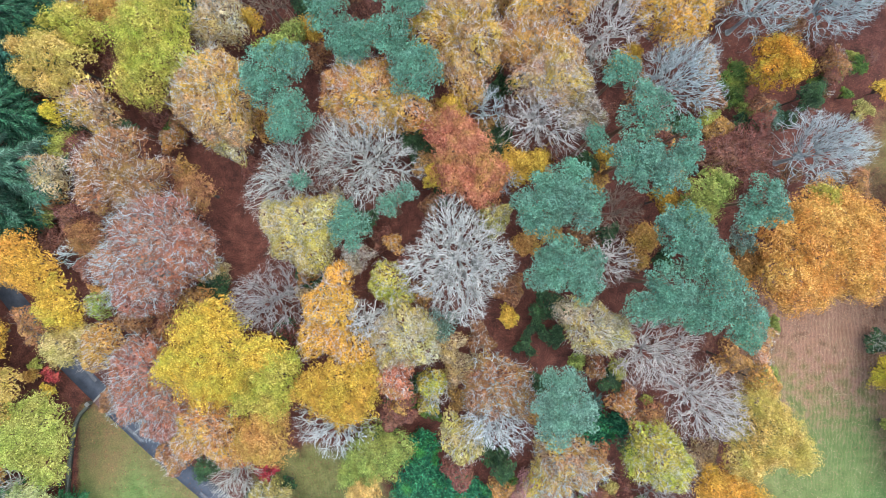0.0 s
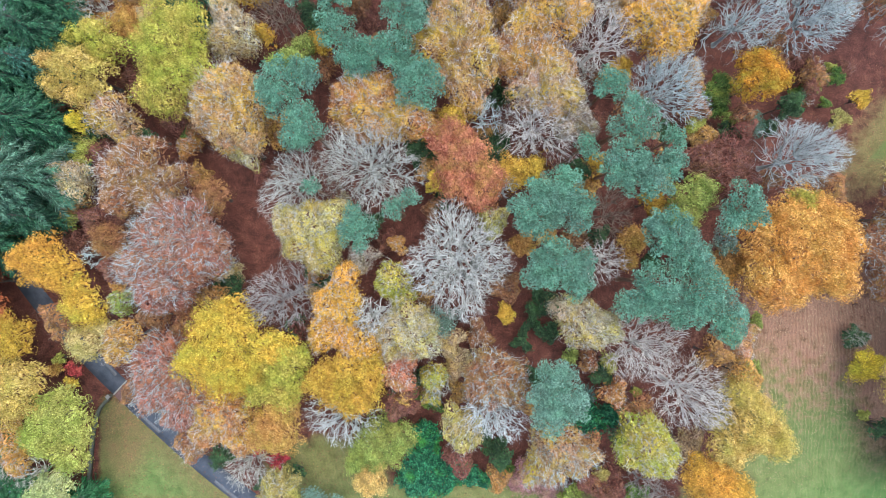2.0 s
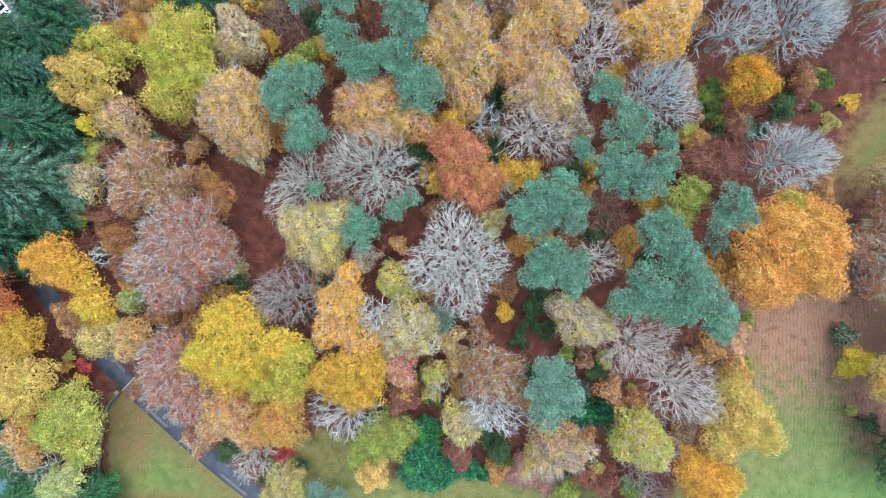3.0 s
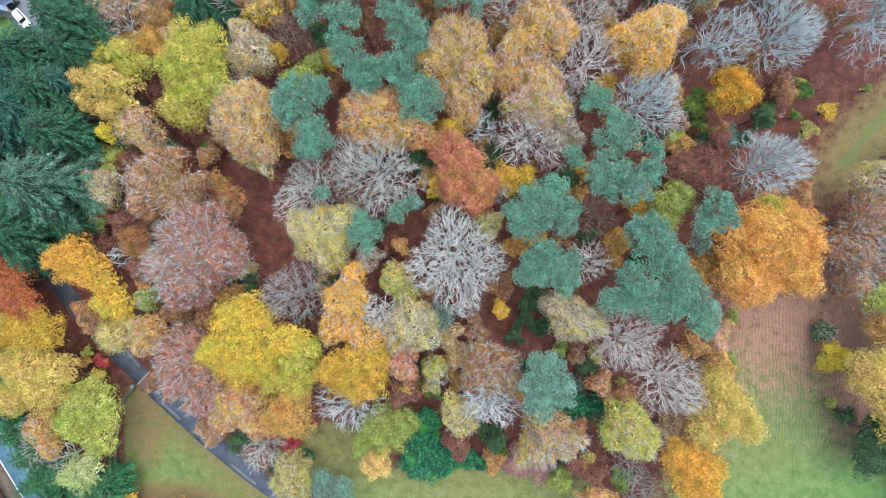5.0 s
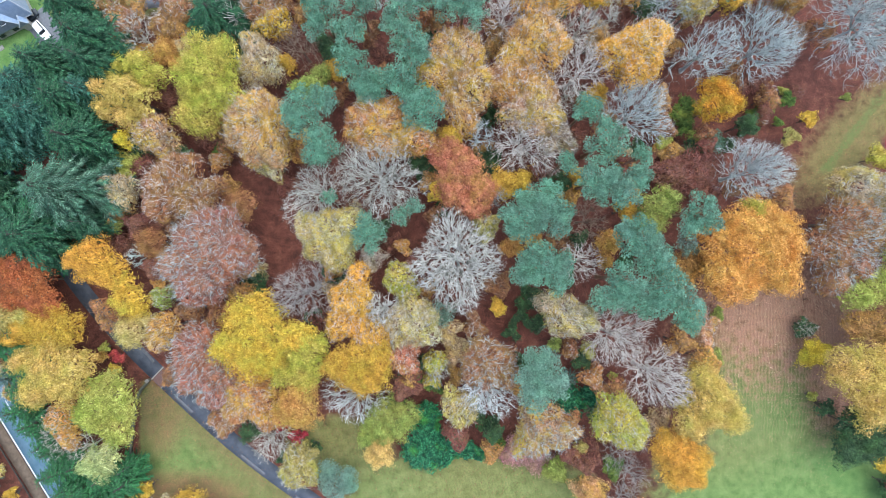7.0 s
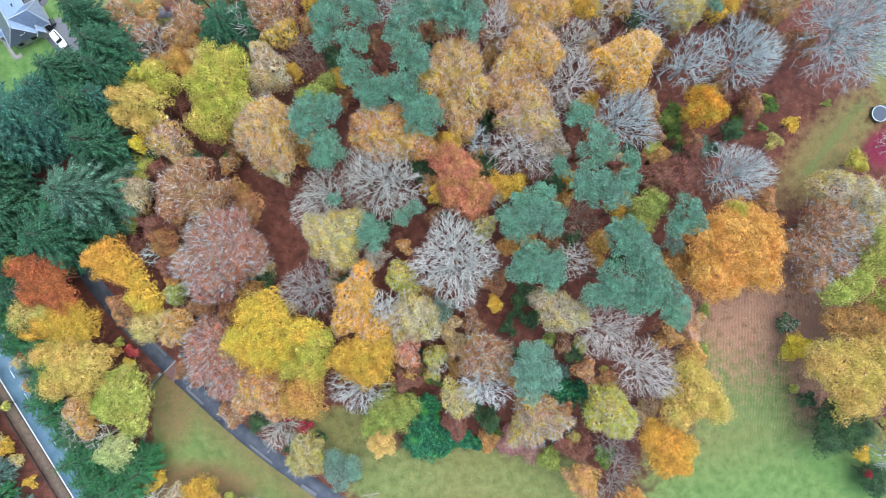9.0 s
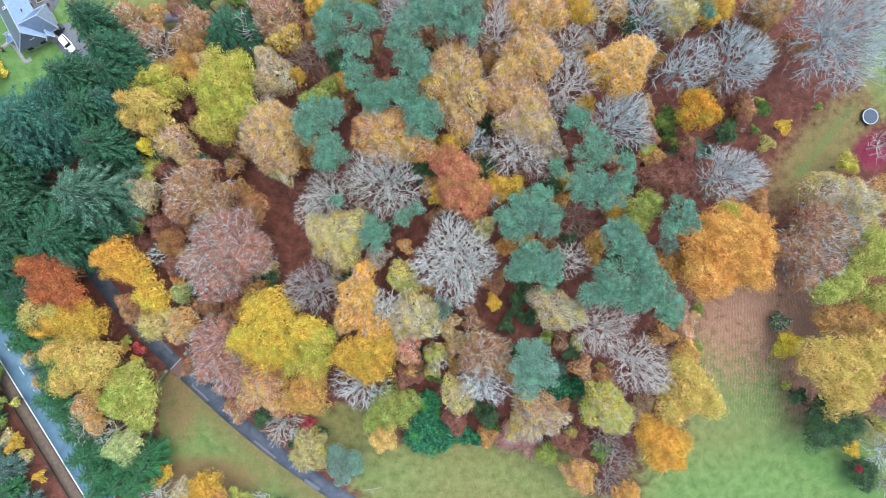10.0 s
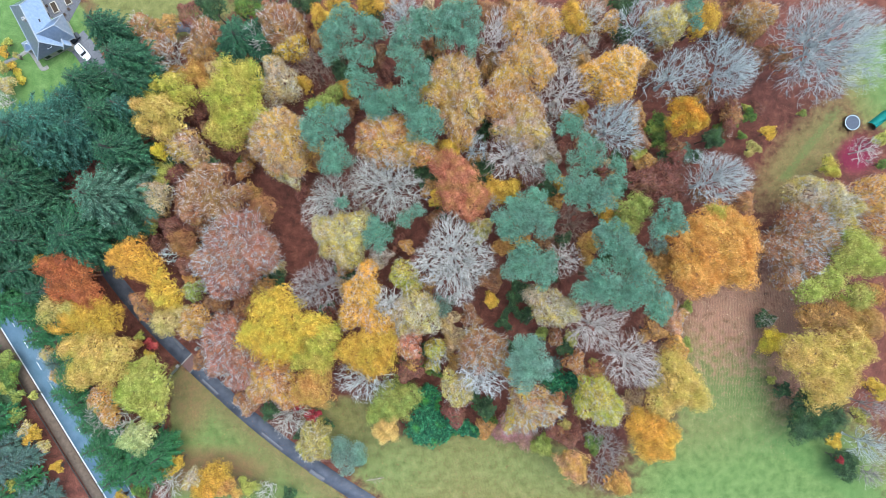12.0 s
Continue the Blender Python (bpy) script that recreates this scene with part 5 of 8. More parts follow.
leafy_tree(-11.3, 23.2, 22, "orangetan", [(0, 0, 6.6), (-4.8, 1.4, 4.1), (5.0, -1.8, 4.1), (-2.6, 3.6, 3.4)], "tall broadleaf tree, thinning orange tan leaves between grey twigs", twigs="rosegrey", cover=0.5, slim=0.5)
leafy_tree(2.4, 36.0, 24, "pinkgold", [(0, 0, 6.1), (-3.0, -3.6, 4.8), (3.0, -4.7, 4.8), (-0.6, -9.5, 4.8)], "tall broadleaf tree, thinning pinkish gold leaves between grey twigs", twigs="rosegrey", cover=0.5, slim=0.5)
leafy_tree(17.2, 39.0, 24, "goldtan", [(0, 0, 6.1), (-3.6, -3.2, 4.1), (3.0, -0.6, 3.8)], "tall broadleaf tree, thinning golden tan leaves between grey twigs", twigs="rosegrey", cover=0.5, slim=0.5)
leafy_tree(17.2, 47.7, 24, "goldtan", [(0, 0, 5.5), (4.2, 0.2, 3.8)], "tall broadleaf tree, thinning golden tan leaves between grey twigs", twigs="rosegrey", cover=0.5, slim=0.5)
bare_tree(11.3, 44.3, 23, "rosegrey", [(0, 0, 4.9), (0.6, 4.4, 3.3)], "tall leafless tree with fine rosy grey twigs")
leafy_tree(28.8, 49.2, 18, "gold", [(0, 0, 3.5), (-1.2, 2.9, 2.4)], "medium broadleaf tree in thick deep golden autumn leaf")
bare_tree(26.1, 42.9, 20, "grey", [(0, 0, 4.2)], "tall leafless tree with fine grey twigs")
bare_tree(31.4, 49.9, 21, "grey", [(0, 0, 4.2)], "tall leafless tree with fine grey twigs")
bare_tree(31.7, 45.1, 17, "grey", [(0, 0, 2.8)], "medium leafless tree with fine grey twigs")
leafy_tree(36.5, 49.8, 16, "orange", [(0, 0, 2.0), (0.3, 1.5, 1.6), (0.8, -1.1, 1.2), (-1.3, -0.6, 1.4)], "medium broadleaf tree, thinning burnt orange leaves between grey twigs", twigs="rosegrey", cover=0.5, slim=0.5)
bare_tree(42.6, 48.5, 22, "light", [(0, 0, 6.2)], "tall leafless tree with fine silver-grey twigs")
leafy_tree(47.7, 46.6, 20, "cream", [(0, 0, 2.5), (1.7, 0.5, 1.8), (0.5, -1.9, 1.6), (-1.9, 0.2, 1.7)], "tall broadleaf tree, thinning cream-yellow leaves between grey twigs", twigs="white", cover=0.5, slim=0.5)
leafy_tree(36.4, 37.5, 23, "orangegold", [(0, 0, 5.9), (2.4, 2.2, 4.1), (-3.6, -1.2, 4.1), (-1.0, -4.2, 3.4)], "tall broadleaf tree, thinning orange-gold leaves between grey twigs", twigs="rosegrey", cover=0.5, slim=0.5)
bare_tree(25.8, 34.7, 22, "rosegrey", [(0, 0, 6.2), (-3.0, -2.4, 3.4)], "tall leafless tree with fine rosy grey twigs")
bare_tree(22.7, 29.6, 18, "grey", [(0, 0, 2.8)], "medium leafless tree with fine grey twigs")
leafy_tree(29.9, 31.3, 13, "gold", [(0, 0, 2.1), (1.1, -1.4, 1.3), (-1.4, -0.2, 1.3), (1.5, 0.8, 1.3)], "medium broadleaf tree in thick deep golden autumn leaf")
leafy_tree(13.2, 31.7, 22, "brown", [(0, 0, 5.5), (-3.0, 0.6, 3.4), (4.2, -0.6, 4.1)], "tall broadleaf tree, thinning brown leaves between grey twigs", twigs="rosegrey", cover=0.5, slim=0.5)
leafy_tree(17.4, 26.3, 22, "pinktan", [(0, 0, 5.5), (2.4, -1.8, 3.4), (-3.6, 0.6, 3.9)], "tall broadleaf tree, thinning pinkish tan leaves between grey twigs", twigs="rosegrey", cover=0.5, slim=0.5)
bare_tree(15.0, 21.1, 22, "rosegrey", [(0, 0, 6.3), (-2.4, -2.6, 4.1), (3.6, -3.0, 4.1)], "tall leafless tree with fine rosy grey twigs")
leafy_tree(21.8, 21.7, 20, "pinkgrey", [(0, 0, 2.8), (-0.7, 2.0, 2.2), (2.0, -1.8, 2.0), (-1.6, -1.8, 2.2)], "tall broadleaf tree, thinning dull pink leaves between grey twigs", twigs="rosegrey", cover=0.5, slim=0.5)
bare_tree(6.7, 22.0, 20, "light", [(0, 0, 3.5)], "tall leafless tree with fine silver-grey twigs")
pine_tree(25.7, 25.5, 23, "pine", [(0, 0, 3.1)], "tall Scots pine with rounded blue-green needle pads")
pine_tree(29.5, 20.0, 25, "pine", [(0, 0, 4.0)], "tall Scots pine with rounded blue-green needle pads")
bare_tree(35.8, 26.2, 23, "light", [(0, 0, 6.6), (3.0, 2.4, 3.8), (-3.0, 1.8, 3.8), (3.2, -3.0, 3.6)], "tall leafless tree with fine silver-grey twigs")
leafy_tree(48.2, 28.2, 9, "green", [(0, 0, 2.6), (0.6, 1.9, 1.8), (0.9, -1.2, 1.9), (-1.9, -1.0, 1.2)], "small dense mid-green evergreen tree among autumn woodland")
leafy_tree(44.6, 22.2, 8, "lime", [(0, 0, 1.5), (1.1, 0.6, 0.9), (-0.7, -0.8, 0.9), (-0.4, 1.0, 0.8)], "small broadleaf tree in thick lime-yellow autumn leaf", bough=1.35)
leafy_tree(49.3, 25.3, 6, "green", [(0, 0, 1.3), (0.9, 0.1, 0.9), (-0.7, -0.8, 0.9), (-0.6, 0.8, 1.0)], "low dense mid-green evergreen shrub among autumn woodland")
leafy_tree(48.0, 48.5, 22, "creamgold", [(0, 0, 3.8), (-2.6, 1.0, 2.8), (2.8, 1.6, 2.9), (-1.7, -2.3, 1.9)], "tall broadleaf tree, thinning creamy gold leaves between grey twigs", twigs="grey", cover=0.5, slim=0.5)
pine_tree(51.6, 50.9, 22, "pine", [(0, 0, 2.3), (0.6, -3.8, 1.6)], "tall Scots pine with rounded blue-green needle pads")
leafy_tree(56.7, 50.2, 18, "gold", [(0, 0, 3.4), (-1.8, -2.8, 2.3)], "medium broadleaf tree in thick deep golden autumn leaf")
bare_tree(50.4, 38.3, 22, "light", [(0, 0, 5.8), (-3.0, -3.0, 3.9)], "tall leafless tree with fine silver-grey twigs")
bare_tree(60.3, 39.0, 23, "light", [(0, 0, 7.1), (-3.0, 4.3, 3.8), (1.4, -1.4, 5.2)], "tall leafless tree with fine silver-grey twigs")
leafy_tree(68.7, 50.8, 18, "goldbrown", [(0, 0, 3.4), (-2.5, 0.7, 2.6), (2.4, 0.8, 2.0), (-1.0, -2.4, 2.7)], "medium broadleaf tree, thinning orange-brown leaves between grey twigs", twigs="grey", cover=0.5, slim=0.5)
bare_tree(64.5, 51.3, 17, "grey", [(0, 0, 2.8)], "medium leafless tree with fine grey twigs")
bare_tree(80.1, 43.8, 27, "light", [(0, 0, 10.8), (5.9, 1.4, 6.7), (-5.9, -3.5, 5.1), (1.2, -8.2, 5.6), (7.1, -5.8, 5.1), (-5.9, 2.3, 4.3)], "tall leafless tree with fine silver-grey twigs")
leafy_tree(53.1, 28.5, 18, "deeporange", [(0, 0, 4.0), (2.3, -0.6, 2.3), (-2.1, -0.8, 3.1), (-0.9, 3.0, 3.1)], "medium broadleaf tree in thick deep orange autumn leaf")
leafy_tree(64.6, 28.8, 4, "green", [(0, 0, 1.1), (-0.8, 0.0, 0.9), (0.6, 0.8, 0.7), (0.6, -0.8, 0.6)], "low dense mid-green evergreen shrub among autumn woodland")
leafy_tree(70.5, 31.2, 6, "green", [(0, 0, 1.4), (-1.0, -0.8, 0.9), (-0.0, 1.0, 0.9), (1.0, -0.4, 1.0)], "low dense mid-green evergreen shrub among autumn woodland")
leafy_tree(75.0, 27.3, 6, "yellow", [(0, 0, 1.6), (0.8, -1.1, 0.9), (-1.1, 0.3, 0.9), (0.4, 1.0, 0.9)], "low broadleaf shrub in thick golden-yellow autumn leaf")
leafy_tree(71.6, 23.8, 6, "khaki", [(0, 0, 1.6), (-1.0, -1.2, 1.1), (-1.0, 0.9, 0.8), (1.2, -0.3, 1.0)], "low broadleaf shrub in thick khaki yellow autumn leaf")
leafy_tree(63.0, 25.4, 5, "dgreen", [(0, 0, 1.6), (-1.2, -0.9, 1.0), (0.3, 1.2, 0.8), (1.2, -0.4, 1.2)], "low dense dark green evergreen shrub among autumn woodland", bough=1.35)
pine_tree(54.7, 22.1, 9, "pine", [(0, 0, 2.3)], "small Scots pine with rounded blue-green needle pads")
leafy_tree(51.3, 22.6, 7, "olive", [(0, 0, 1.6), (-0.7, 1.2, 1.0), (1.0, 0.4, 0.8), (-0.3, -0.8, 1.1)], "low broadleaf shrub in thick olive green autumn leaf")
bare_tree(58.8, 15.2, 21, "light", [(0, 0, 6.7), (-2.7, 3.1, 3.9), (3.0, 1.0, 5.0)], "tall leafless tree with fine silver-grey twigs")
leafy_tree(49.4, 15.1, 12, "wine", [(0, 0, 5.8), (-4.4, 0.6, 3.5)], "medium broadleaf tree, last wine-brown leaves among fine twigs", twigs="wine", cover=0.4, slim=0.4, tips=5.0, bald=0.7)
leafy_tree(101.3, 26.0, 6, "lime", [(0, 0, 1.5), (0.9, 1.0, 0.9), (0.1, -1.1, 1.0), (-1.1, -0.4, 1.2)], "low broadleaf shrub in thick lime-yellow autumn leaf", bough=1.35)
bare_tree(96.5, 23.0, 9, "grey", [(0, 0, 3.7)], "small leafless tree with fine grey twigs")
leafy_tree(102.0, 20.2, 5, "green", [(0, 0, 1.1), (-0.7, -0.0, 0.6), (0.5, 0.4, 0.7), (0.0, -0.8, 0.8)], "low dense mid-green evergreen shrub among autumn woodland")
leafy_tree(88.3, 18.9, 8, "ylime", [(0, 0, 2.0), (-0.1, 1.5, 1.2), (1.2, -0.8, 1.6), (-1.3, 0.1, 1.0)], "small broadleaf tree in thick yellow-green autumn leaf", bough=1.35)
leafy_tree(3.0, 14.9, 22, "coral", [(0, 0, 5.2), (-2.4, 3.4, 4.1), (4.2, -3.6, 3.9), (1.4, -6.0, 3.0), (-1.2, -3.0, 4.1)], "tall broadleaf tree in thick coral-red autumn leaf")
leafy_tree(-1.2, 11.0, 16, "yellow", [(0, 0, 1.8), (-0.5, 1.3, 1.3), (1.3, -0.4, 1.1), (-1.3, -0.4, 0.9)], "medium broadleaf tree in thick golden-yellow autumn leaf")
leafy_tree(1.5, 22.1, 17, "yellow", [(0, 0, 2.8), (-3.6, -2.0, 1.7)], "medium broadleaf tree in thick golden-yellow autumn leaf")
leafy_tree(11.7, 12.7, 18, "gold", [(0, 0, 3.5), (3.1, 0.6, 2.4)], "medium broadleaf tree in thick deep golden autumn leaf")
bare_tree(10.2, 10.6, 19, "light", [(0, 0, 2.4)], "medium leafless tree with fine silver-grey twigs")
bare_tree(2.4, -1.3, 25, "white", [(0, 0, 7.9), (-1.2, 5.5, 4.5), (4.4, 0.6, 5.2), (-4.1, -0.6, 5.2), (-0.6, -5.3, 5.2), (-5.3, -3.2, 3.4), (2.0, -7.7, 3.3)], "tall leafless tree with pale lichened twigs", thick=0.056)
leafy_tree(8.0, 4.8, 18, "khaki", [(0, 0, 2.4), (-1.3, 1.3, 1.7), (1.6, 1.2, 1.5), (0.2, -1.7, 1.8)], "medium broadleaf tree, thinning khaki yellow leaves between grey twigs", twigs="grey", cover=0.5, slim=0.5)
pine_tree(14.1, 6.4, 26, "pine", [(0, 0, 4.6), (4.1, 2.9, 4.2), (2.9, 0.2, 4.2), (7.0, 0.6, 2.1), (6.5, -2.3, 1.9), (-0.6, -2.9, 2.2)], "tall Scots pine with rounded blue-green needle pads")
leafy_tree(13.5, 0.9, 10, "orange", [(0, 0, 2.3), (1.5, -1.0, 1.3), (-1.7, -0.6, 1.3), (0.9, 1.7, 1.6)], "small broadleaf tree in thick burnt orange autumn leaf")
leafy_tree(18.1, 2.8, 9, "orange", [(0, 0, 1.7), (1.0, -0.7, 1.0), (-1.3, -0.8, 1.1), (-0.0, 1.3, 1.1)], "small broadleaf tree in thick burnt orange autumn leaf")
pine_tree(17.1, -2.4, 25, "pine", [(0, 0, 4.2), (3.0, -2.9, 2.5), (-0.6, 2.4, 2.5), (4.1, 0.6, 2.5), (-2.4, -0.8, 3.2)], "tall Scots pine with rounded blue-green needle pads")
pine_tree(22.2, 16.1, 22, "pine", [(0, 0, 2.0)], "tall Scots pine with rounded blue-green needle pads")
leafy_tree(25.7, 14.9, 14, "gold", [(0, 0, 1.6), (0.4, -1.1, 1.2), (-1.1, 0.2, 0.8), (0.7, 0.8, 1.2)], "medium broadleaf tree in thick deep golden autumn leaf")
pine_tree(27.0, 12.8, 26, "pine", [(0, 0, 4.4), (2.9, -1.8, 3.5), (5.5, -1.2, 4.2), (7.6, 0.8, 2.2)], "tall Scots pine with rounded blue-green needle pads")
pine_tree(36.0, 17.3, 22, "pine", [(0, 0, 2.0)], "tall Scots pine with rounded blue-green needle pads")
bare_tree(28.2, 6.1, 14, "brown", [(0, 0, 4.9)], "medium leafless tree with fine dull brown twigs")
bare_tree(26.3, -1.9, 19, "rosegrey", [(0, 0, 4.5)], "medium leafless tree with fine rosy grey twigs")
leafy_tree(32.4, 1.8, 13, "orange", [(0, 0, 3.2), (-0.5, -3.8, 2.0)], "medium broadleaf tree in thick burnt orange autumn leaf")
leafy_tree(40.1, 8.0, 20, "olive", [(0, 0, 3.9), (1.8, 2.2, 3.1), (-0.6, -2.9, 2.8)], "tall broadleaf tree in thick olive green autumn leaf")
leafy_tree(35.9, 8.1, 13, "gold", [(0, 0, 2.1), (0.4, -1.4, 1.4), (-1.5, 0.8, 1.1), (0.6, 1.0, 1.1)], "medium broadleaf tree in thick deep golden autumn leaf")
pine_tree(45.5, 7.0, 25, "pine", [(0, 0, 3.5), (2.4, -2.0, 2.2), (-1.8, -2.4, 2.2)], "tall Scots pine with rounded blue-green needle pads")
pine_tree(34.1, 2.3, 26, "pine", [(0, 0, 4.2), (2.6, -2.3, 3.8), (-1.8, 1.8, 2.5), (4.4, -3.5, 2.5)], "tall Scots pine with rounded blue-green needle pads")
pine_tree(32.5, -5.4, 25, "pine", [(0, 0, 4.2), (-2.4, -2.4, 3.3), (-5.0, -3.5, 2.2), (2.4, -3.5, 3.2)], "tall Scots pine with rounded blue-green needle pads")
pine_tree(39.6, -6.6, 25, "pine", [(0, 0, 4.5), (3.6, -3.0, 3.5), (5.0, -6.5, 2.8), (-1.8, -3.5, 2.5)], "tall Scots pine with rounded blue-green needle pads")
pine_tree(45.7, 0.9, 17, "greypine", [(0, 0, 2.4)], "medium Scots pine with rounded grey-green needle pads")
leafy_tree(47.0, -3.2, 14, "goldbrown", [(0, 0, 4.0), (2.8, 1.3, 2.9), (-2.5, 0.6, 2.6)], "medium broadleaf tree in thick orange-brown autumn leaf")
leafy_tree(23.1, -12.2, 20, "cream", [(0, 0, 4.6), (3.0, -1.2, 3.5), (-3.0, 1.8, 3.1)], "tall broadleaf tree, thinning cream-yellow leaves between grey twigs", twigs="white", cover=0.5, slim=0.5)
bare_tree(32.6, -16.1, 21, "rosegrey", [(0, 0, 6.4), (4.2, 2.2, 3.5), (-3.0, -2.7, 3.1)], "tall leafless tree with fine rosy grey twigs")
leafy_tree(10.9, -11.4, 10, "yellow", [(0, 0, 1.6), (0.3, -0.9, 1.1), (-1.0, 0.2, 1.0), (-0.0, 1.1, 1.2)], "small broadleaf tree in thick golden-yellow autumn leaf")
leafy_tree(19.1, -15.2, 5, "dgreen", [(0, 0, 2.0), (0.2, -0.8, 1.2), (-1.4, 0.1, 1.4), (0.6, 1.4, 1.3)], "low dense dark green evergreen shrub among autumn woodland", bough=1.35)
leafy_tree(13.9, -16.6, 4, "dgreen", [(0, 0, 1.5), (0.5, 1.1, 1.2), (1.0, -1.0, 1.1), (-1.0, -0.4, 0.9)], "low dense dark green evergreen shrub among autumn woodland", bough=1.35)
pine_tree(0.1, -11.3, 16, "greypine", [(0, 0, 2.6)], "medium Scots pine with rounded grey-green needle pads")
leafy_tree(52.2, -15.4, 10, "peach", [(0, 0, 2.6), (-0.8, 3.0, 2.2), (0.3, -2.6, 2.0), (1.8, 1.2, 1.4)], "small broadleaf tree, thinning peach-orange leaves between grey twigs", twigs="rosegrey", cover=0.5, slim=0.5)
leafy_tree(56.8, -13.3, 4, "olive", [(0, 0, 1.4), (1.0, -0.6, 0.7), (-0.6, -0.6, 0.9), (0.2, 1.0, 1.1)], "low broadleaf shrub in thick olive green autumn leaf")
leafy_tree(57.4, 0.5, 23, "bigorange", [(0, 0, 9.1), (-4.2, 2.4, 5.8), (4.2, 3.6, 5.2), (-3.0, -6.0, 5.8), (4.2, -3.6, 5.2), (6.6, 1.0, 3.0), (-5.1, -3.6, 4.8)], "tall broadleaf tree in thick bright orange-gold autumn leaf")
leafy_tree(58.3, 8.0, 20, "ylime", [(0, 0, 2.2), (1.6, 0.7, 1.2), (-0.1, -1.6, 1.5), (-1.2, 1.0, 1.4)], "tall broadleaf tree in thick yellow-green autumn leaf", bough=1.35)
leafy_tree(77.8, 5.4, 20, "rust", [(0, 0, 6.4), (-3.6, -4.9, 5.3), (3.3, -2.4, 5.3), (0.6, -8.5, 4.5), (-2.8, -10.9, 3.4)], "tall broadleaf tree, sparse rust-brown leaves under pale twigs", twigs="light", cover=0.4, slim=0.4, tips=6.0, bald=0.6)
leafy_tree(83.2, 9.8, 21, "cream", [(-4.0, 2.8, 4.4), (-0.4, 1.6, 3.9), (3.3, -0.8, 3.9), (2.1, -3.2, 3.1)], "tall broadleaf tree, thinning cream-yellow leaves between grey twigs", twigs="white", cover=0.6, bald=0.4, slim=0.5)
leafy_tree(92.8, 11.5, 20, "orange", [(0, 0, 5.3), (0.9, -5.1, 4.6)], "tall broadleaf tree, thinning burnt orange leaves between grey twigs", twigs="rosegrey", cover=0.5, slim=0.5)
leafy_tree(87.7, -0.7, 21, "lime", [(0, 0, 5.8), (-1.2, 2.4, 3.9), (3.6, -2.4, 3.3), (-4.8, -5.4, 3.9), (-8.5, -7.9, 3.3), (1.5, -9.7, 3.9)], "tall broadleaf tree in thick lime-yellow autumn leaf", bough=1.35)
leafy_tree(85.9, -14.3, 17, "goldbrown", [(0, 0, 5.1), (-5.0, 0.0, 3.5), (6.2, -1.5, 5.4), (9.7, 4.9, 3.1)], "medium broadleaf tree in thick orange-brown autumn leaf")
leafy_tree(75.6, -20.9, 7, "sunny", [(0, 0, 3.3), (1.8, 0.9, 1.8)], "low broadleaf shrub in thick bright yellow autumn leaf")
leafy_tree(74.9, -15.9, 5, "dgreen", [(0, 0, 2.2), (-0.7, 1.2, 1.1), (1.5, 0.0, 1.4), (-0.3, -1.3, 1.2)], "low broadleaf shrub, thinning dark green leaves between grey twigs", twigs="grey", cover=0.5, slim=0.5)
leafy_tree(80.0, -23.5, 20, "honey", [(0, 0, 7.2), (-3.6, 2.2, 4.4), (4.8, -1.2, 6.4), (2.4, -6.0, 5.3), (7.2, 3.6, 5.0), (10.9, 1.8, 4.4)], "tall broadleaf tree in loose honey-gold and cream autumn leaf", bough=1.35, fill=0.6)
leafy_tree(81.8, -34.9, 12, "dgreen", [(0, 0, 4.7), (3.8, -3.2, 4.7), (-1.3, -4.4, 3.5), (6.6, -1.9, 3.5)], "medium dense dark green evergreen tree among autumn woodland", bough=1.35)
leafy_tree(78.1, -31.9, 7, "dgreen", [(0, 0, 1.5), (1.0, -0.8, 1.1), (-1.0, -0.8, 1.1), (0.7, 1.1, 0.8)], "low dense dark green evergreen shrub among autumn woodland", bough=1.35)
leafy_tree(76.7, -30.2, 4, "lime", [(0, 0, 0.9), (0.2, -0.6, 0.7), (-0.6, 0.4, 0.7), (0.5, 0.3, 0.5)], "low broadleaf shrub in thick lime-yellow autumn leaf", bough=1.35)
bare_tree(95.5, -34.6, 14, "mauve", [(0, 0, 3.5)], "medium leafless tree with fine mauve-grey twigs")
leafy_tree(94.2, -37.5, 10, "lime", [(0, 0, 1.5), (-0.7, 1.0, 1.0), (1.1, 0.5, 1.0), (0.1, -1.0, 0.8)], "small broadleaf tree in thick lime-yellow autumn leaf", bough=1.35)
leafy_tree(89.8, -43.7, 7, "yellow", [(0, 0, 1.7), (1.0, -0.9, 1.2), (-1.3, -0.2, 0.9), (0.6, 1.3, 0.9)], "low broadleaf shrub in thick golden-yellow autumn leaf")
bare_tree(95.1, -43.4, 14, "light", [(0, 0, 4.8)], "medium leafless tree with fine silver-grey twigs")
leafy_tree(92.9, -49.1, 6, "dgreen", [(0, 0, 3.9), (1.3, -3.3, 2.1)], "low dense dark green evergreen shrub among autumn woodland", bough=1.35)
leafy_tree(91.1, -48.0, 7, "crimson", [(0, 0, 0.8), (0.2, 0.5, 0.4), (0.1, -0.4, 0.5), (-0.6, -0.2, 0.4)], "low broadleaf shrub in thick crimson autumn leaf")
bare_tree(99.4, -52.0, 6, "mauve", [(0, 0, 3.6)], "low leafless shrub with fine mauve-grey twigs")
leafy_tree(96.1, -30.8, 14, "yellow", [(0, 0, 1.9), (-1.2, 1.3, 1.5), (1.3, 0.1, 1.3), (0.2, -1.4, 1.1)], "medium broadleaf tree in thick golden-yellow autumn leaf")
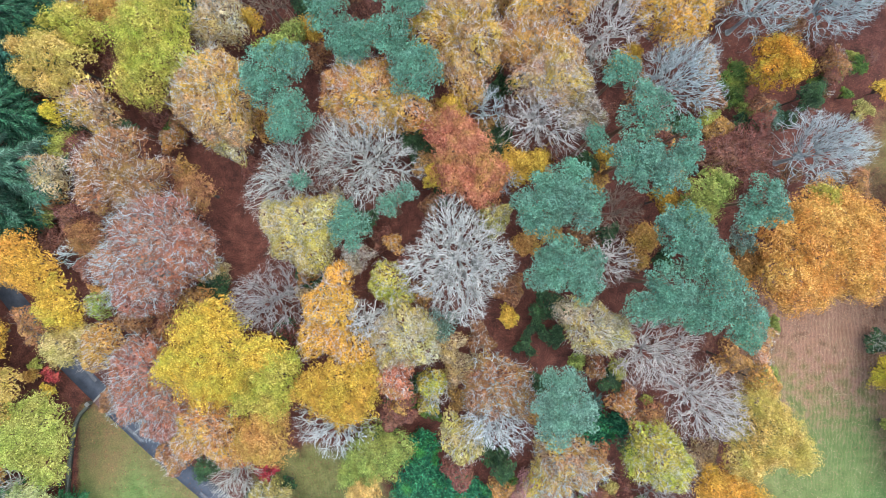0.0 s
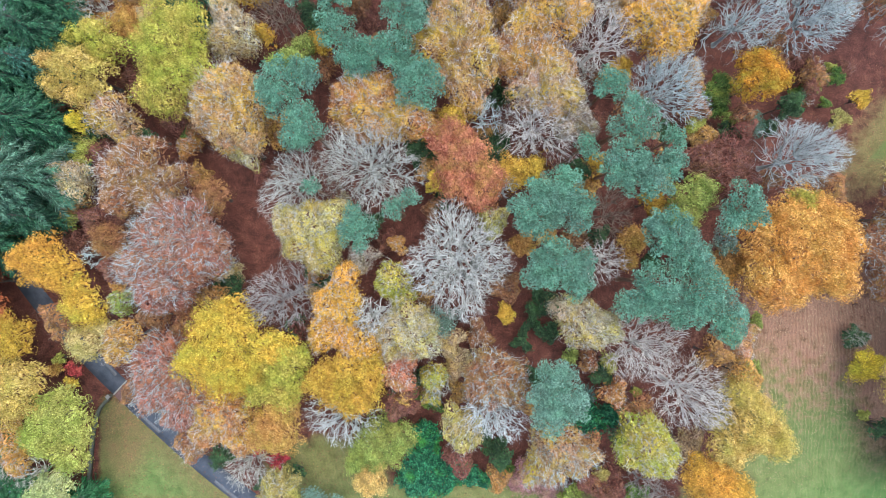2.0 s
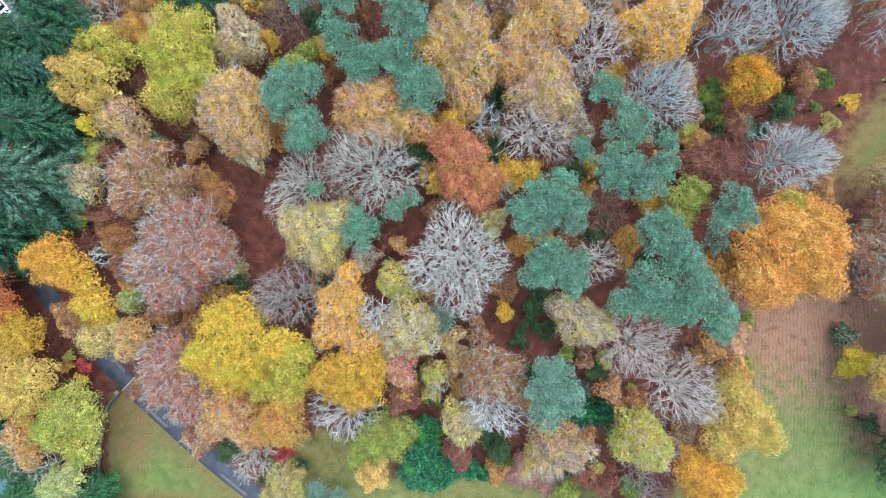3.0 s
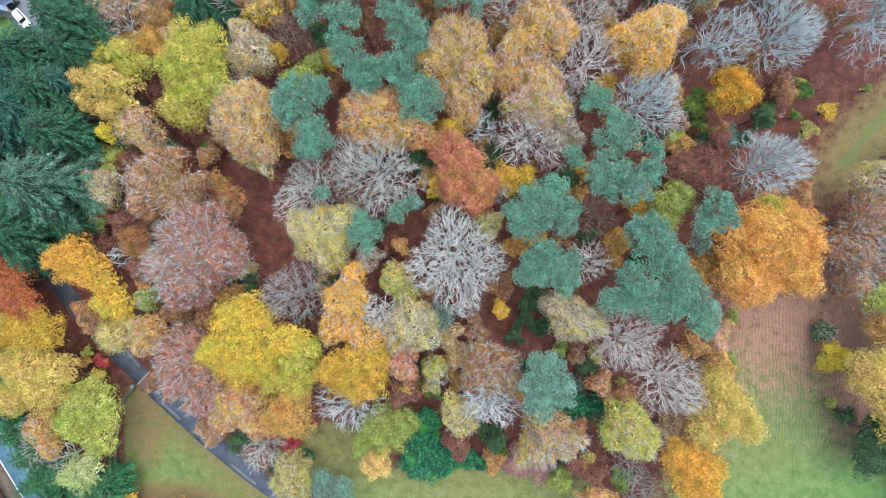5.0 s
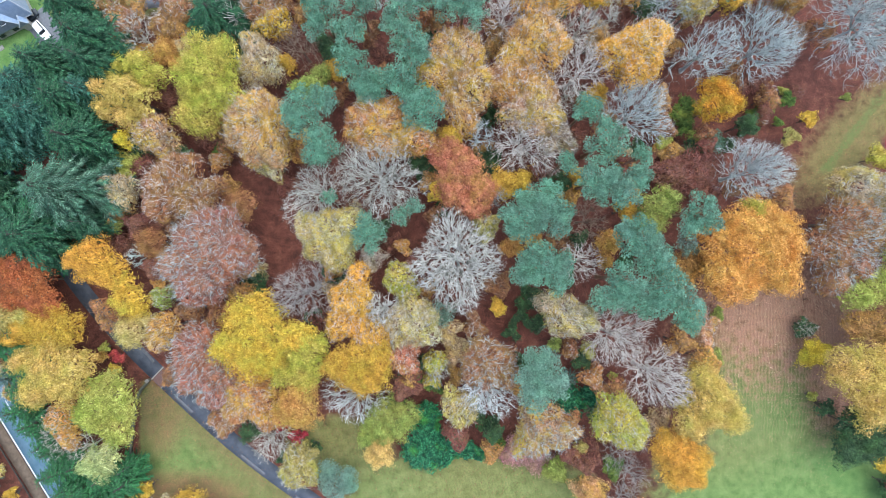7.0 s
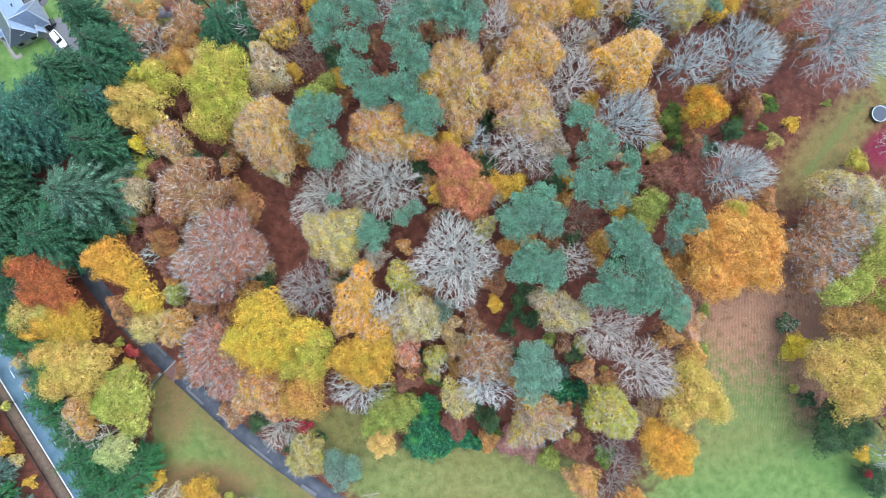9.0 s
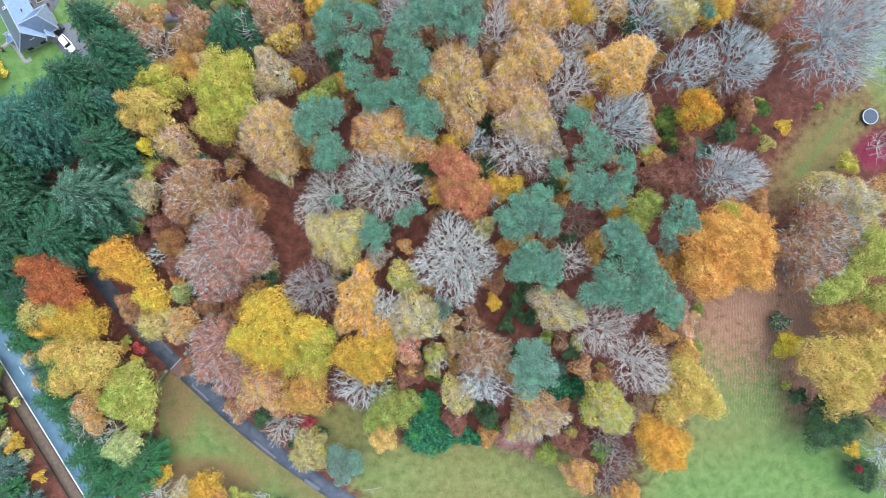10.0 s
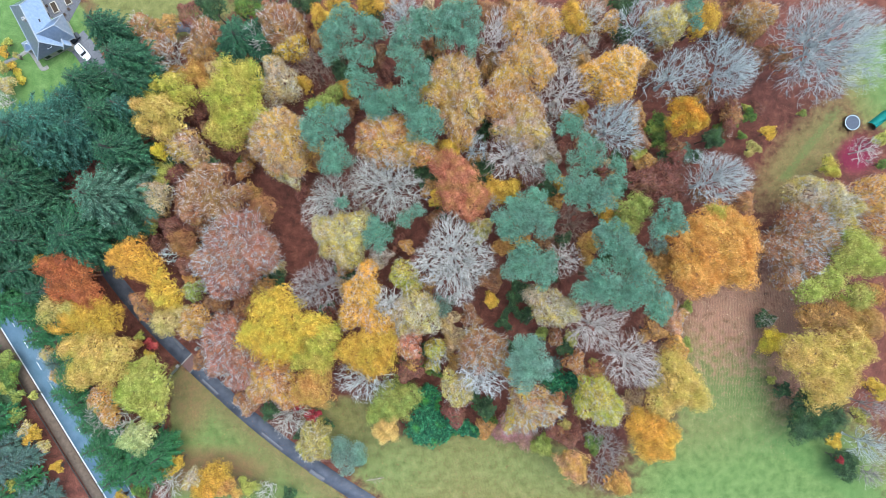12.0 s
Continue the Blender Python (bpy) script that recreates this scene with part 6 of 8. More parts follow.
leafy_tree(-62.5, 12.1, 17, "tanbrown", [(0, 0, 3.0), (-2.1, 1.8, 1.8), (2.2, 0.7, 1.7), (0.3, -1.8, 2.5)], "medium broadleaf tree, thinning tan-brown leaves between grey twigs", twigs="grey", cover=0.5, slim=0.5)
leafy_tree(-65.4, 5.5, 10, "olive", [(0, 0, 1.5), (1.0, 0.7, 1.1), (0.1, -1.1, 0.9), (-1.1, 0.1, 1.0)], "small broadleaf tree in thick olive green autumn leaf")
leafy_tree(-51.6, 12.5, 21, "rust", [(0, 0, 5.3), (3.6, -2.4, 4.6), (-1.8, -3.6, 3.5), (5.4, -4.8, 3.3), (7.8, -1.2, 3.3), (1.8, 3.4, 3.9)], "tall broadleaf tree, thinning rust-brown leaves between grey twigs", twigs="rosegrey", cover=0.5, bald=0.66, slim=0.5)
leafy_tree(-39.8, 9.2, 14, "rust", [(0, 0, 3.7), (-1.9, -1.9, 2.0)], "medium broadleaf tree in thick rust-brown autumn leaf")
leafy_tree(-60.1, 5.5, 13, "wine", [(0, 0, 2.3), (-1.7, 0.3, 1.4), (0.8, 1.3, 1.4), (-0.1, -1.7, 1.8)], "medium broadleaf tree, thinning wine-brown leaves between grey twigs", twigs="wine", cover=0.5, slim=0.5)
leafy_tree(-57.6, 1.7, 13, "rust", [(0, 0, 3.7), (2.5, -2.1, 2.5)], "medium broadleaf tree in thick rust-brown autumn leaf")
bare_tree(-60.6, -0.8, 12, "blue", [(0, 0, 2.9)], "medium leafless tree with fine blue-grey twigs")
leafy_tree(-66.8, -2.0, 17, "orangegold", [(0, 0, 5.1), (-3.7, 0.6, 3.4), (3.1, -2.5, 3.4)], "medium broadleaf tree in thick orange-gold autumn leaf")
leafy_tree(-60.1, -9.4, 17, "yellow", [(0, 0, 4.0), (-1.2, 2.5, 2.5)], "medium broadleaf tree in thick golden-yellow autumn leaf")
leafy_tree(-54.5, -8.8, 15, "olive", [(0, 0, 2.1), (1.0, 1.0, 1.2), (-0.6, -1.5, 1.4), (-1.1, 0.9, 1.2)], "medium broadleaf tree, thinning olive green leaves between grey twigs", twigs="grey", cover=0.5, slim=0.5)
leafy_tree(-60.7, -15.7, 15, "tan", [(0, 0, 3.7), (2.5, 2.5, 2.7)], "medium broadleaf tree in thick tan autumn leaf")
leafy_tree(-54.5, -15.0, 15, "orange", [(0, 0, 3.7), (-1.9, -3.1, 2.6)], "medium broadleaf tree, thinning burnt orange leaves between grey twigs", twigs="rosegrey", cover=0.5, slim=0.5)
leafy_tree(-43.4, 0.5, 23, "rose", [(0, 0, 8.5), (-2.4, -4.8, 5.7), (3.6, 0.0, 5.2), (-2.4, -7.7, 4.9), (-4.7, -2.4, 4.5)], "tall broadleaf tree, sparse rosy brown leaves under pale twigs", twigs="light", cover=0.4, slim=0.4, tips=6.0, bald=0.6)
leafy_tree(-80.7, -5.7, 16, "rustred", [(0, 0, 6.0), (-4.3, 2.5, 4.0), (2.5, -3.7, 4.0), (-2.5, -3.7, 3.4)], "medium broadleaf tree in thick rust-red autumn leaf")
leafy_tree(-88.8, -2.7, 13, "gold", [(0, 0, 1.7), (-0.1, 1.2, 1.3), (1.2, -0.9, 1.3), (-0.6, -0.9, 1.3)], "medium broadleaf tree in thick deep golden autumn leaf")
leafy_tree(-91.1, 1.7, 12, "crimson", [(0, 0, 1.9), (-0.3, -1.4, 1.0), (-0.3, 1.3, 1.0), (1.4, 0.4, 1.3)], "medium broadleaf tree in thick crimson autumn leaf")
leafy_tree(-76.8, -14.4, 15, "gold", [(0, 0, 5.4), (3.7, -0.6, 4.0), (-4.3, 0.0, 3.4), (-6.8, -2.5, 2.6)], "medium broadleaf tree in thick deep golden autumn leaf")
leafy_tree(-85.2, -13.0, 16, "khakigold", [(0, 0, 3.5), (3.8, 0.6, 2.5)], "medium broadleaf tree in thick khaki gold autumn leaf", bough=1.35)
fir_tree(-90.4, 2.2, 18, "fir", 5.6, "medium dark green fir with drooping feathered branches")
fir_tree(-90.8, -4.2, 18, "fir", 5.6, "medium dark green fir with drooping feathered branches")
fir_tree(-87.9, -9.0, 17, "fir", 5.2, "medium dark green fir with drooping feathered branches")
fir_tree(-85.6, -8.6, 15, "bluespruce", 3.9, "medium blue-grey spruce with drooping feathered branches")
fir_tree(-91.8, -11.5, 16, "spruce", 4.1, "medium bright green spruce with drooping feathered branches")
fir_tree(-87.7, -17.5, 14, "spruce", 3.9, "medium bright green spruce with drooping feathered branches")
fir_tree(-83.8, -15.5, 14, "spruce", 3.9, "medium bright green spruce with drooping feathered branches")
fir_tree(-90.2, -19.7, 13, "spruce", 3.4, "medium bright green spruce with drooping feathered branches")
fir_tree(-83.5, -19.5, 14, "spruce", 3.7, "medium bright green spruce with drooping feathered branches")
leafy_tree(-75.8, -23.0, 16, "honey", [(0, 0, 6.5), (-4.9, 1.2, 4.0), (3.9, 1.2, 4.7), (2.5, -2.5, 4.7), (-2.5, -3.9, 4.0)], "medium broadleaf tree in thick honey gold autumn leaf", bough=1.35)
leafy_tree(-66.0, -28.2, 14, "lime", [(0, 0, 6.0), (-3.1, -3.7, 4.0), (3.1, -2.5, 3.7), (-1.9, -6.5, 3.4), (1.9, -6.2, 3.4)], "medium broadleaf tree in thick lime-yellow autumn leaf", bough=1.35)
leafy_tree(-67.6, -21.8, 4, "redleaf", [(0, 0, 1.3), (0.9, -0.1, 0.9), (-0.7, -0.8, 0.7), (-0.8, 0.7, 1.0)], "low broadleaf shrub in thick bright red autumn leaf")
leafy_tree(-70.4, -19.9, 4, "lime", [(0, 0, 0.9), (0.6, -0.3, 0.6), (-0.7, -0.2, 0.5), (0.3, 0.7, 0.7)], "low broadleaf shrub in thick lime-yellow autumn leaf", bough=1.35)
leafy_tree(-68.0, -24.5, 4, "yellow", [(0, 0, 1.0), (-0.2, -0.7, 0.7), (-0.7, 0.7, 0.6), (0.7, 0.2, 0.7)], "low broadleaf shrub in thick golden-yellow autumn leaf")
leafy_tree(-71.3, -21.8, 4, "orange", [(0, 0, 1.3), (0.4, 0.9, 0.9), (0.8, -0.2, 0.9), (-1.0, -0.3, 1.0)], "low broadleaf shrub in thick burnt orange autumn leaf")
leafy_tree(-76.1, -33.6, 12, "orange", [(0, 0, 3.8), (1.3, -3.8, 2.3)], "medium broadleaf tree, thinning burnt orange leaves between grey twigs", twigs="rosegrey", cover=0.5, slim=0.5)
bare_tree(-77.7, -38.5, 11, "grey", [(0, 0, 3.5)], "small leafless tree with fine grey twigs")
bare_tree(-71.8, -39.4, 11, "grey", [(0, 0, 3.8)], "small leafless tree with fine grey twigs")
leafy_tree(-67.0, -40.9, 13, "limecream", [(0, 0, 4.3), (-2.5, -1.3, 2.7)], "medium broadleaf tree in thick pale yellow-green autumn leaf", bough=1.35)
fir_tree(-84.6, -31.6, 13, "spruce", 3.7, "medium bright green spruce with drooping feathered branches")
fir_tree(-87.0, -25.2, 11, "bluespruce", 3.2, "medium blue-grey spruce with drooping feathered branches")
fir_tree(-85.0, -23.4, 12, "spruce", 3.2, "medium bright green spruce with drooping feathered branches")
fir_tree(-83.4, -26.8, 12, "bluespruce", 2.8, "medium blue-grey spruce with drooping feathered branches")
fir_tree(-80.8, -35.6, 12, "spruce", 3.3, "medium bright green spruce with drooping feathered branches")
fir_tree(-78.6, -44.6, 12, "spruce", 3.2, "medium bright green spruce with drooping feathered branches")
fir_tree(-75.6, -47.6, 12, "spruce", 3.4, "medium bright green spruce with drooping feathered branches")
fir_tree(-73.1, -42.6, 12, "spruce", 4.0, "medium bright green spruce with drooping feathered branches")
fir_tree(-67.7, -45.0, 13, "spruce", 4.2, "medium bright green spruce with drooping feathered branches")
fir_tree(-63.4, -46.2, 13, "spruce", 4.2, "medium bright green spruce with drooping feathered branches")
fir_tree(-69.4, -50.0, 12, "spruce", 4.0, "medium bright green spruce with drooping feathered branches")
fir_tree(-63.3, -43.2, 12, "spruce", 3.4, "medium bright green spruce with drooping feathered branches")
fir_tree(-74.7, -52.2, 11, "spruce", 3.7, "small bright green spruce with drooping feathered branches")
fir_tree(-78.8, -40.2, 11, "spruce", 2.4, "small bright green spruce with drooping feathered branches")
leafy_tree(-66.2, -50.9, 7, "yellow", [(0, 0, 1.5), (0.6, -0.9, 1.1), (-1.1, -0.7, 0.9), (0.7, 1.1, 1.1)], "low broadleaf shrub in thick golden-yellow autumn leaf")
leafy_tree(-89.3, -23.8, 9, "tan", [(0, 0, 1.9), (-0.9, -0.2, 1.2), (-0.1, 1.4, 1.2), (0.8, -1.0, 1.2)], "small broadleaf tree, thinning tan leaves between grey twigs", twigs="grey", cover=0.5, slim=0.5)
leafy_tree(-87.2, -28.3, 9, "orange", [(0, 0, 2.0), (-0.8, -0.6, 1.1), (0.1, 1.5, 1.3), (1.5, -0.5, 1.1)], "small broadleaf tree, thinning burnt orange leaves between grey twigs", twigs="rosegrey", cover=0.5, slim=0.5)
leafy_tree(-100.6, -28.9, 5, "green", [(0, 0, 2.8), (-1.7, 1.2, 2.2), (1.9, 2.0, 1.8), (0.3, -2.0, 2.2)], "low shrub with thick mid-green leaves")
leafy_tree(-99.6, -34.1, 5, "dgreen", [(0, 0, 2.4), (0.1, -1.7, 1.4), (-1.8, 0.3, 1.5), (0.7, 1.1, 1.6)], "low shrub with thick dark green leaves")
leafy_tree(-98.3, -33.5, 5, "olive", [(0, 0, 1.5), (1.1, 0.6, 0.9), (-0.1, -1.1, 1.2), (-0.4, 0.7, 1.2)], "low broadleaf shrub in thick olive green autumn leaf", bough=1.35)
fir_tree(-102.6, -40.1, 10, "spruce", 4.5, "small bright green spruce with drooping feathered branches")
fir_tree(-103.3, -43.2, 10, "spruce", 4.5, "small bright green spruce with drooping feathered branches")
leafy_tree(-95.0, -42.8, 5, "gold", [(0, 0, 1.3), (0.2, 1.4, 1.3), (1.4, 0.2, 1.4), (-0.9, -1.3, 1.1)], "low broadleaf shrub in thick deep golden autumn leaf", bough=1.35)
fir_tree(-98.2, -48.2, 10, "bluespruce", 4.3, "small blue-grey spruce with drooping feathered branches")
fir_tree(-100.8, -50.7, 10, "bluespruce", 4.5, "small blue-grey spruce with drooping feathered branches")
fir_tree(-94.6, -52.3, 9, "spruce", 3.8, "small bright green spruce with drooping feathered branches")
fir_tree(-91.4, -55.4, 9, "bluespruce", 3.5, "small blue-grey spruce with drooping feathered branches")
leafy_tree(-89.2, -50.0, 5, "gold", [(0, 0, 1.2), (0.8, -0.6, 0.8), (-0.9, 0.0, 0.8), (0.4, 0.9, 0.6)], "low broadleaf shrub in thick deep golden autumn leaf")
leafy_tree(-100.9, -54.6, 5, "rust", [(0, 0, 1.5), (0.2, 1.1, 0.9), (1.0, -0.6, 0.9), (-1.1, -0.2, 1.1)], "low broadleaf shrub in thick rust-brown autumn leaf")
bare_tree(-62.6, -53.3, 9, "grey", [(0, 0, 4.1)], "small leafless tree with fine grey twigs")
leafy_tree(-60.6, -48.3, 7, "yellow", [(0, 0, 1.5), (0.0, -0.9, 1.2), (-1.1, 0.6, 1.0), (0.7, 1.1, 0.7)], "low broadleaf shrub in thick golden-yellow autumn leaf")
leafy_tree(-56.8, -52.0, 9, "cream", [(0, 0, 2.1), (1.5, -1.0, 1.0), (-1.5, -1.1, 1.3), (0.6, 1.4, 1.5)], "small broadleaf tree, thinning cream-yellow leaves between grey twigs", twigs="white", cover=0.5, slim=0.5)
leafy_tree(-51.5, -51.0, 9, "gold", [(0, 0, 3.8), (-2.8, -3.6, 3.5)], "small broadleaf tree in thick deep golden autumn leaf")
leafy_tree(-48.5, -53.6, 9, "orange", [(0, 0, 2.3), (1.7, -1.4, 1.4), (-1.7, -0.9, 1.2), (-0.6, 1.5, 1.3)], "small broadleaf tree in thick burnt orange autumn leaf")
leafy_tree(-44.5, -54.1, 7, "lime", [(0, 0, 1.9), (1.4, -0.0, 1.5), (0.1, -1.0, 1.0), (-1.2, 1.3, 1.3)], "low broadleaf shrub in thick lime-yellow autumn leaf", bough=1.35)
bare_tree(-40.6, -55.2, 7, "grey", [(0, 0, 3.0)], "low leafless shrub with fine grey twigs")
leafy_tree(-35.7, -56.8, 4, "dgreen", [(0, 0, 1.5), (1.0, 0.4, 1.0), (-0.9, -1.1, 0.9), (-0.4, 1.0, 1.2)], "low dense dark green evergreen shrub among autumn woodland", bough=1.35)
leafy_tree(-35.1, -13.8, 23, "yellow", [(0, 0, 6.6), (-2.4, -3.6, 5.7), (2.4, -4.8, 5.7), (1.0, 4.5, 3.1), (-5.7, -3.6, 3.0), (6.9, -2.4, 3.8)], "tall broadleaf tree in thick golden-yellow autumn leaf")
leafy_tree(-26.0, -18.9, 20, "ylime", [(0, 0, 5.0), (-1.2, -3.6, 4.5), (-4.8, -3.9, 3.9)], "tall broadleaf tree in thick yellow-green autumn leaf", bough=1.35)
leafy_tree(-28.4, -29.9, 18, "orange", [(0, 0, 5.1), (1.2, 2.4, 4.5)], "medium broadleaf tree in thick burnt orange autumn leaf")
leafy_tree(-37.4, -27.5, 17, "orangetan", [(0, 0, 5.4), (-2.5, -2.7, 4.0), (2.7, -2.7, 4.0)], "medium broadleaf tree, thinning orange tan leaves between grey twigs", twigs="rosegrey", cover=0.5, slim=0.5)
leafy_tree(-46.7, -19.0, 19, "rose", [(0, 0, 5.9), (2.4, -4.9, 5.0), (-1.0, -4.9, 3.9), (2.4, -9.7, 3.9)], "medium broadleaf tree, sparse rosy brown leaves under pale twigs", twigs="light", cover=0.4, slim=0.4, tips=6.0, bald=0.6)
leafy_tree(-43.2, -34.0, 13, "rust", [(0, 0, 2.5), (-0.4, -1.4, 1.4), (-1.9, 0.9, 1.7), (1.0, 0.9, 1.5)], "medium broadleaf tree, thinning rust-brown leaves between grey twigs", twigs="rosegrey", cover=0.5, slim=0.5)
leafy_tree(-29.9, -37.6, 7, "crimson", [(0, 0, 1.6), (0.1, -1.1, 1.3), (-1.2, 0.3, 0.9), (1.1, 0.2, 1.0)], "low broadleaf shrub in thick crimson autumn leaf")
leafy_tree(-33.3, -35.9, 6, "crimson", [(0, 0, 1.1), (-0.2, 0.7, 0.9), (0.6, -0.3, 0.6), (-0.5, -0.5, 0.8)], "low broadleaf shrub in thick crimson autumn leaf")
bare_tree(-27.0, -7.7, 21, "mauve", [(0, 0, 6.1), (2.6, 2.2, 3.9), (-2.4, -1.4, 3.9)], "tall leafless tree with fine mauve-grey twigs")
leafy_tree(-17.4, -9.1, 21, "orangegold", [(0, 0, 4.6), (-1.0, -4.8, 4.6), (1.2, 4.6, 2.5), (3.6, -6.3, 3.9)], "tall broadleaf tree, thinning orange-gold leaves between grey twigs", twigs="rosegrey", cover=0.5, slim=0.5)
bare_tree(-11.4, -11.0, 21, "white", [(0, 0, 3.9)], "tall leafless tree with pale lichened twigs", thick=0.056)
leafy_tree(-6.0, -13.4, 21, "cream", [(0, 0, 5.8), (1.8, 1.8, 3.3)], "tall broadleaf tree, thinning cream-yellow leaves between grey twigs", twigs="white", cover=0.5, slim=0.5)
leafy_tree(-8.5, -5.0, 19, "ylime", [(0, 0, 3.4), (1.5, -3.0, 2.4)], "medium broadleaf tree, thinning yellow-green leaves between grey twigs", twigs="grey", cover=0.5, slim=0.5)
leafy_tree(-14.1, -1.4, 16, "pinkgrey", [(0, 0, 2.5), (-0.7, 1.3, 1.5), (1.7, 0.9, 1.5), (-0.4, -1.5, 1.7)], "medium broadleaf tree, thinning dull pink leaves between grey twigs", twigs="rosegrey", cover=0.5, slim=0.5)
leafy_tree(-16.1, -21.1, 22, "gold", [(0, 0, 5.8), (-3.4, 0.0, 3.3), (3.6, -0.0, 4.5), (1.2, -2.4, 3.9)], "tall broadleaf tree in thick deep golden autumn leaf")
leafy_tree(-8.0, -20.0, 19, "coral", [(0, 0, 3.0), (1.7, 1.9, 2.4), (1.2, -2.0, 2.2)], "tall broadleaf tree, thinning coral-red leaves between grey twigs", twigs="rosegrey", cover=0.5, slim=0.5)
bare_tree(-17.3, -29.1, 15, "snow", [(0, 0, 5.1), (-3.1, 1.2, 4.0), (4.3, -0.3, 3.4)], "medium leafless tree with whitish lichened twigs", tips=4.2, twiglets=5, thick=0.043)
bare_tree(-23.3, 11.8, 22, "grey", [(0, 0, 5.8), (-3.6, -3.0, 3.9), (-1.0, -5.1, 3.0)], "tall leafless tree with fine grey twigs")
bare_tree(-12.4, 14.1, 24, "grey", [(0, 0, 7.6), (-3.6, 1.8, 5.2), (4.7, -1.8, 5.2), (1.2, -5.3, 4.4), (2.6, 3.0, 5.2)], "tall leafless tree with fine grey twigs")
pine_tree(-20.9, 9.8, 22, "pine", [(0, 0, 1.6)], "tall Scots pine with rounded blue-green needle pads")
leafy_tree(-22.2, 2.9, 21, "creamgold", [(0, 0, 5.8), (2.4, -2.4, 4.6), (-2.4, 1.2, 3.9), (3.8, 2.4, 3.9)], "tall broadleaf tree, thinning creamy gold leaves between grey twigs", twigs="grey", cover=0.5, slim=0.5)
pine_tree(-13.7, 2.9, 22, "pine", [(0, 0, 3.3), (-0.6, 3.0, 1.8)], "tall Scots pine with rounded blue-green needle pads")
pine_tree(-7.7, 6.5, 22, "pine", [(0, 0, 2.1), (2.4, 1.8, 1.7)], "tall Scots pine with rounded blue-green needle pads")
leafy_tree(-11.2, -33.4, 13, "olive", [(0, 0, 5.5), (3.4, 1.3, 3.5), (-4.4, -2.8, 2.3)], "medium broadleaf tree in thick olive green autumn leaf")
leafy_tree(-12.7, -39.6, 12, "paleyellow", [(0, 0, 2.6), (1.4, 2.6, 1.7), (-1.7, -0.8, 1.8), (1.5, -0.9, 1.7), (-0.4, -2.0, 1.7), (-0.9, 1.3, 1.6)], "medium broadleaf tree in thick pale yellow autumn leaf", bough=0.8)
leafy_tree(-3.1, -40.1, 5, "rhodo", [(1.2, -1.4, 4.4), (-3.2, -1.2, 3.2), (5.0, -0.9, 3.3), (-0.5, 2.6, 3.9), (0.2, 6.2, 3.0), (-1.6, -3.0, 2.5), (3.8, -2.6, 2.5), (-1.6, 8.2, 2.0)], "low spreading evergreen shrub with glossy dark green leaves", leaf=0.36, bough=0.62, cover=0.7)
leafy_tree(5.4, -41.3, 4, "rhodo", [(0, 0, 2.4), (2.0, -0.9, 1.8)], "low spreading evergreen shrub with glossy dark green leaves", leaf=0.55, bough=0.8)
leafy_tree(-1.8, -21.9, 13, "ylime", [(0, 0, 2.7), (-0.6, -4.3, 2.0)], "medium broadleaf tree, sparse yellow-green leaves under pale twigs", twigs="light", cover=0.4, slim=0.4, tips=6.0, bald=0.6)
bare_tree(-0.9, -23.6, 13, "grey", [(0, 0, 2.6)], "medium leafless tree with fine grey twigs")
leafy_tree(8.5, -21.3, 20, "rust", [(0, 0, 5.6), (-3.0, -1.5, 3.3), (3.0, -2.4, 3.3)], "tall broadleaf tree, sparse rust-brown leaves under pale twigs", twigs="light", cover=0.4, slim=0.4, tips=6.0, bald=0.6)
bare_tree(7.9, -26.4, 21, "snow", [(0, 0, 5.0), (-2.7, -0.6, 3.3), (2.7, -2.3, 3.3)], "tall leafless tree with whitish lichened twigs", tips=4.2, twiglets=5, thick=0.043)
leafy_tree(3.2, -30.9, 15, "tan", [(0, 0, 3.9), (-1.2, 2.5, 2.6)], "medium broadleaf tree, thinning tan-brown leaves between grey twigs", twigs="grey", cover=0.5, slim=0.5)
pine_tree(17.8, -22.6, 24, "bluepine", [(0, 0, 4.6), (-0.6, 3.2, 3.4), (-1.2, -3.8, 3.3), (2.4, -1.8, 2.7), (-2.4, -0.6, 3.1)], "tall Scots pine with rounded pale blue-green needle pads")
leafy_tree(26.5, -31.1, 4, "rhodo", [(0, 0, 3.9), (3.6, 0.4, 3.0)], "low spreading evergreen shrub with glossy dark green leaves", leaf=0.55, bough=0.8)
fir_tree(25.5, -26.2, 8, "bluespruce", 2.2, "small blue-grey spruce with drooping feathered branches")
leafy_tree(29.0, -20.0, 9, "lime", [(0, 0, 1.5), (-0.1, -1.1, 1.2), (-0.6, 0.9, 1.1), (0.8, 0.8, 1.1)], "small broadleaf tree in thick lime-yellow autumn leaf", bough=1.35)
leafy_tree(19.3, -34.2, 16, "rosegold", [(0, 0, 5.7), (-2.5, -2.5, 4.0), (3.7, -1.9, 3.4)], "medium broadleaf tree, sparse rosy gold leaves under pale twigs", twigs="light", cover=0.4, slim=0.4, tips=6.0, bald=0.6)
leafy_tree(15.9, -41.3, 4, "pinkshrub", [(0, 0, 4.2), (-2.8, -0.8, 2.6), (4.0, -2.6, 3.4), (2.2, 2.2, 3.0), (6.6, -3.4, 2.4)], "low broadleaf shrub in thick dusty pink autumn leaf")
leafy_tree(11.3, -39.4, 5, "green", [(0, 0, 1.4), (-1.0, 0.8, 0.7), (0.7, 0.0, 0.9), (-0.5, -1.0, 0.7)], "low dense mid-green evergreen shrub among autumn woodland")
leafy_tree(22.8, -44.2, 7, "olive", [(0, 0, 2.4), (-1.7, -0.5, 1.7), (1.0, 1.3, 1.5), (0.5, -1.8, 1.8)], "low broadleaf shrub in thick olive green autumn leaf")
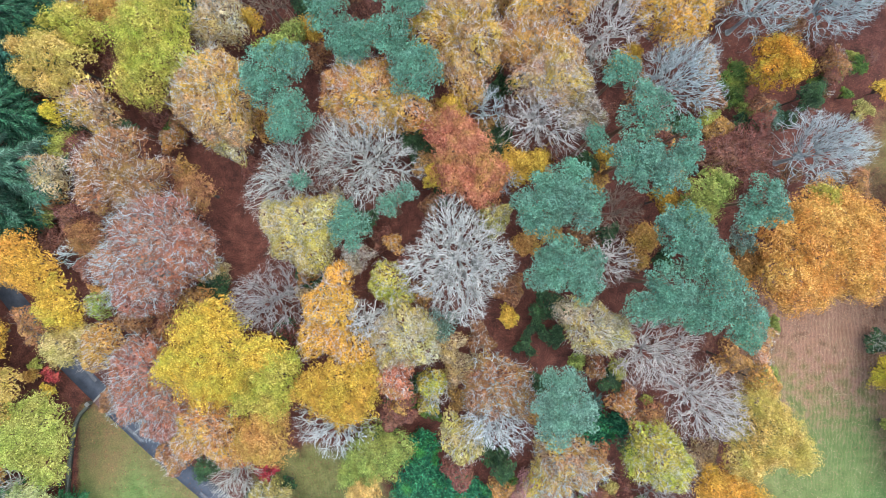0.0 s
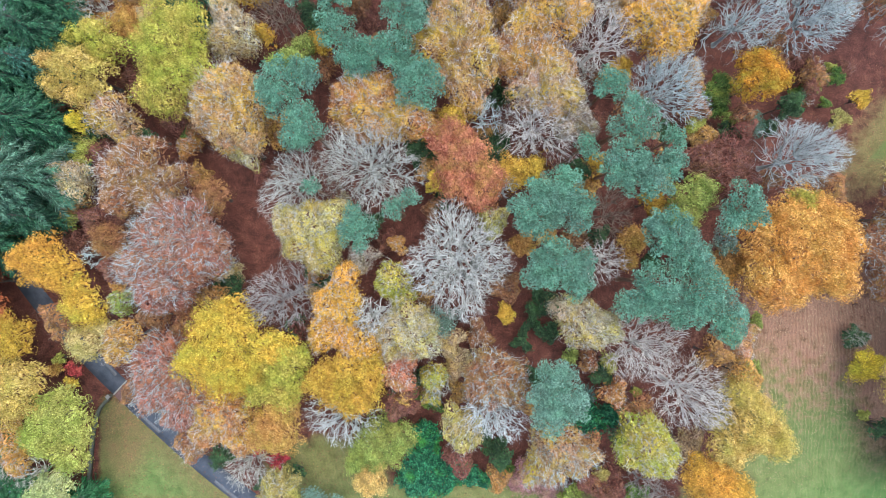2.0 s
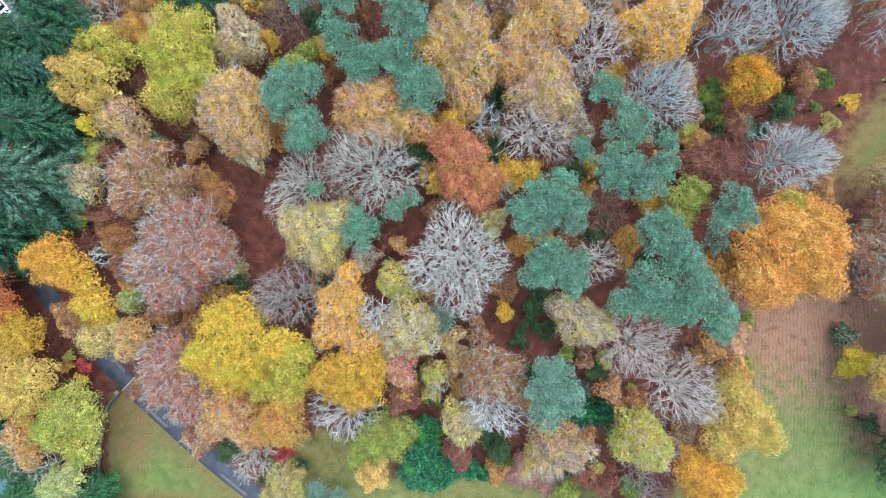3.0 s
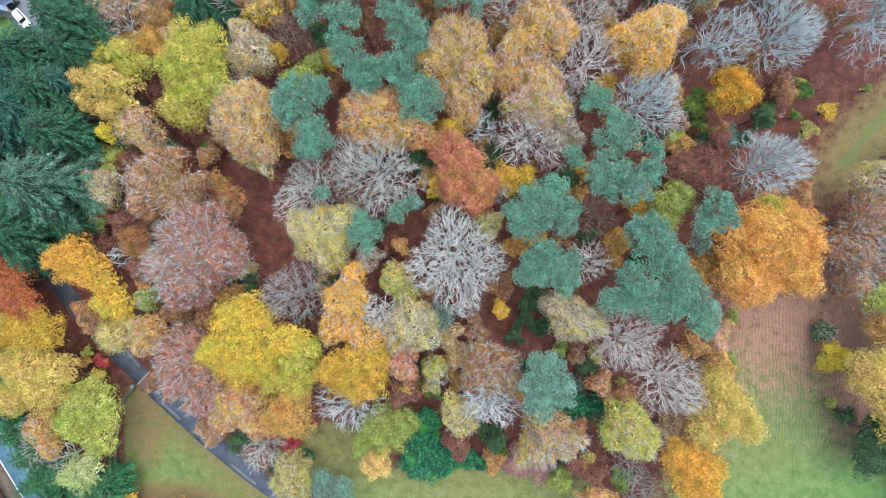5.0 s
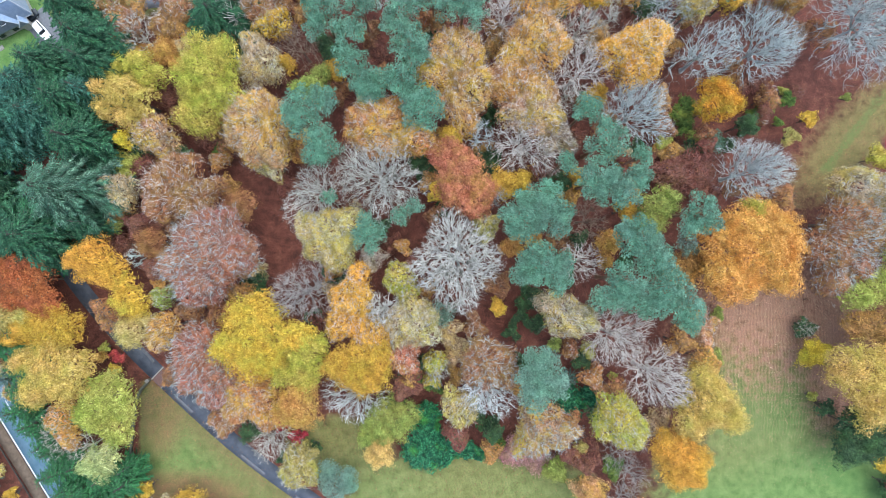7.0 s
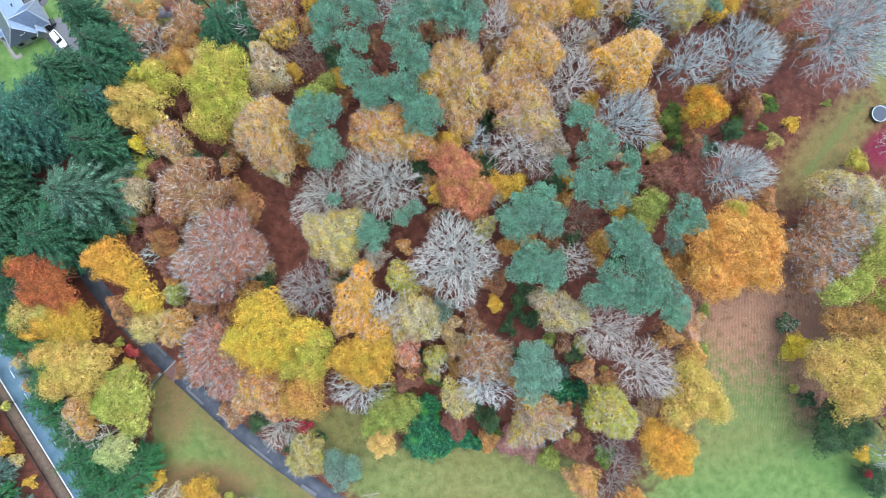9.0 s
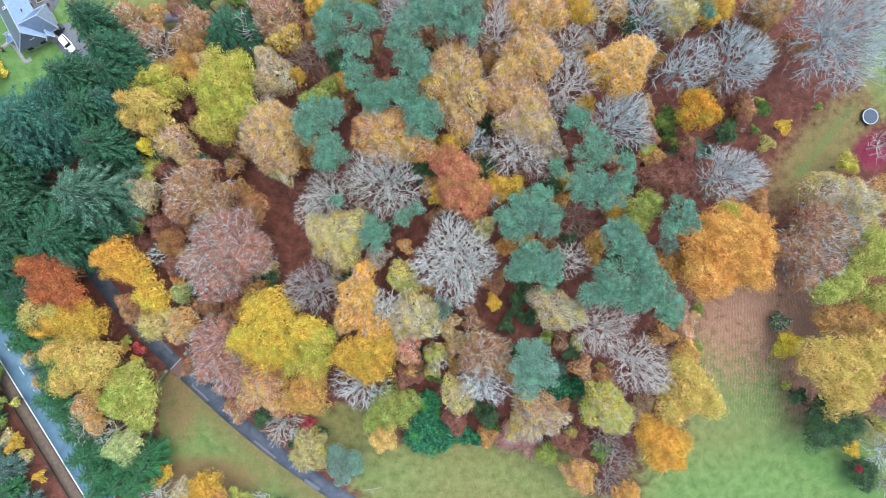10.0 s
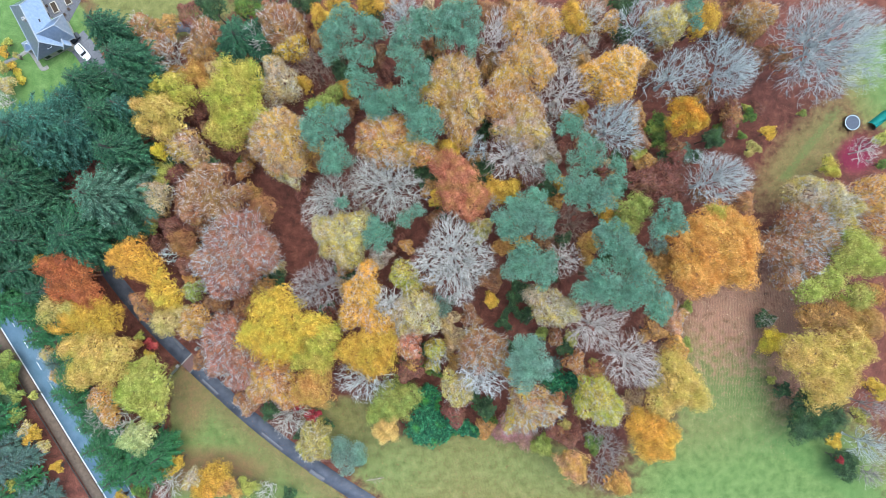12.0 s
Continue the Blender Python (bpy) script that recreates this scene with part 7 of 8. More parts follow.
leafy_tree(27.4, -38.9, 11, "khaki", [(0, 0, 1.2), (0.2, -0.8, 0.8), (-0.6, 0.3, 0.9), (0.6, 0.2, 0.8)], "small broadleaf tree in thick khaki yellow autumn leaf")
leafy_tree(34.5, -44.2, 7, "green", [(0, 0, 2.1), (0.1, -1.6, 1.3), (-1.1, 1.1, 1.4), (1.5, 0.9, 1.2)], "low dense mid-green evergreen shrub among autumn woodland")
leafy_tree(28.7, -47.8, 11, "tangold", [(0, 0, 3.8), (1.9, -2.2, 2.9)], "small broadleaf tree in thick pale gold autumn leaf")
leafy_tree(33.6, -32.4, 19, "ylime", [(0, 0, 5.3), (-1.2, 2.4, 3.4), (1.8, -2.4, 3.9), (-3.1, 0.6, 2.7)], "medium broadleaf tree, thinning yellow-green leaves between grey twigs", twigs="grey", cover=0.5, slim=0.5)
bare_tree(40.3, -23.5, 22, "rosegrey", [(0, 0, 6.6), (-2.4, 2.4, 3.9), (2.6, -2.4, 3.9)], "tall leafless tree with fine rosy grey twigs")
leafy_tree(50.4, -28.6, 20, "honey", [(0, 0, 6.0), (-1.2, 3.6, 3.9), (2.7, -2.4, 3.9), (-3.6, -3.6, 3.9)], "tall broadleaf tree in thick honey gold autumn leaf", bough=1.35)
leafy_tree(45.7, -40.2, 17, "orangegold", [(0, 0, 6.0), (-1.9, 1.2, 4.7), (1.9, -2.5, 4.0)], "medium broadleaf tree in thick orange-gold autumn leaf")
leafy_tree(39.3, -52.3, 12, "orange", [(0, 0, 2.7), (0.5, 1.8, 1.9), (1.4, -0.5, 1.9), (-2.0, 0.1, 1.6)], "medium broadleaf tree in thick burnt orange autumn leaf")
bare_tree(38.4, -46.2, 7, "mauve", [(0, 0, 4.2)], "low leafless shrub with fine mauve-grey twigs")
bare_tree(36.8, -51.4, 7, "mauve", [(0, 0, 4.2)], "low leafless shrub with fine mauve-grey twigs")
leafy_tree(-28.9, -43.7, 12, "khaki", [(0, 0, 4.1), (-1.3, 2.5, 2.6), (1.9, 3.8, 2.0)], "medium broadleaf tree, thinning khaki leaves between grey twigs", twigs="grey", cover=0.5, bald=0.45)
pine_tree(-21.6, -46.7, 10, "bluepine", [(0, 0, 4.2), (-1.9, 2.6, 2.4), (2.5, 0.6, 2.4)], "small Scots pine with rounded pale blue-green needle pads")
bare_tree(-34.6, -37.4, 12, "grey", [(0, 0, 4.8), (2.8, -0.6, 3.3)], "medium leafless tree with fine grey twigs")
leafy_tree(-33.3, -43.1, 4, "dgreen", [(0, 0, 1.2), (0.8, -0.1, 0.8), (-0.9, -0.3, 0.6), (-0.1, 0.9, 0.9)], "low dense dark green evergreen shrub among autumn woodland", bough=1.35)
leafy_tree(-26.5, -40.5, 4, "dgreen", [(0, 0, 1.2), (-0.5, 0.9, 0.7), (0.8, -0.5, 0.6), (-0.8, -0.7, 0.7)], "low dense dark green evergreen shrub among autumn woodland", bough=1.35)
leafy_tree(55.8, -22.4, 5, "olive", [(0, 0, 1.8), (0.3, 1.4, 1.2), (1.0, -0.9, 1.1), (-1.4, -0.1, 1.3)], "low broadleaf shrub in thick olive green autumn leaf")
leafy_tree(-101.0, 43.4, 2, "yellow", [(0, 0, 1.1), (1.1, -1.7, 1.2), (2.1, -3.4, 1.2)], "low broadleaf shrub in thick golden-yellow autumn leaf")
leafy_tree(-102.1, 45.9, 4, "gold", [(0, 0, 1.3), (0.6, -0.5, 1.0), (-0.9, -0.2, 0.6), (0.3, 0.9, 0.9)], "low broadleaf shrub in thick deep golden autumn leaf")
leafy_tree(-101.5, 48.4, 3, "lime", [(0, 0, 1.0), (0.7, 0.0, 0.8), (-0.5, -0.4, 0.7), (0.0, 0.6, 0.7)], "low broadleaf shrub in thick lime-yellow autumn leaf", bough=1.35)
fir_tree(-80.6, -23.6, 15, "spruce", 3.4, "medium bright green spruce with drooping feathered branches")
fir_tree(-82.5, -26.6, 15, "spruce", 3.4, "medium bright green spruce with drooping feathered branches")
fir_tree(-81.2, -34.1, 14, "spruce", 3.4, "medium bright green spruce with drooping feathered branches")
fir_tree(-79.1, -38.6, 13, "spruce", 3.2, "medium bright green spruce with drooping feathered branches")
fir_tree(-76.1, -43.5, 13, "spruce", 3.4, "medium bright green spruce with drooping feathered branches")
fir_tree(-73.0, -47.8, 13, "spruce", 3.4, "medium bright green spruce with drooping feathered branches")
fir_tree(-85.9, -14.0, 15, "spruce", 3.7, "medium bright green spruce with drooping feathered branches")
fir_tree(-90.0, -15.1, 16, "spruce", 3.9, "medium bright green spruce with drooping feathered branches")
fir_tree(-76.7, -35.2, 12, "spruce", 2.6, "medium bright green spruce with drooping feathered branches")
fir_tree(-65.9, -50.2, 13, "spruce", 4.0, "medium bright green spruce with drooping feathered branches")
fir_tree(-103.9, -46.3, 10, "spruce", 4.5, "small bright green spruce with drooping feathered branches")
fir_tree(-104.7, -25.3, 9, "spruce", 4.0, "small bright green spruce with drooping feathered branches")
fir_tree(-103.3, -35.1, 10, "spruce", 4.3, "small bright green spruce with drooping feathered branches")
fir_tree(-99.5, -44.4, 10, "bluespruce", 4.0, "small blue-grey spruce with drooping feathered branches")
fir_tree(-95.2, -47.5, 9, "bluespruce", 3.5, "small blue-grey spruce with drooping feathered branches")
fir_tree(-99.5, -37.2, 9, "spruce", 3.5, "small bright green spruce with drooping feathered branches")
fir_tree(-100.2, -56.1, 9, "spruce", 4.3, "small bright green spruce with drooping feathered branches")
fir_tree(-95.8, -56.5, 8, "bluespruce", 3.5, "small blue-grey spruce with drooping feathered branches")
fir_tree(-89.5, -56.9, 7, "bluespruce", 2.4, "low blue-grey spruce with drooping feathered branches")
leafy_tree(-103.3, -25.8, 4, "goldbrown", [(0, 0, 1.5), (-0.7, 1.1, 1.2), (1.1, 0.1, 0.9), (-0.4, -0.9, 1.1)], "low broadleaf shrub, thinning orange-brown leaves between grey twigs", twigs="grey", cover=0.5, slim=0.5)
leafy_tree(-101.5, -32.1, 5, "lime", [(0, 0, 1.7), (-1.1, -1.2, 1.1), (-0.8, 1.1, 1.2), (1.3, -0.7, 1.0)], "low broadleaf shrub in thick lime-yellow autumn leaf", bough=1.35)
leafy_tree(-92.9, -45.4, 4, "tan", [(0, 0, 1.4), (-1.0, 0.1, 0.8), (1.0, 0.1, 0.9), (0.4, -1.0, 0.7)], "low broadleaf shrub, thinning tan leaves between grey twigs", twigs="grey", cover=0.5, slim=0.5)
fir_tree(-90.1, 26.3, 21, "bluefir", 7.8, "tall bluish green fir with drooping feathered branches")
fir_tree(-94.2, 21.0, 20, "fir", 7.6, "tall dark green fir with drooping feathered branches")
fir_tree(-91.3, 14.6, 20, "fir", 7.4, "tall dark green fir with drooping feathered branches")
fir_tree(-94.8, 8.5, 20, "fir", 7.4, "tall dark green fir with drooping feathered branches")
fir_tree(-88.6, 8.4, 19, "fir", 6.4, "medium dark green fir with drooping feathered branches")
fir_tree(-94.4, 1.6, 19, "fir", 6.9, "medium dark green fir with drooping feathered branches")
fir_tree(-96.8, -5.4, 18, "fir", 6.4, "medium dark green fir with drooping feathered branches")
fir_tree(-97.1, -11.5, 16, "spruce", 5.7, "medium bright green spruce with drooping feathered branches")
fir_tree(-85.6, 22.4, 20, "bluefir", 6.6, "tall bluish green fir with drooping feathered branches")
fir_tree(-77.5, 26.3, 21, "bluefir", 6.3, "tall bluish green fir with drooping feathered branches")
leafy_tree(5.8, -14.8, 10, "russet", [(0, 0, 2.1), (-0.6, -1.5, 1.1), (-0.2, 1.6, 1.4), (1.5, -0.9, 1.3)], "small broadleaf tree, thinning russet pink leaves between grey twigs", twigs="rosegrey", cover=0.5, slim=0.5)
leafy_tree(15.8, -13.2, 5, "dgreen", [(0, 0, 1.4), (1.0, -0.5, 1.0), (-1.0, -0.6, 0.9), (0.3, 1.0, 1.0)], "low dense dark green evergreen shrub among autumn woodland", bough=1.35)
leafy_tree(22.9, -19.0, 6, "olive", [(0, 0, 1.4), (0.2, 1.0, 0.9), (0.5, -0.5, 0.9), (-1.1, -0.3, 0.8)], "low broadleaf shrub in thick olive green autumn leaf")
leafy_tree(25.8, -20.3, 9, "rust", [(0, 0, 1.9), (-0.9, -0.4, 0.9), (-0.2, 1.3, 1.5), (0.9, -0.4, 1.0)], "small broadleaf tree, thinning rust-brown leaves between grey twigs", twigs="rosegrey", cover=0.5, slim=0.5)
leafy_tree(29.8, -25.0, 12, "brown", [(0, 0, 2.1), (0.5, 1.5, 1.4), (0.4, -1.4, 1.6), (-1.3, 0.2, 1.7)], "medium broadleaf tree, thinning brown leaves between grey twigs", twigs="rosegrey", cover=0.5, slim=0.5)
leafy_tree(34.8, -25.7, 5, "lime", [(0, 0, 1.0), (-0.1, -0.5, 0.6), (-0.1, 0.4, 0.6), (0.7, -0.1, 0.7)], "low broadleaf shrub in thick lime-yellow autumn leaf", bough=1.35)
bare_tree(35.4, -41.6, 9, "mauve", [(0, 0, 4.1)], "small leafless tree with fine mauve-grey twigs")
leafy_tree(-45.3, 18.4, 9, "brown", [(0, 0, 1.9), (-1.2, 0.3, 1.3), (1.1, 1.1, 1.3), (-0.8, -1.4, 1.0)], "small broadleaf tree, thinning brown leaves between grey twigs", twigs="rosegrey", cover=0.5, slim=0.5)
leafy_tree(-46.0, 20.6, 6, "green", [(0, 0, 1.5), (-1.0, -0.9, 1.1), (-0.0, 1.1, 1.1), (1.1, -0.9, 1.1)], "low dense mid-green evergreen shrub among autumn woodland")
leafy_tree(-1.8, -27.5, 6, "green", [(0, 0, 1.5), (0.4, 1.1, 0.8), (1.0, -0.8, 0.9), (-1.1, -0.6, 0.8)], "low dense mid-green evergreen shrub among autumn woodland")
leafy_tree(-5.1, -25.5, 6, "green", [(0, 0, 1.5), (0.2, -1.1, 0.8), (-1.1, 0.2, 0.9), (0.9, 0.9, 1.2)], "low dense mid-green evergreen shrub among autumn woodland")
leafy_tree(-8.1, 1.1, 12, "orange", [(0, 0, 1.5), (-0.9, 0.2, 1.0), (0.4, 0.7, 0.8), (0.6, -1.0, 1.0)], "medium broadleaf tree, thinning burnt orange leaves between grey twigs", twigs="rosegrey", cover=0.5, slim=0.5)
leafy_tree(40.3, 7.5, 10, "goldbrown", [(0, 0, 1.7), (0.3, 0.9, 0.9), (1.1, -0.7, 1.3), (-1.0, -0.5, 1.1)], "small broadleaf tree, thinning orange-brown leaves between grey twigs", twigs="grey", cover=0.5, slim=0.5)
leafy_tree(40.9, 14.8, 7, "dgreen", [(0, 0, 1.7), (1.2, 0.5, 1.3), (-0.7, -1.0, 1.1), (-0.9, 1.2, 1.2)], "low dense dark green evergreen shrub among autumn woodland", bough=1.35)
leafy_tree(-100.8, -25.6, 5, "olive", [(0, 0, 2.2), (-1.1, -1.1, 1.6), (-0.0, 1.6, 1.3), (1.6, -0.7, 1.2)], "low broadleaf shrub in thick olive green autumn leaf")
leafy_tree(-98.4, -37.8, 6, "olive", [(0, 0, 1.9), (1.4, 0.2, 1.3), (-0.4, -1.0, 1.5), (-1.0, 1.0, 1.3)], "low broadleaf shrub in thick olive green autumn leaf")
leafy_tree(-96.3, -41.3, 5, "tan", [(0, 0, 1.7), (-1.1, -1.0, 1.1), (0.0, 1.2, 1.0), (1.0, -0.8, 0.9)], "low broadleaf shrub, thinning tan leaves between grey twigs", twigs="grey", cover=0.5, slim=0.5)
leafy_tree(-99.6, -54.3, 5, "lime", [(0, 0, 1.5), (0.5, -0.6, 1.2), (-1.1, -0.5, 1.0), (0.1, 1.1, 0.9)], "low broadleaf shrub in thick lime-yellow autumn leaf", bough=1.35)
leafy_tree(-101.5, -50.4, 5, "goldbrown", [(0, 0, 1.7), (-0.1, 1.1, 0.9), (1.0, -0.8, 1.0), (-1.3, -0.0, 1.1)], "low broadleaf shrub, thinning orange-brown leaves between grey twigs", twigs="grey", cover=0.5, slim=0.5)
leafy_tree(-94.4, -33.5, 5, "lime", [(0, 0, 1.0), (0.4, -0.5, 0.5), (-0.7, -0.1, 0.5), (0.1, 0.7, 0.6)], "low broadleaf shrub in thick lime-yellow autumn leaf", bough=1.35)
leafy_tree(-69.3, -55.4, 6, "green", [(0, 0, 1.9), (0.4, 1.2, 1.4), (0.6, -1.4, 1.1), (-1.4, 0.3, 1.3)], "low dense mid-green evergreen shrub among autumn woodland")
leafy_tree(-73.9, -56.7, 6, "gold", [(0, 0, 1.5), (-1.0, -0.9, 0.9), (-0.4, 1.1, 0.8), (1.0, -0.3, 1.1)], "low broadleaf shrub in thick deep golden autumn leaf")
leafy_tree(-62.9, -50.9, 6, "yellow", [(0, 0, 1.3), (-0.4, -0.9, 1.0), (-0.8, 0.5, 0.7), (0.9, 0.2, 0.8)], "low broadleaf shrub in thick golden-yellow autumn leaf")
leafy_tree(-101.6, 42.3, 5, "khaki", [(0, 0, 1.4), (-0.5, -0.8, 1.0), (-0.4, 0.7, 0.8), (1.0, -0.2, 0.7)], "low broadleaf shrub in thick khaki yellow autumn leaf")
leafy_tree(-101.3, 38.4, 5, "tan", [(0, 0, 1.9), (1.4, 0.6, 1.3), (0.6, -1.4, 1.2), (-1.4, -0.0, 1.3)], "low broadleaf shrub, thinning tan leaves between grey twigs", twigs="grey", cover=0.5, slim=0.5)
bare_tree(-101.1, 34.5, 5, "grey", [(0, 0, 2.7)], "low leafless shrub with fine grey twigs")
leafy_tree(-98.7, 44.9, 4, "khaki", [(0, 0, 0.6), (-0.4, -0.2, 0.3), (-0.1, 0.5, 0.3), (0.3, -0.1, 0.4)], "low broadleaf shrub in thick khaki yellow autumn leaf")
leafy_tree(67.9, 33.4, 4, "rust", [(0, 0, 1.6), (-0.8, -1.0, 1.0), (0.2, 1.2, 0.9), (1.2, -0.6, 1.2)], "low broadleaf shrub, thinning rust-brown leaves between grey twigs", twigs="rosegrey", cover=0.5, slim=0.5)
leafy_tree(66.3, 27.9, 4, "russet", [(0, 0, 1.4), (-1.0, -0.2, 0.8), (0.6, 0.8, 0.7), (0.4, -0.9, 0.8)], "low broadleaf shrub, thinning russet pink leaves between grey twigs", twigs="rosegrey", cover=0.5, slim=0.5)
leafy_tree(69.5, 26.6, 4, "green", [(0, 0, 1.0), (-0.5, 0.7, 0.6), (0.7, -0.0, 0.7), (-0.3, -0.4, 0.5)], "low dense mid-green evergreen shrub among autumn woodland")
leafy_tree(67.9, 30.1, 4, "olive", [(0, 0, 1.0), (0.5, 0.7, 0.7), (0.4, -0.7, 0.7), (-0.7, 0.2, 0.7)], "low broadleaf shrub in thick olive green autumn leaf")
leafy_tree(73.8, 32.8, 4, "wine", [(0, 0, 1.3), (0.9, 0.5, 0.8), (-0.4, -0.8, 0.7), (-0.5, 1.0, 0.9)], "low broadleaf shrub, thinning wine-brown leaves between grey twigs", twigs="wine", cover=0.5, slim=0.5)
leafy_tree(70.5, 33.2, 4, "lime", [(0, 0, 0.9), (0.6, 0.2, 0.7), (0.0, -0.6, 0.6), (-0.6, 0.6, 0.6)], "low broadleaf shrub in thick lime-yellow autumn leaf", bough=1.35)
leafy_tree(59.0, 34.6, 5, "russet", [(0, 0, 1.3), (0.5, -0.6, 1.0), (-1.0, -0.4, 0.6), (0.5, 1.0, 0.7)], "low broadleaf shrub, thinning russet pink leaves between grey twigs", twigs="rosegrey", cover=0.5, slim=0.5)
leafy_tree(54.8, 20.1, 6, "wine", [(0, 0, 1.5), (1.1, -0.7, 1.0), (-0.8, -0.7, 1.1), (0.3, 1.1, 0.9)], "low broadleaf shrub, thinning wine-brown leaves between grey twigs", twigs="wine", cover=0.5, slim=0.5)
leafy_tree(83.8, 32.1, 4, "olive", [(0, 0, 0.7), (0.4, -0.4, 0.5), (-0.5, -0.1, 0.5), (0.1, 0.5, 0.5)], "low broadleaf shrub in thick olive green autumn leaf")
TONES = {"rust": "rust-brown", "goldbrown": "orange-brown", "orange": "burnt orange", "russet": "dull russet", "tanbrown": "tan-brown", "olive": "olive green", "wine": "wine-brown", "green": "mid-green", "dgreen": "dark green"}


def undergrowth(x, y, height, colour, r):
    """A low tree of the understorey: a few uneven lobes, its twigs showing unless it is evergreen."""
    pick = np.random.default_rng(int(abs(x * 131 + y * 17)) + 7)
    turn = pick.uniform(0, 6.28)
    lobes = [(0, 0, r)]
    for k in range(3):
        t, d = turn + k * 2.1 + pick.normal() * 0.3, r * pick.uniform(0.6, 0.9)
        lobes.append((round(d * math.cos(t), 2), round(d * math.sin(t), 2), r * pick.uniform(0.5, 0.8)))
    size = "low undergrowth shrub" if height < 7.5 else "small undergrowth tree"
    if "green" in TONES[colour]:
        return leafy_tree(x, y, height, colour, lobes, size + " with loose " + TONES[colour] + " leaves", cover=0.5, bough=0.5, leaf=0.22)
    return leafy_tree(x, y, height, colour, lobes, size + ", thin " + TONES[colour] + " leaves between brown twigs", twigs="wine" if colour == "wine" else "brown", cover=0.34, leaf=0.24, slim=0.5, tips=1.6)


undergrowth(-13.4, 40.2, 7, "wine", 2.8)
undergrowth(-38.9, -3.7, 9, "tanbrown", 2.6)
undergrowth(-48.3, 22.9, 7, "wine", 2.3)
undergrowth(-69.2, 24.6, 8, "tanbrown", 1.6)
undergrowth(24.3, -40.3, 12, "wine", 1.6)
undergrowth(-63.1, 51.2, 8, "goldbrown", 2.8)
undergrowth(-65.8, 1.5, 8, "wine", 2.8)
undergrowth(74.8, 43.2, 12, "rust", 2.8)
undergrowth(51.5, 0.6, 7, "wine", 2.0)
undergrowth(24.9, -33.2, 14, "rust", 1.6)
undergrowth(69.5, 49.2, 9, "russet", 2.6)
undergrowth(26.6, 51.9, 12, "goldbrown", 1.6)
undergrowth(-54.9, -6.5, 9, "wine", 1.7)
undergrowth(55.1, 12.0, 7, "wine", 1.6)
undergrowth(-53.0, 44.0, 14, "goldbrown", 2.6)
undergrowth(18.9, 15.8, 11, "wine", 1.6)
undergrowth(65.0, 49.9, 8, "wine", 1.6)
undergrowth(-57.4, 53.6, 9, "wine", 2.8)
undergrowth(-39.8, -8.3, 14, "goldbrown", 2.3)
undergrowth(3.5, 57.6, 8, "goldbrown", 2.8)
undergrowth(37.3, 18.1, 9, "orange", 1.6)
undergrowth(29.7, -31.9, 14, "dgreen", 1.6)
undergrowth(-7.2, 37.8, 7, "dgreen", 1.6)
undergrowth(52.1, 20.7, 12, "wine", 1.9)
undergrowth(17.9, 16.0, 8, "goldbrown", 1.9)
undergrowth(-55.0, 31.7, 9, "wine", 2.2)
undergrowth(-3.3, 16.8, 11, "dgreen", 2.8)
undergrowth(-50.8, 53.1, 14, "dgreen", 2.8)
undergrowth(-44.6, -12.5, 12, "rust", 2.5)
undergrowth(46.8, 42.1, 7, "goldbrown", 2.2)
undergrowth(-22.1, -3.8, 12, "goldbrown", 1.7)
undergrowth(8.6, 27.7, 7, "dgreen", 2.8)
undergrowth(7.3, 28.9, 12, "dgreen", 1.9)
undergrowth(24.2, -4.5, 12, "dgreen", 1.7)
undergrowth(-5.1, 19.5, 9, "goldbrown", 1.7)
undergrowth(46.2, 20.2, 8, "goldbrown", 2.6)
undergrowth(23.1, 13.3, 14, "dgreen", 1.9)
undergrowth(-6.8, -3.1, 14, "wine", 1.6)
undergrowth(-22.3, 39.6, 12, "dgreen", 2.8)
undergrowth(15.4, -21.3, 14, "dgreen", 1.6)
undergrowth(-31.6, 51.4, 7, "rust", 2.2)
undergrowth(-6.5, -24.4, 14, "wine", 1.6)
undergrowth(-39.0, 55.5, 11, "rust", 1.6)
undergrowth(-2.1, 7.1, 12, "russet", 1.6)
undergrowth(-31.7, 56.1, 11, "dgreen", 2.8)
undergrowth(48.3, 39.7, 8, "wine", 1.6)
undergrowth(-3.8, 46.2, 12, "rust", 1.6)
undergrowth(41.6, 19.6, 7, "wine", 2.0)
undergrowth(40.2, 48.3, 11, "dgreen", 2.6)
undergrowth(-15.0, 36.9, 9, "wine", 1.6)
undergrowth(27.2, 23.2, 9, "wine", 1.7)
undergrowth(65.1, 54.6, 8, "russet", 2.3)
undergrowth(-60.3, 20.1, 12, "dgreen", 1.7)
undergrowth(7.0, -32.8, 9, "dgreen", 1.6)
undergrowth(-30.0, 21.9, 8, "orange", 2.8)
undergrowth(25.2, 10.9, 8, "orange", 2.3)
undergrowth(24.2, -7.7, 8, "wine", 1.7)
undergrowth(-56.9, 18.1, 9, "goldbrown", 1.6)
undergrowth(-6.9, -25.2, 14, "orange", 1.6)
undergrowth(50.0, 47.3, 8, "goldbrown", 1.6)
undergrowth(57.0, 21.5, 9, "dgreen", 1.6)
undergrowth(42.5, -34.5, 11, "tanbrown", 2.8)
undergrowth(27.1, 2.4, 11, "dgreen", 1.6)
undergrowth(39.4, 20.9, 7, "dgreen", 1.7)
undergrowth(-53.6, -24.4, 14, "russet", 1.9)
undergrowth(-38.0, -6.6, 8, "dgreen", 2.6)
undergrowth(-40.3, -24.0, 12, "russet", 1.6)
undergrowth(58.6, 12.4, 8, "russet", 1.6)
undergrowth(-43.3, 21.6, 7, "orange", 1.6)
undergrowth(7.0, 20.3, 8, "goldbrown", 1.9)
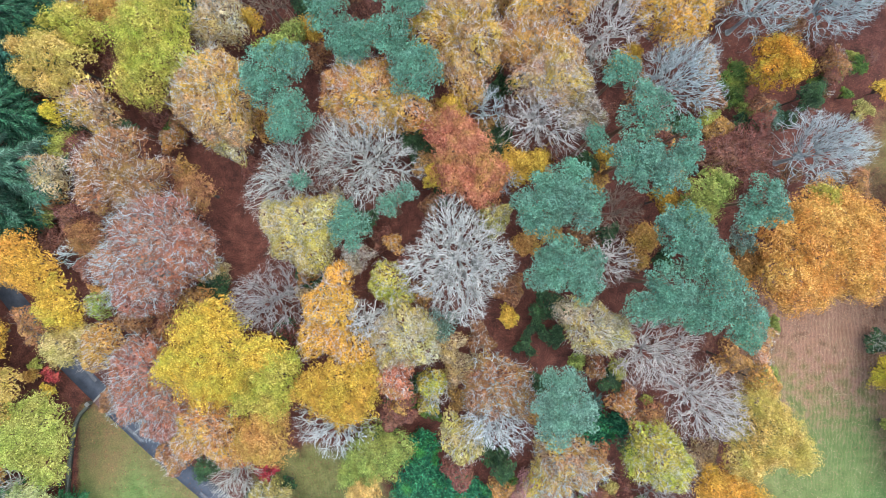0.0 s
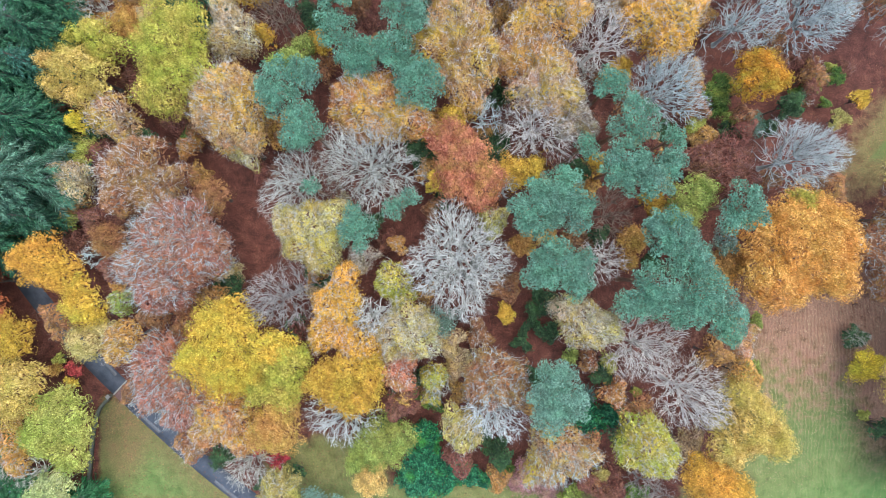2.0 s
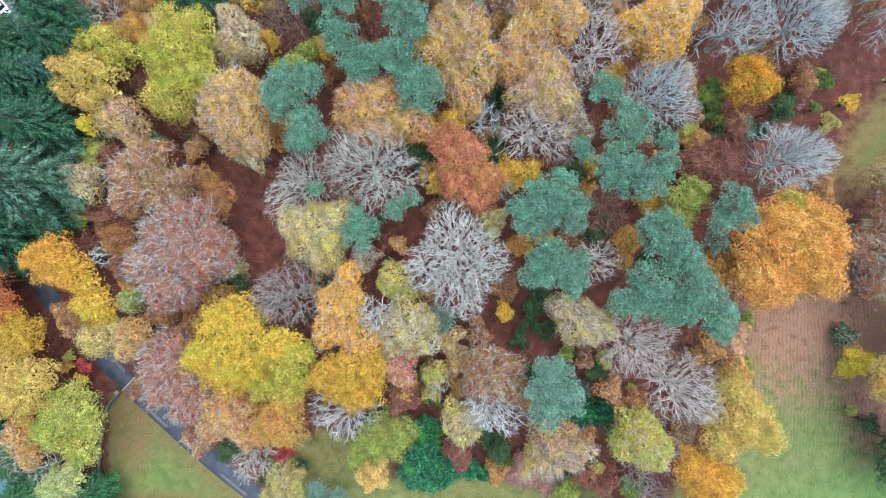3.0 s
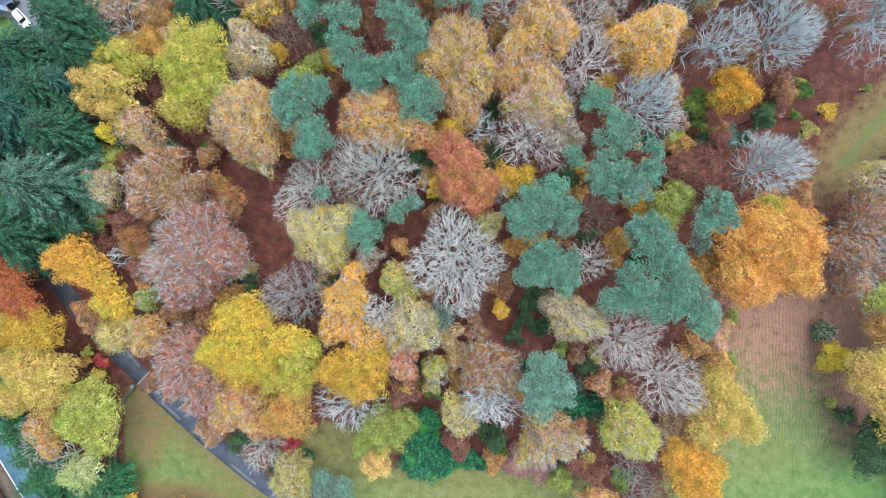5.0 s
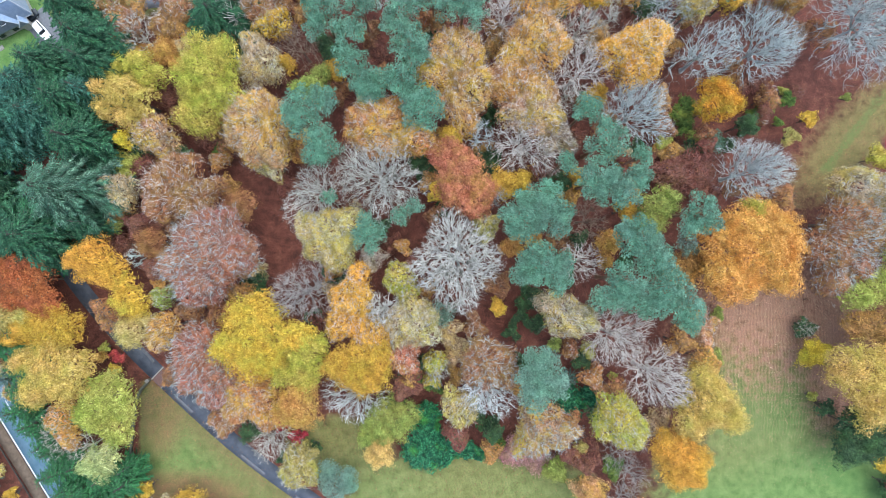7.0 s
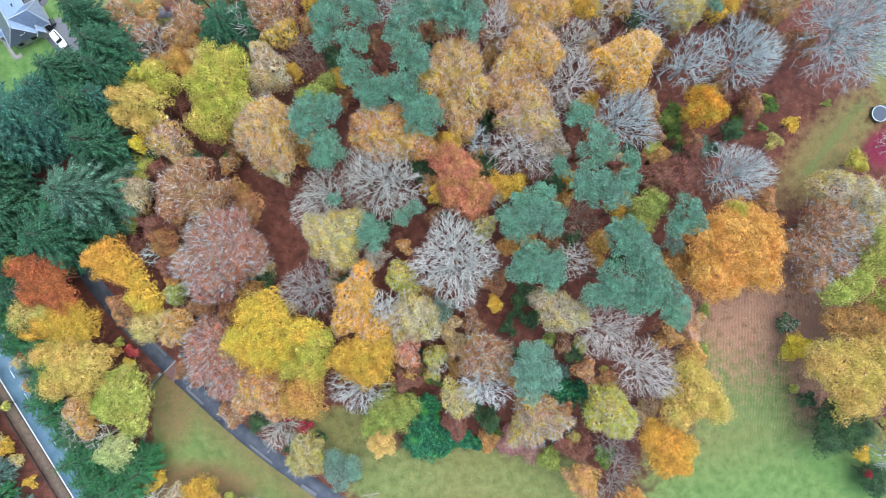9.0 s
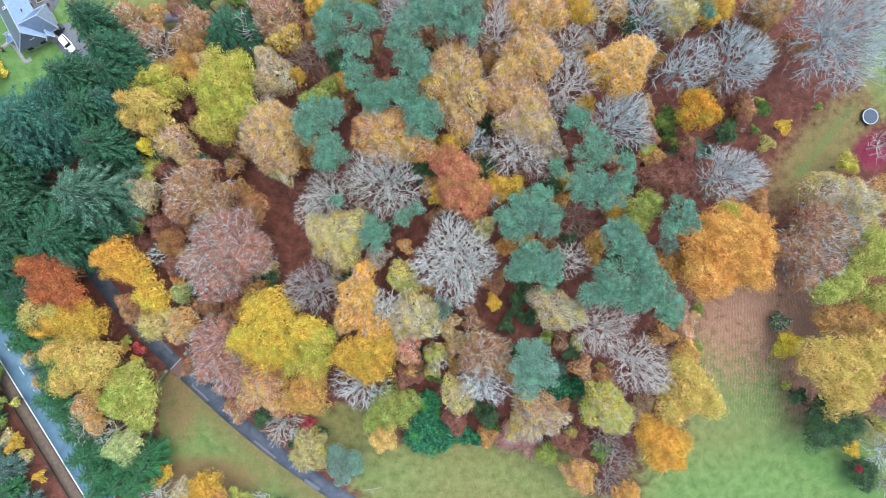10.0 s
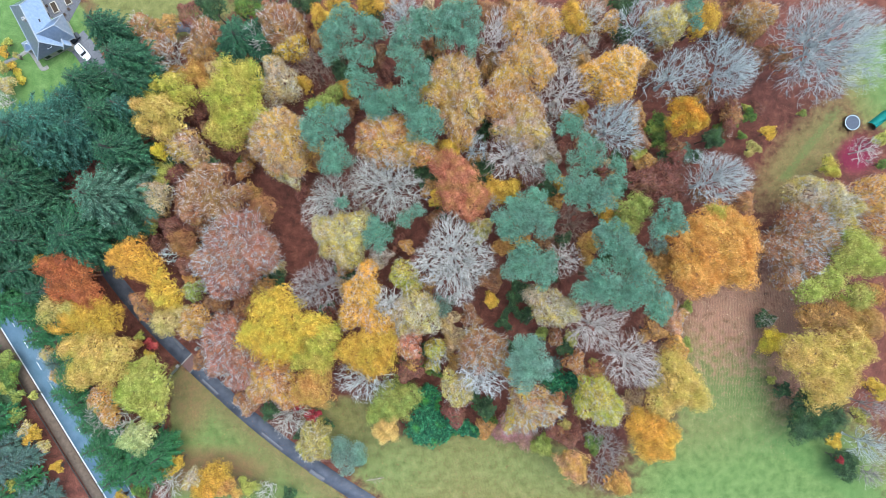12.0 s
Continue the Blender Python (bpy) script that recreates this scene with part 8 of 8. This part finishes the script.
undergrowth(-59.7, 17.5, 12, "wine", 2.6)
undergrowth(-1.2, 45.1, 14, "rust", 1.9)
undergrowth(29.7, 42.1, 14, "goldbrown", 1.6)
undergrowth(-34.2, -27.8, 11, "wine", 1.7)
undergrowth(2.7, -19.8, 9, "tanbrown", 2.8)
undergrowth(-5.5, 17.3, 14, "dgreen", 1.4)
undergrowth(64.7, 51.7, 11, "rust", 2.5)
undergrowth(-18.4, 8.9, 8, "tanbrown", 1.6)
undergrowth(68.2, 56.9, 11, "rust", 2.5)
undergrowth(67.9, 51.5, 8, "tanbrown", 1.9)
undergrowth(-7.8, -25.7, 7, "dgreen", 1.6)
undergrowth(-42.8, 42.1, 14, "russet", 1.4)
undergrowth(65.0, 28.8, 9, "wine", 1.6)
undergrowth(-7.9, -26.6, 14, "wine", 2.3)
undergrowth(-45.6, 25.1, 8, "goldbrown", 1.9)
undergrowth(-15.2, 44.1, 8, "russet", 2.2)
undergrowth(9.0, 18.2, 8, "dgreen", 2.8)
undergrowth(59.1, 38.0, 8, "rust", 1.6)
undergrowth(65.5, 31.1, 9, "rust", 2.2)
undergrowth(33.4, -27.5, 14, "rust", 2.8)
undergrowth(26.9, 31.2, 7, "wine", 1.7)
undergrowth(-21.8, 33.0, 11, "russet", 2.3)
undergrowth(-56.9, 5.9, 9, "wine", 2.2)
undergrowth(40.4, 55.9, 9, "dgreen", 2.6)
undergrowth(28.3, 30.5, 9, "rust", 1.6)
undergrowth(-12.3, 5.1, 9, "dgreen", 1.6)
undergrowth(7.1, 43.3, 9, "wine", 1.6)
undergrowth(51.5, -21.5, 14, "orange", 2.6)
undergrowth(-31.4, 13.6, 11, "wine", 2.0)
undergrowth(2.7, -25.7, 7, "goldbrown", 2.0)
undergrowth(-16.1, 52.6, 12, "dgreen", 2.3)
undergrowth(16.3, 12.0, 14, "rust", 1.6)
undergrowth(24.1, 1.8, 7, "russet", 2.6)
undergrowth(-14.8, 56.2, 9, "russet", 1.6)
undergrowth(-51.2, 19.8, 14, "dgreen", 1.4)
undergrowth(22.9, 47.9, 14, "dgreen", 1.6)
undergrowth(-19.8, 10.5, 11, "wine", 1.6)
undergrowth(-3.9, -22.2, 9, "dgreen", 1.6)
undergrowth(42.4, 57.2, 9, "dgreen", 1.9)
undergrowth(-0.7, 8.5, 7, "dgreen", 1.6)
undergrowth(-64.7, 7.9, 12, "goldbrown", 2.0)
undergrowth(-31.3, 53.8, 9, "wine", 2.2)
undergrowth(-26.3, -13.6, 9, "dgreen", 1.7)
undergrowth(36.4, 19.3, 8, "tanbrown", 2.2)
undergrowth(-56.2, -3.2, 14, "wine", 2.3)
undergrowth(-57.0, 19.2, 9, "wine", 1.6)
undergrowth(9.4, -35.2, 8, "dgreen", 1.9)
undergrowth(28.1, -41.7, 14, "wine", 1.9)
undergrowth(-2.9, 14.1, 12, "goldbrown", 2.2)
undergrowth(31.5, 42.9, 11, "tanbrown", 2.3)
undergrowth(-44.2, 21.8, 8, "russet", 1.7)
undergrowth(-58.2, 6.1, 11, "wine", 1.9)
undergrowth(-5.3, -7.4, 9, "rust", 1.7)
undergrowth(-22.8, -7.8, 9, "tanbrown", 1.9)
undergrowth(10.9, 41.7, 14, "goldbrown", 2.8)
undergrowth(-10.1, 1.4, 9, "wine", 1.7)
undergrowth(59.8, 25.4, 12, "dgreen", 1.9)
undergrowth(28.0, -21.9, 9, "dgreen", 1.7)
undergrowth(8.4, 39.1, 14, "goldbrown", 1.6)
undergrowth(31.9, 26.0, 14, "russet", 2.2)
undergrowth(72.2, 43.8, 11, "russet", 1.9)
undergrowth(-40.8, 57.3, 8, "dgreen", 2.6)
undergrowth(-2.1, 42.9, 8, "dgreen", 1.6)
undergrowth(9.8, -40.1, 11, "goldbrown", 1.9)
undergrowth(-21.3, 45.1, 7, "dgreen", 1.6)
undergrowth(-65.4, 25.5, 14, "wine", 1.7)
undergrowth(-56.4, -6.7, 12, "orange", 1.6)
undergrowth(18.0, -9.5, 8, "dgreen", 2.8)
undergrowth(61.1, 49.8, 12, "wine", 1.6)
undergrowth(6.7, 28.0, 14, "wine", 1.6)
undergrowth(-22.1, -5.5, 7, "dgreen", 2.5)
undergrowth(15.2, -28.0, 7, "goldbrown", 1.6)
undergrowth(50.9, 29.0, 8, "goldbrown", 1.9)
undergrowth(59.0, 35.4, 9, "rust", 1.6)
undergrowth(26.4, -41.2, 11, "russet", 2.3)
undergrowth(-3.0, -7.8, 12, "goldbrown", 1.6)
undergrowth(-2.0, 23.1, 8, "orange", 2.0)
undergrowth(51.0, 21.3, 7, "dgreen", 1.6)
undergrowth(56.3, 52.0, 14, "tanbrown", 1.6)
undergrowth(37.3, -1.6, 7, "dgreen", 1.6)
undergrowth(-38.7, -35.3, 12, "dgreen", 1.9)
undergrowth(-3.4, 54.9, 7, "tanbrown", 2.3)
undergrowth(-52.7, 46.9, 7, "dgreen", 1.7)
undergrowth(48.7, -31.3, 7, "tanbrown", 1.6)
undergrowth(-27.6, 46.6, 14, "goldbrown", 1.9)
undergrowth(52.1, 23.5, 12, "russet", 1.6)
undergrowth(2.8, -36.2, 12, "wine", 2.6)
undergrowth(-44.0, 13.6, 7, "goldbrown", 1.7)
undergrowth(-1.9, 44.9, 7, "tanbrown", 1.9)
undergrowth(63.4, 34.8, 7, "wine", 2.8)
undergrowth(9.8, -35.5, 14, "dgreen", 1.6)
undergrowth(-9.7, -29.8, 9, "dgreen", 1.6)
undergrowth(37.2, 49.6, 8, "wine", 2.2)
undergrowth(-25.4, -13.8, 11, "wine", 1.6)
undergrowth(8.5, 20.6, 7, "rust", 1.9)
undergrowth(9.2, 53.3, 14, "russet", 2.5)
undergrowth(29.3, -39.3, 9, "wine", 1.7)
undergrowth(-27.4, 19.6, 14, "russet", 1.4)
undergrowth(36.2, 17.9, 11, "wine", 1.6)
undergrowth(-2.1, -9.9, 12, "wine", 1.6)
undergrowth(62.8, 51.2, 8, "tanbrown", 1.6)
undergrowth(26.5, 21.3, 8, "wine", 1.6)
undergrowth(-3.0, -24.9, 8, "russet", 1.6)
undergrowth(22.1, 54.8, 11, "wine", 2.6)
undergrowth(-66.1, -12.0, 14, "rust", 2.6)
undergrowth(10.9, -6.7, 10, "russet", 2.6)
undergrowth(66.7, 10.4, 13, "rust", 2.6)
undergrowth(47.7, 54.6, 11, "russet", 2.6)
undergrowth(60.2, 54.9, 10, "russet", 2.6)
undergrowth(46.8, -18.2, 13, "goldbrown", 2.3)
undergrowth(-49.8, -11.7, 13, "russet", 2.3)
undergrowth(43.9, 30.6, 10, "goldbrown", 2.3)
undergrowth(13.6, 54.9, 13, "rust", 2.3)
undergrowth(34.6, 54.9, 10, "russet", 2.3)
undergrowth(53.7, 55.1, 11, "rust", 2.3)
undergrowth(0.6, -15.3, 14, "tanbrown", 2.1)
undergrowth(48.0, -9.9, 14, "rust", 2.1)
undergrowth(41.9, 0.9, 10, "wine", 2.1)
undergrowth(-53.3, 4.1, 10, "russet", 2.1)
undergrowth(-58.2, 10.1, 11, "rust", 2.1)
undergrowth(38.2, 13.1, 10, "goldbrown", 2.1)
undergrowth(44.3, 24.9, 11, "russet", 2.1)
undergrowth(-51.9, 26.6, 12, "russet", 2.1)
undergrowth(-11.7, 34.7, 14, "russet", 2.1)
undergrowth(-50.0, 39.9, 14, "tanbrown", 2.1)
undergrowth(-0.1, 52.1, 10, "rust", 2.1)
undergrowth(-12.3, 54.8, 12, "rust", 2.1)
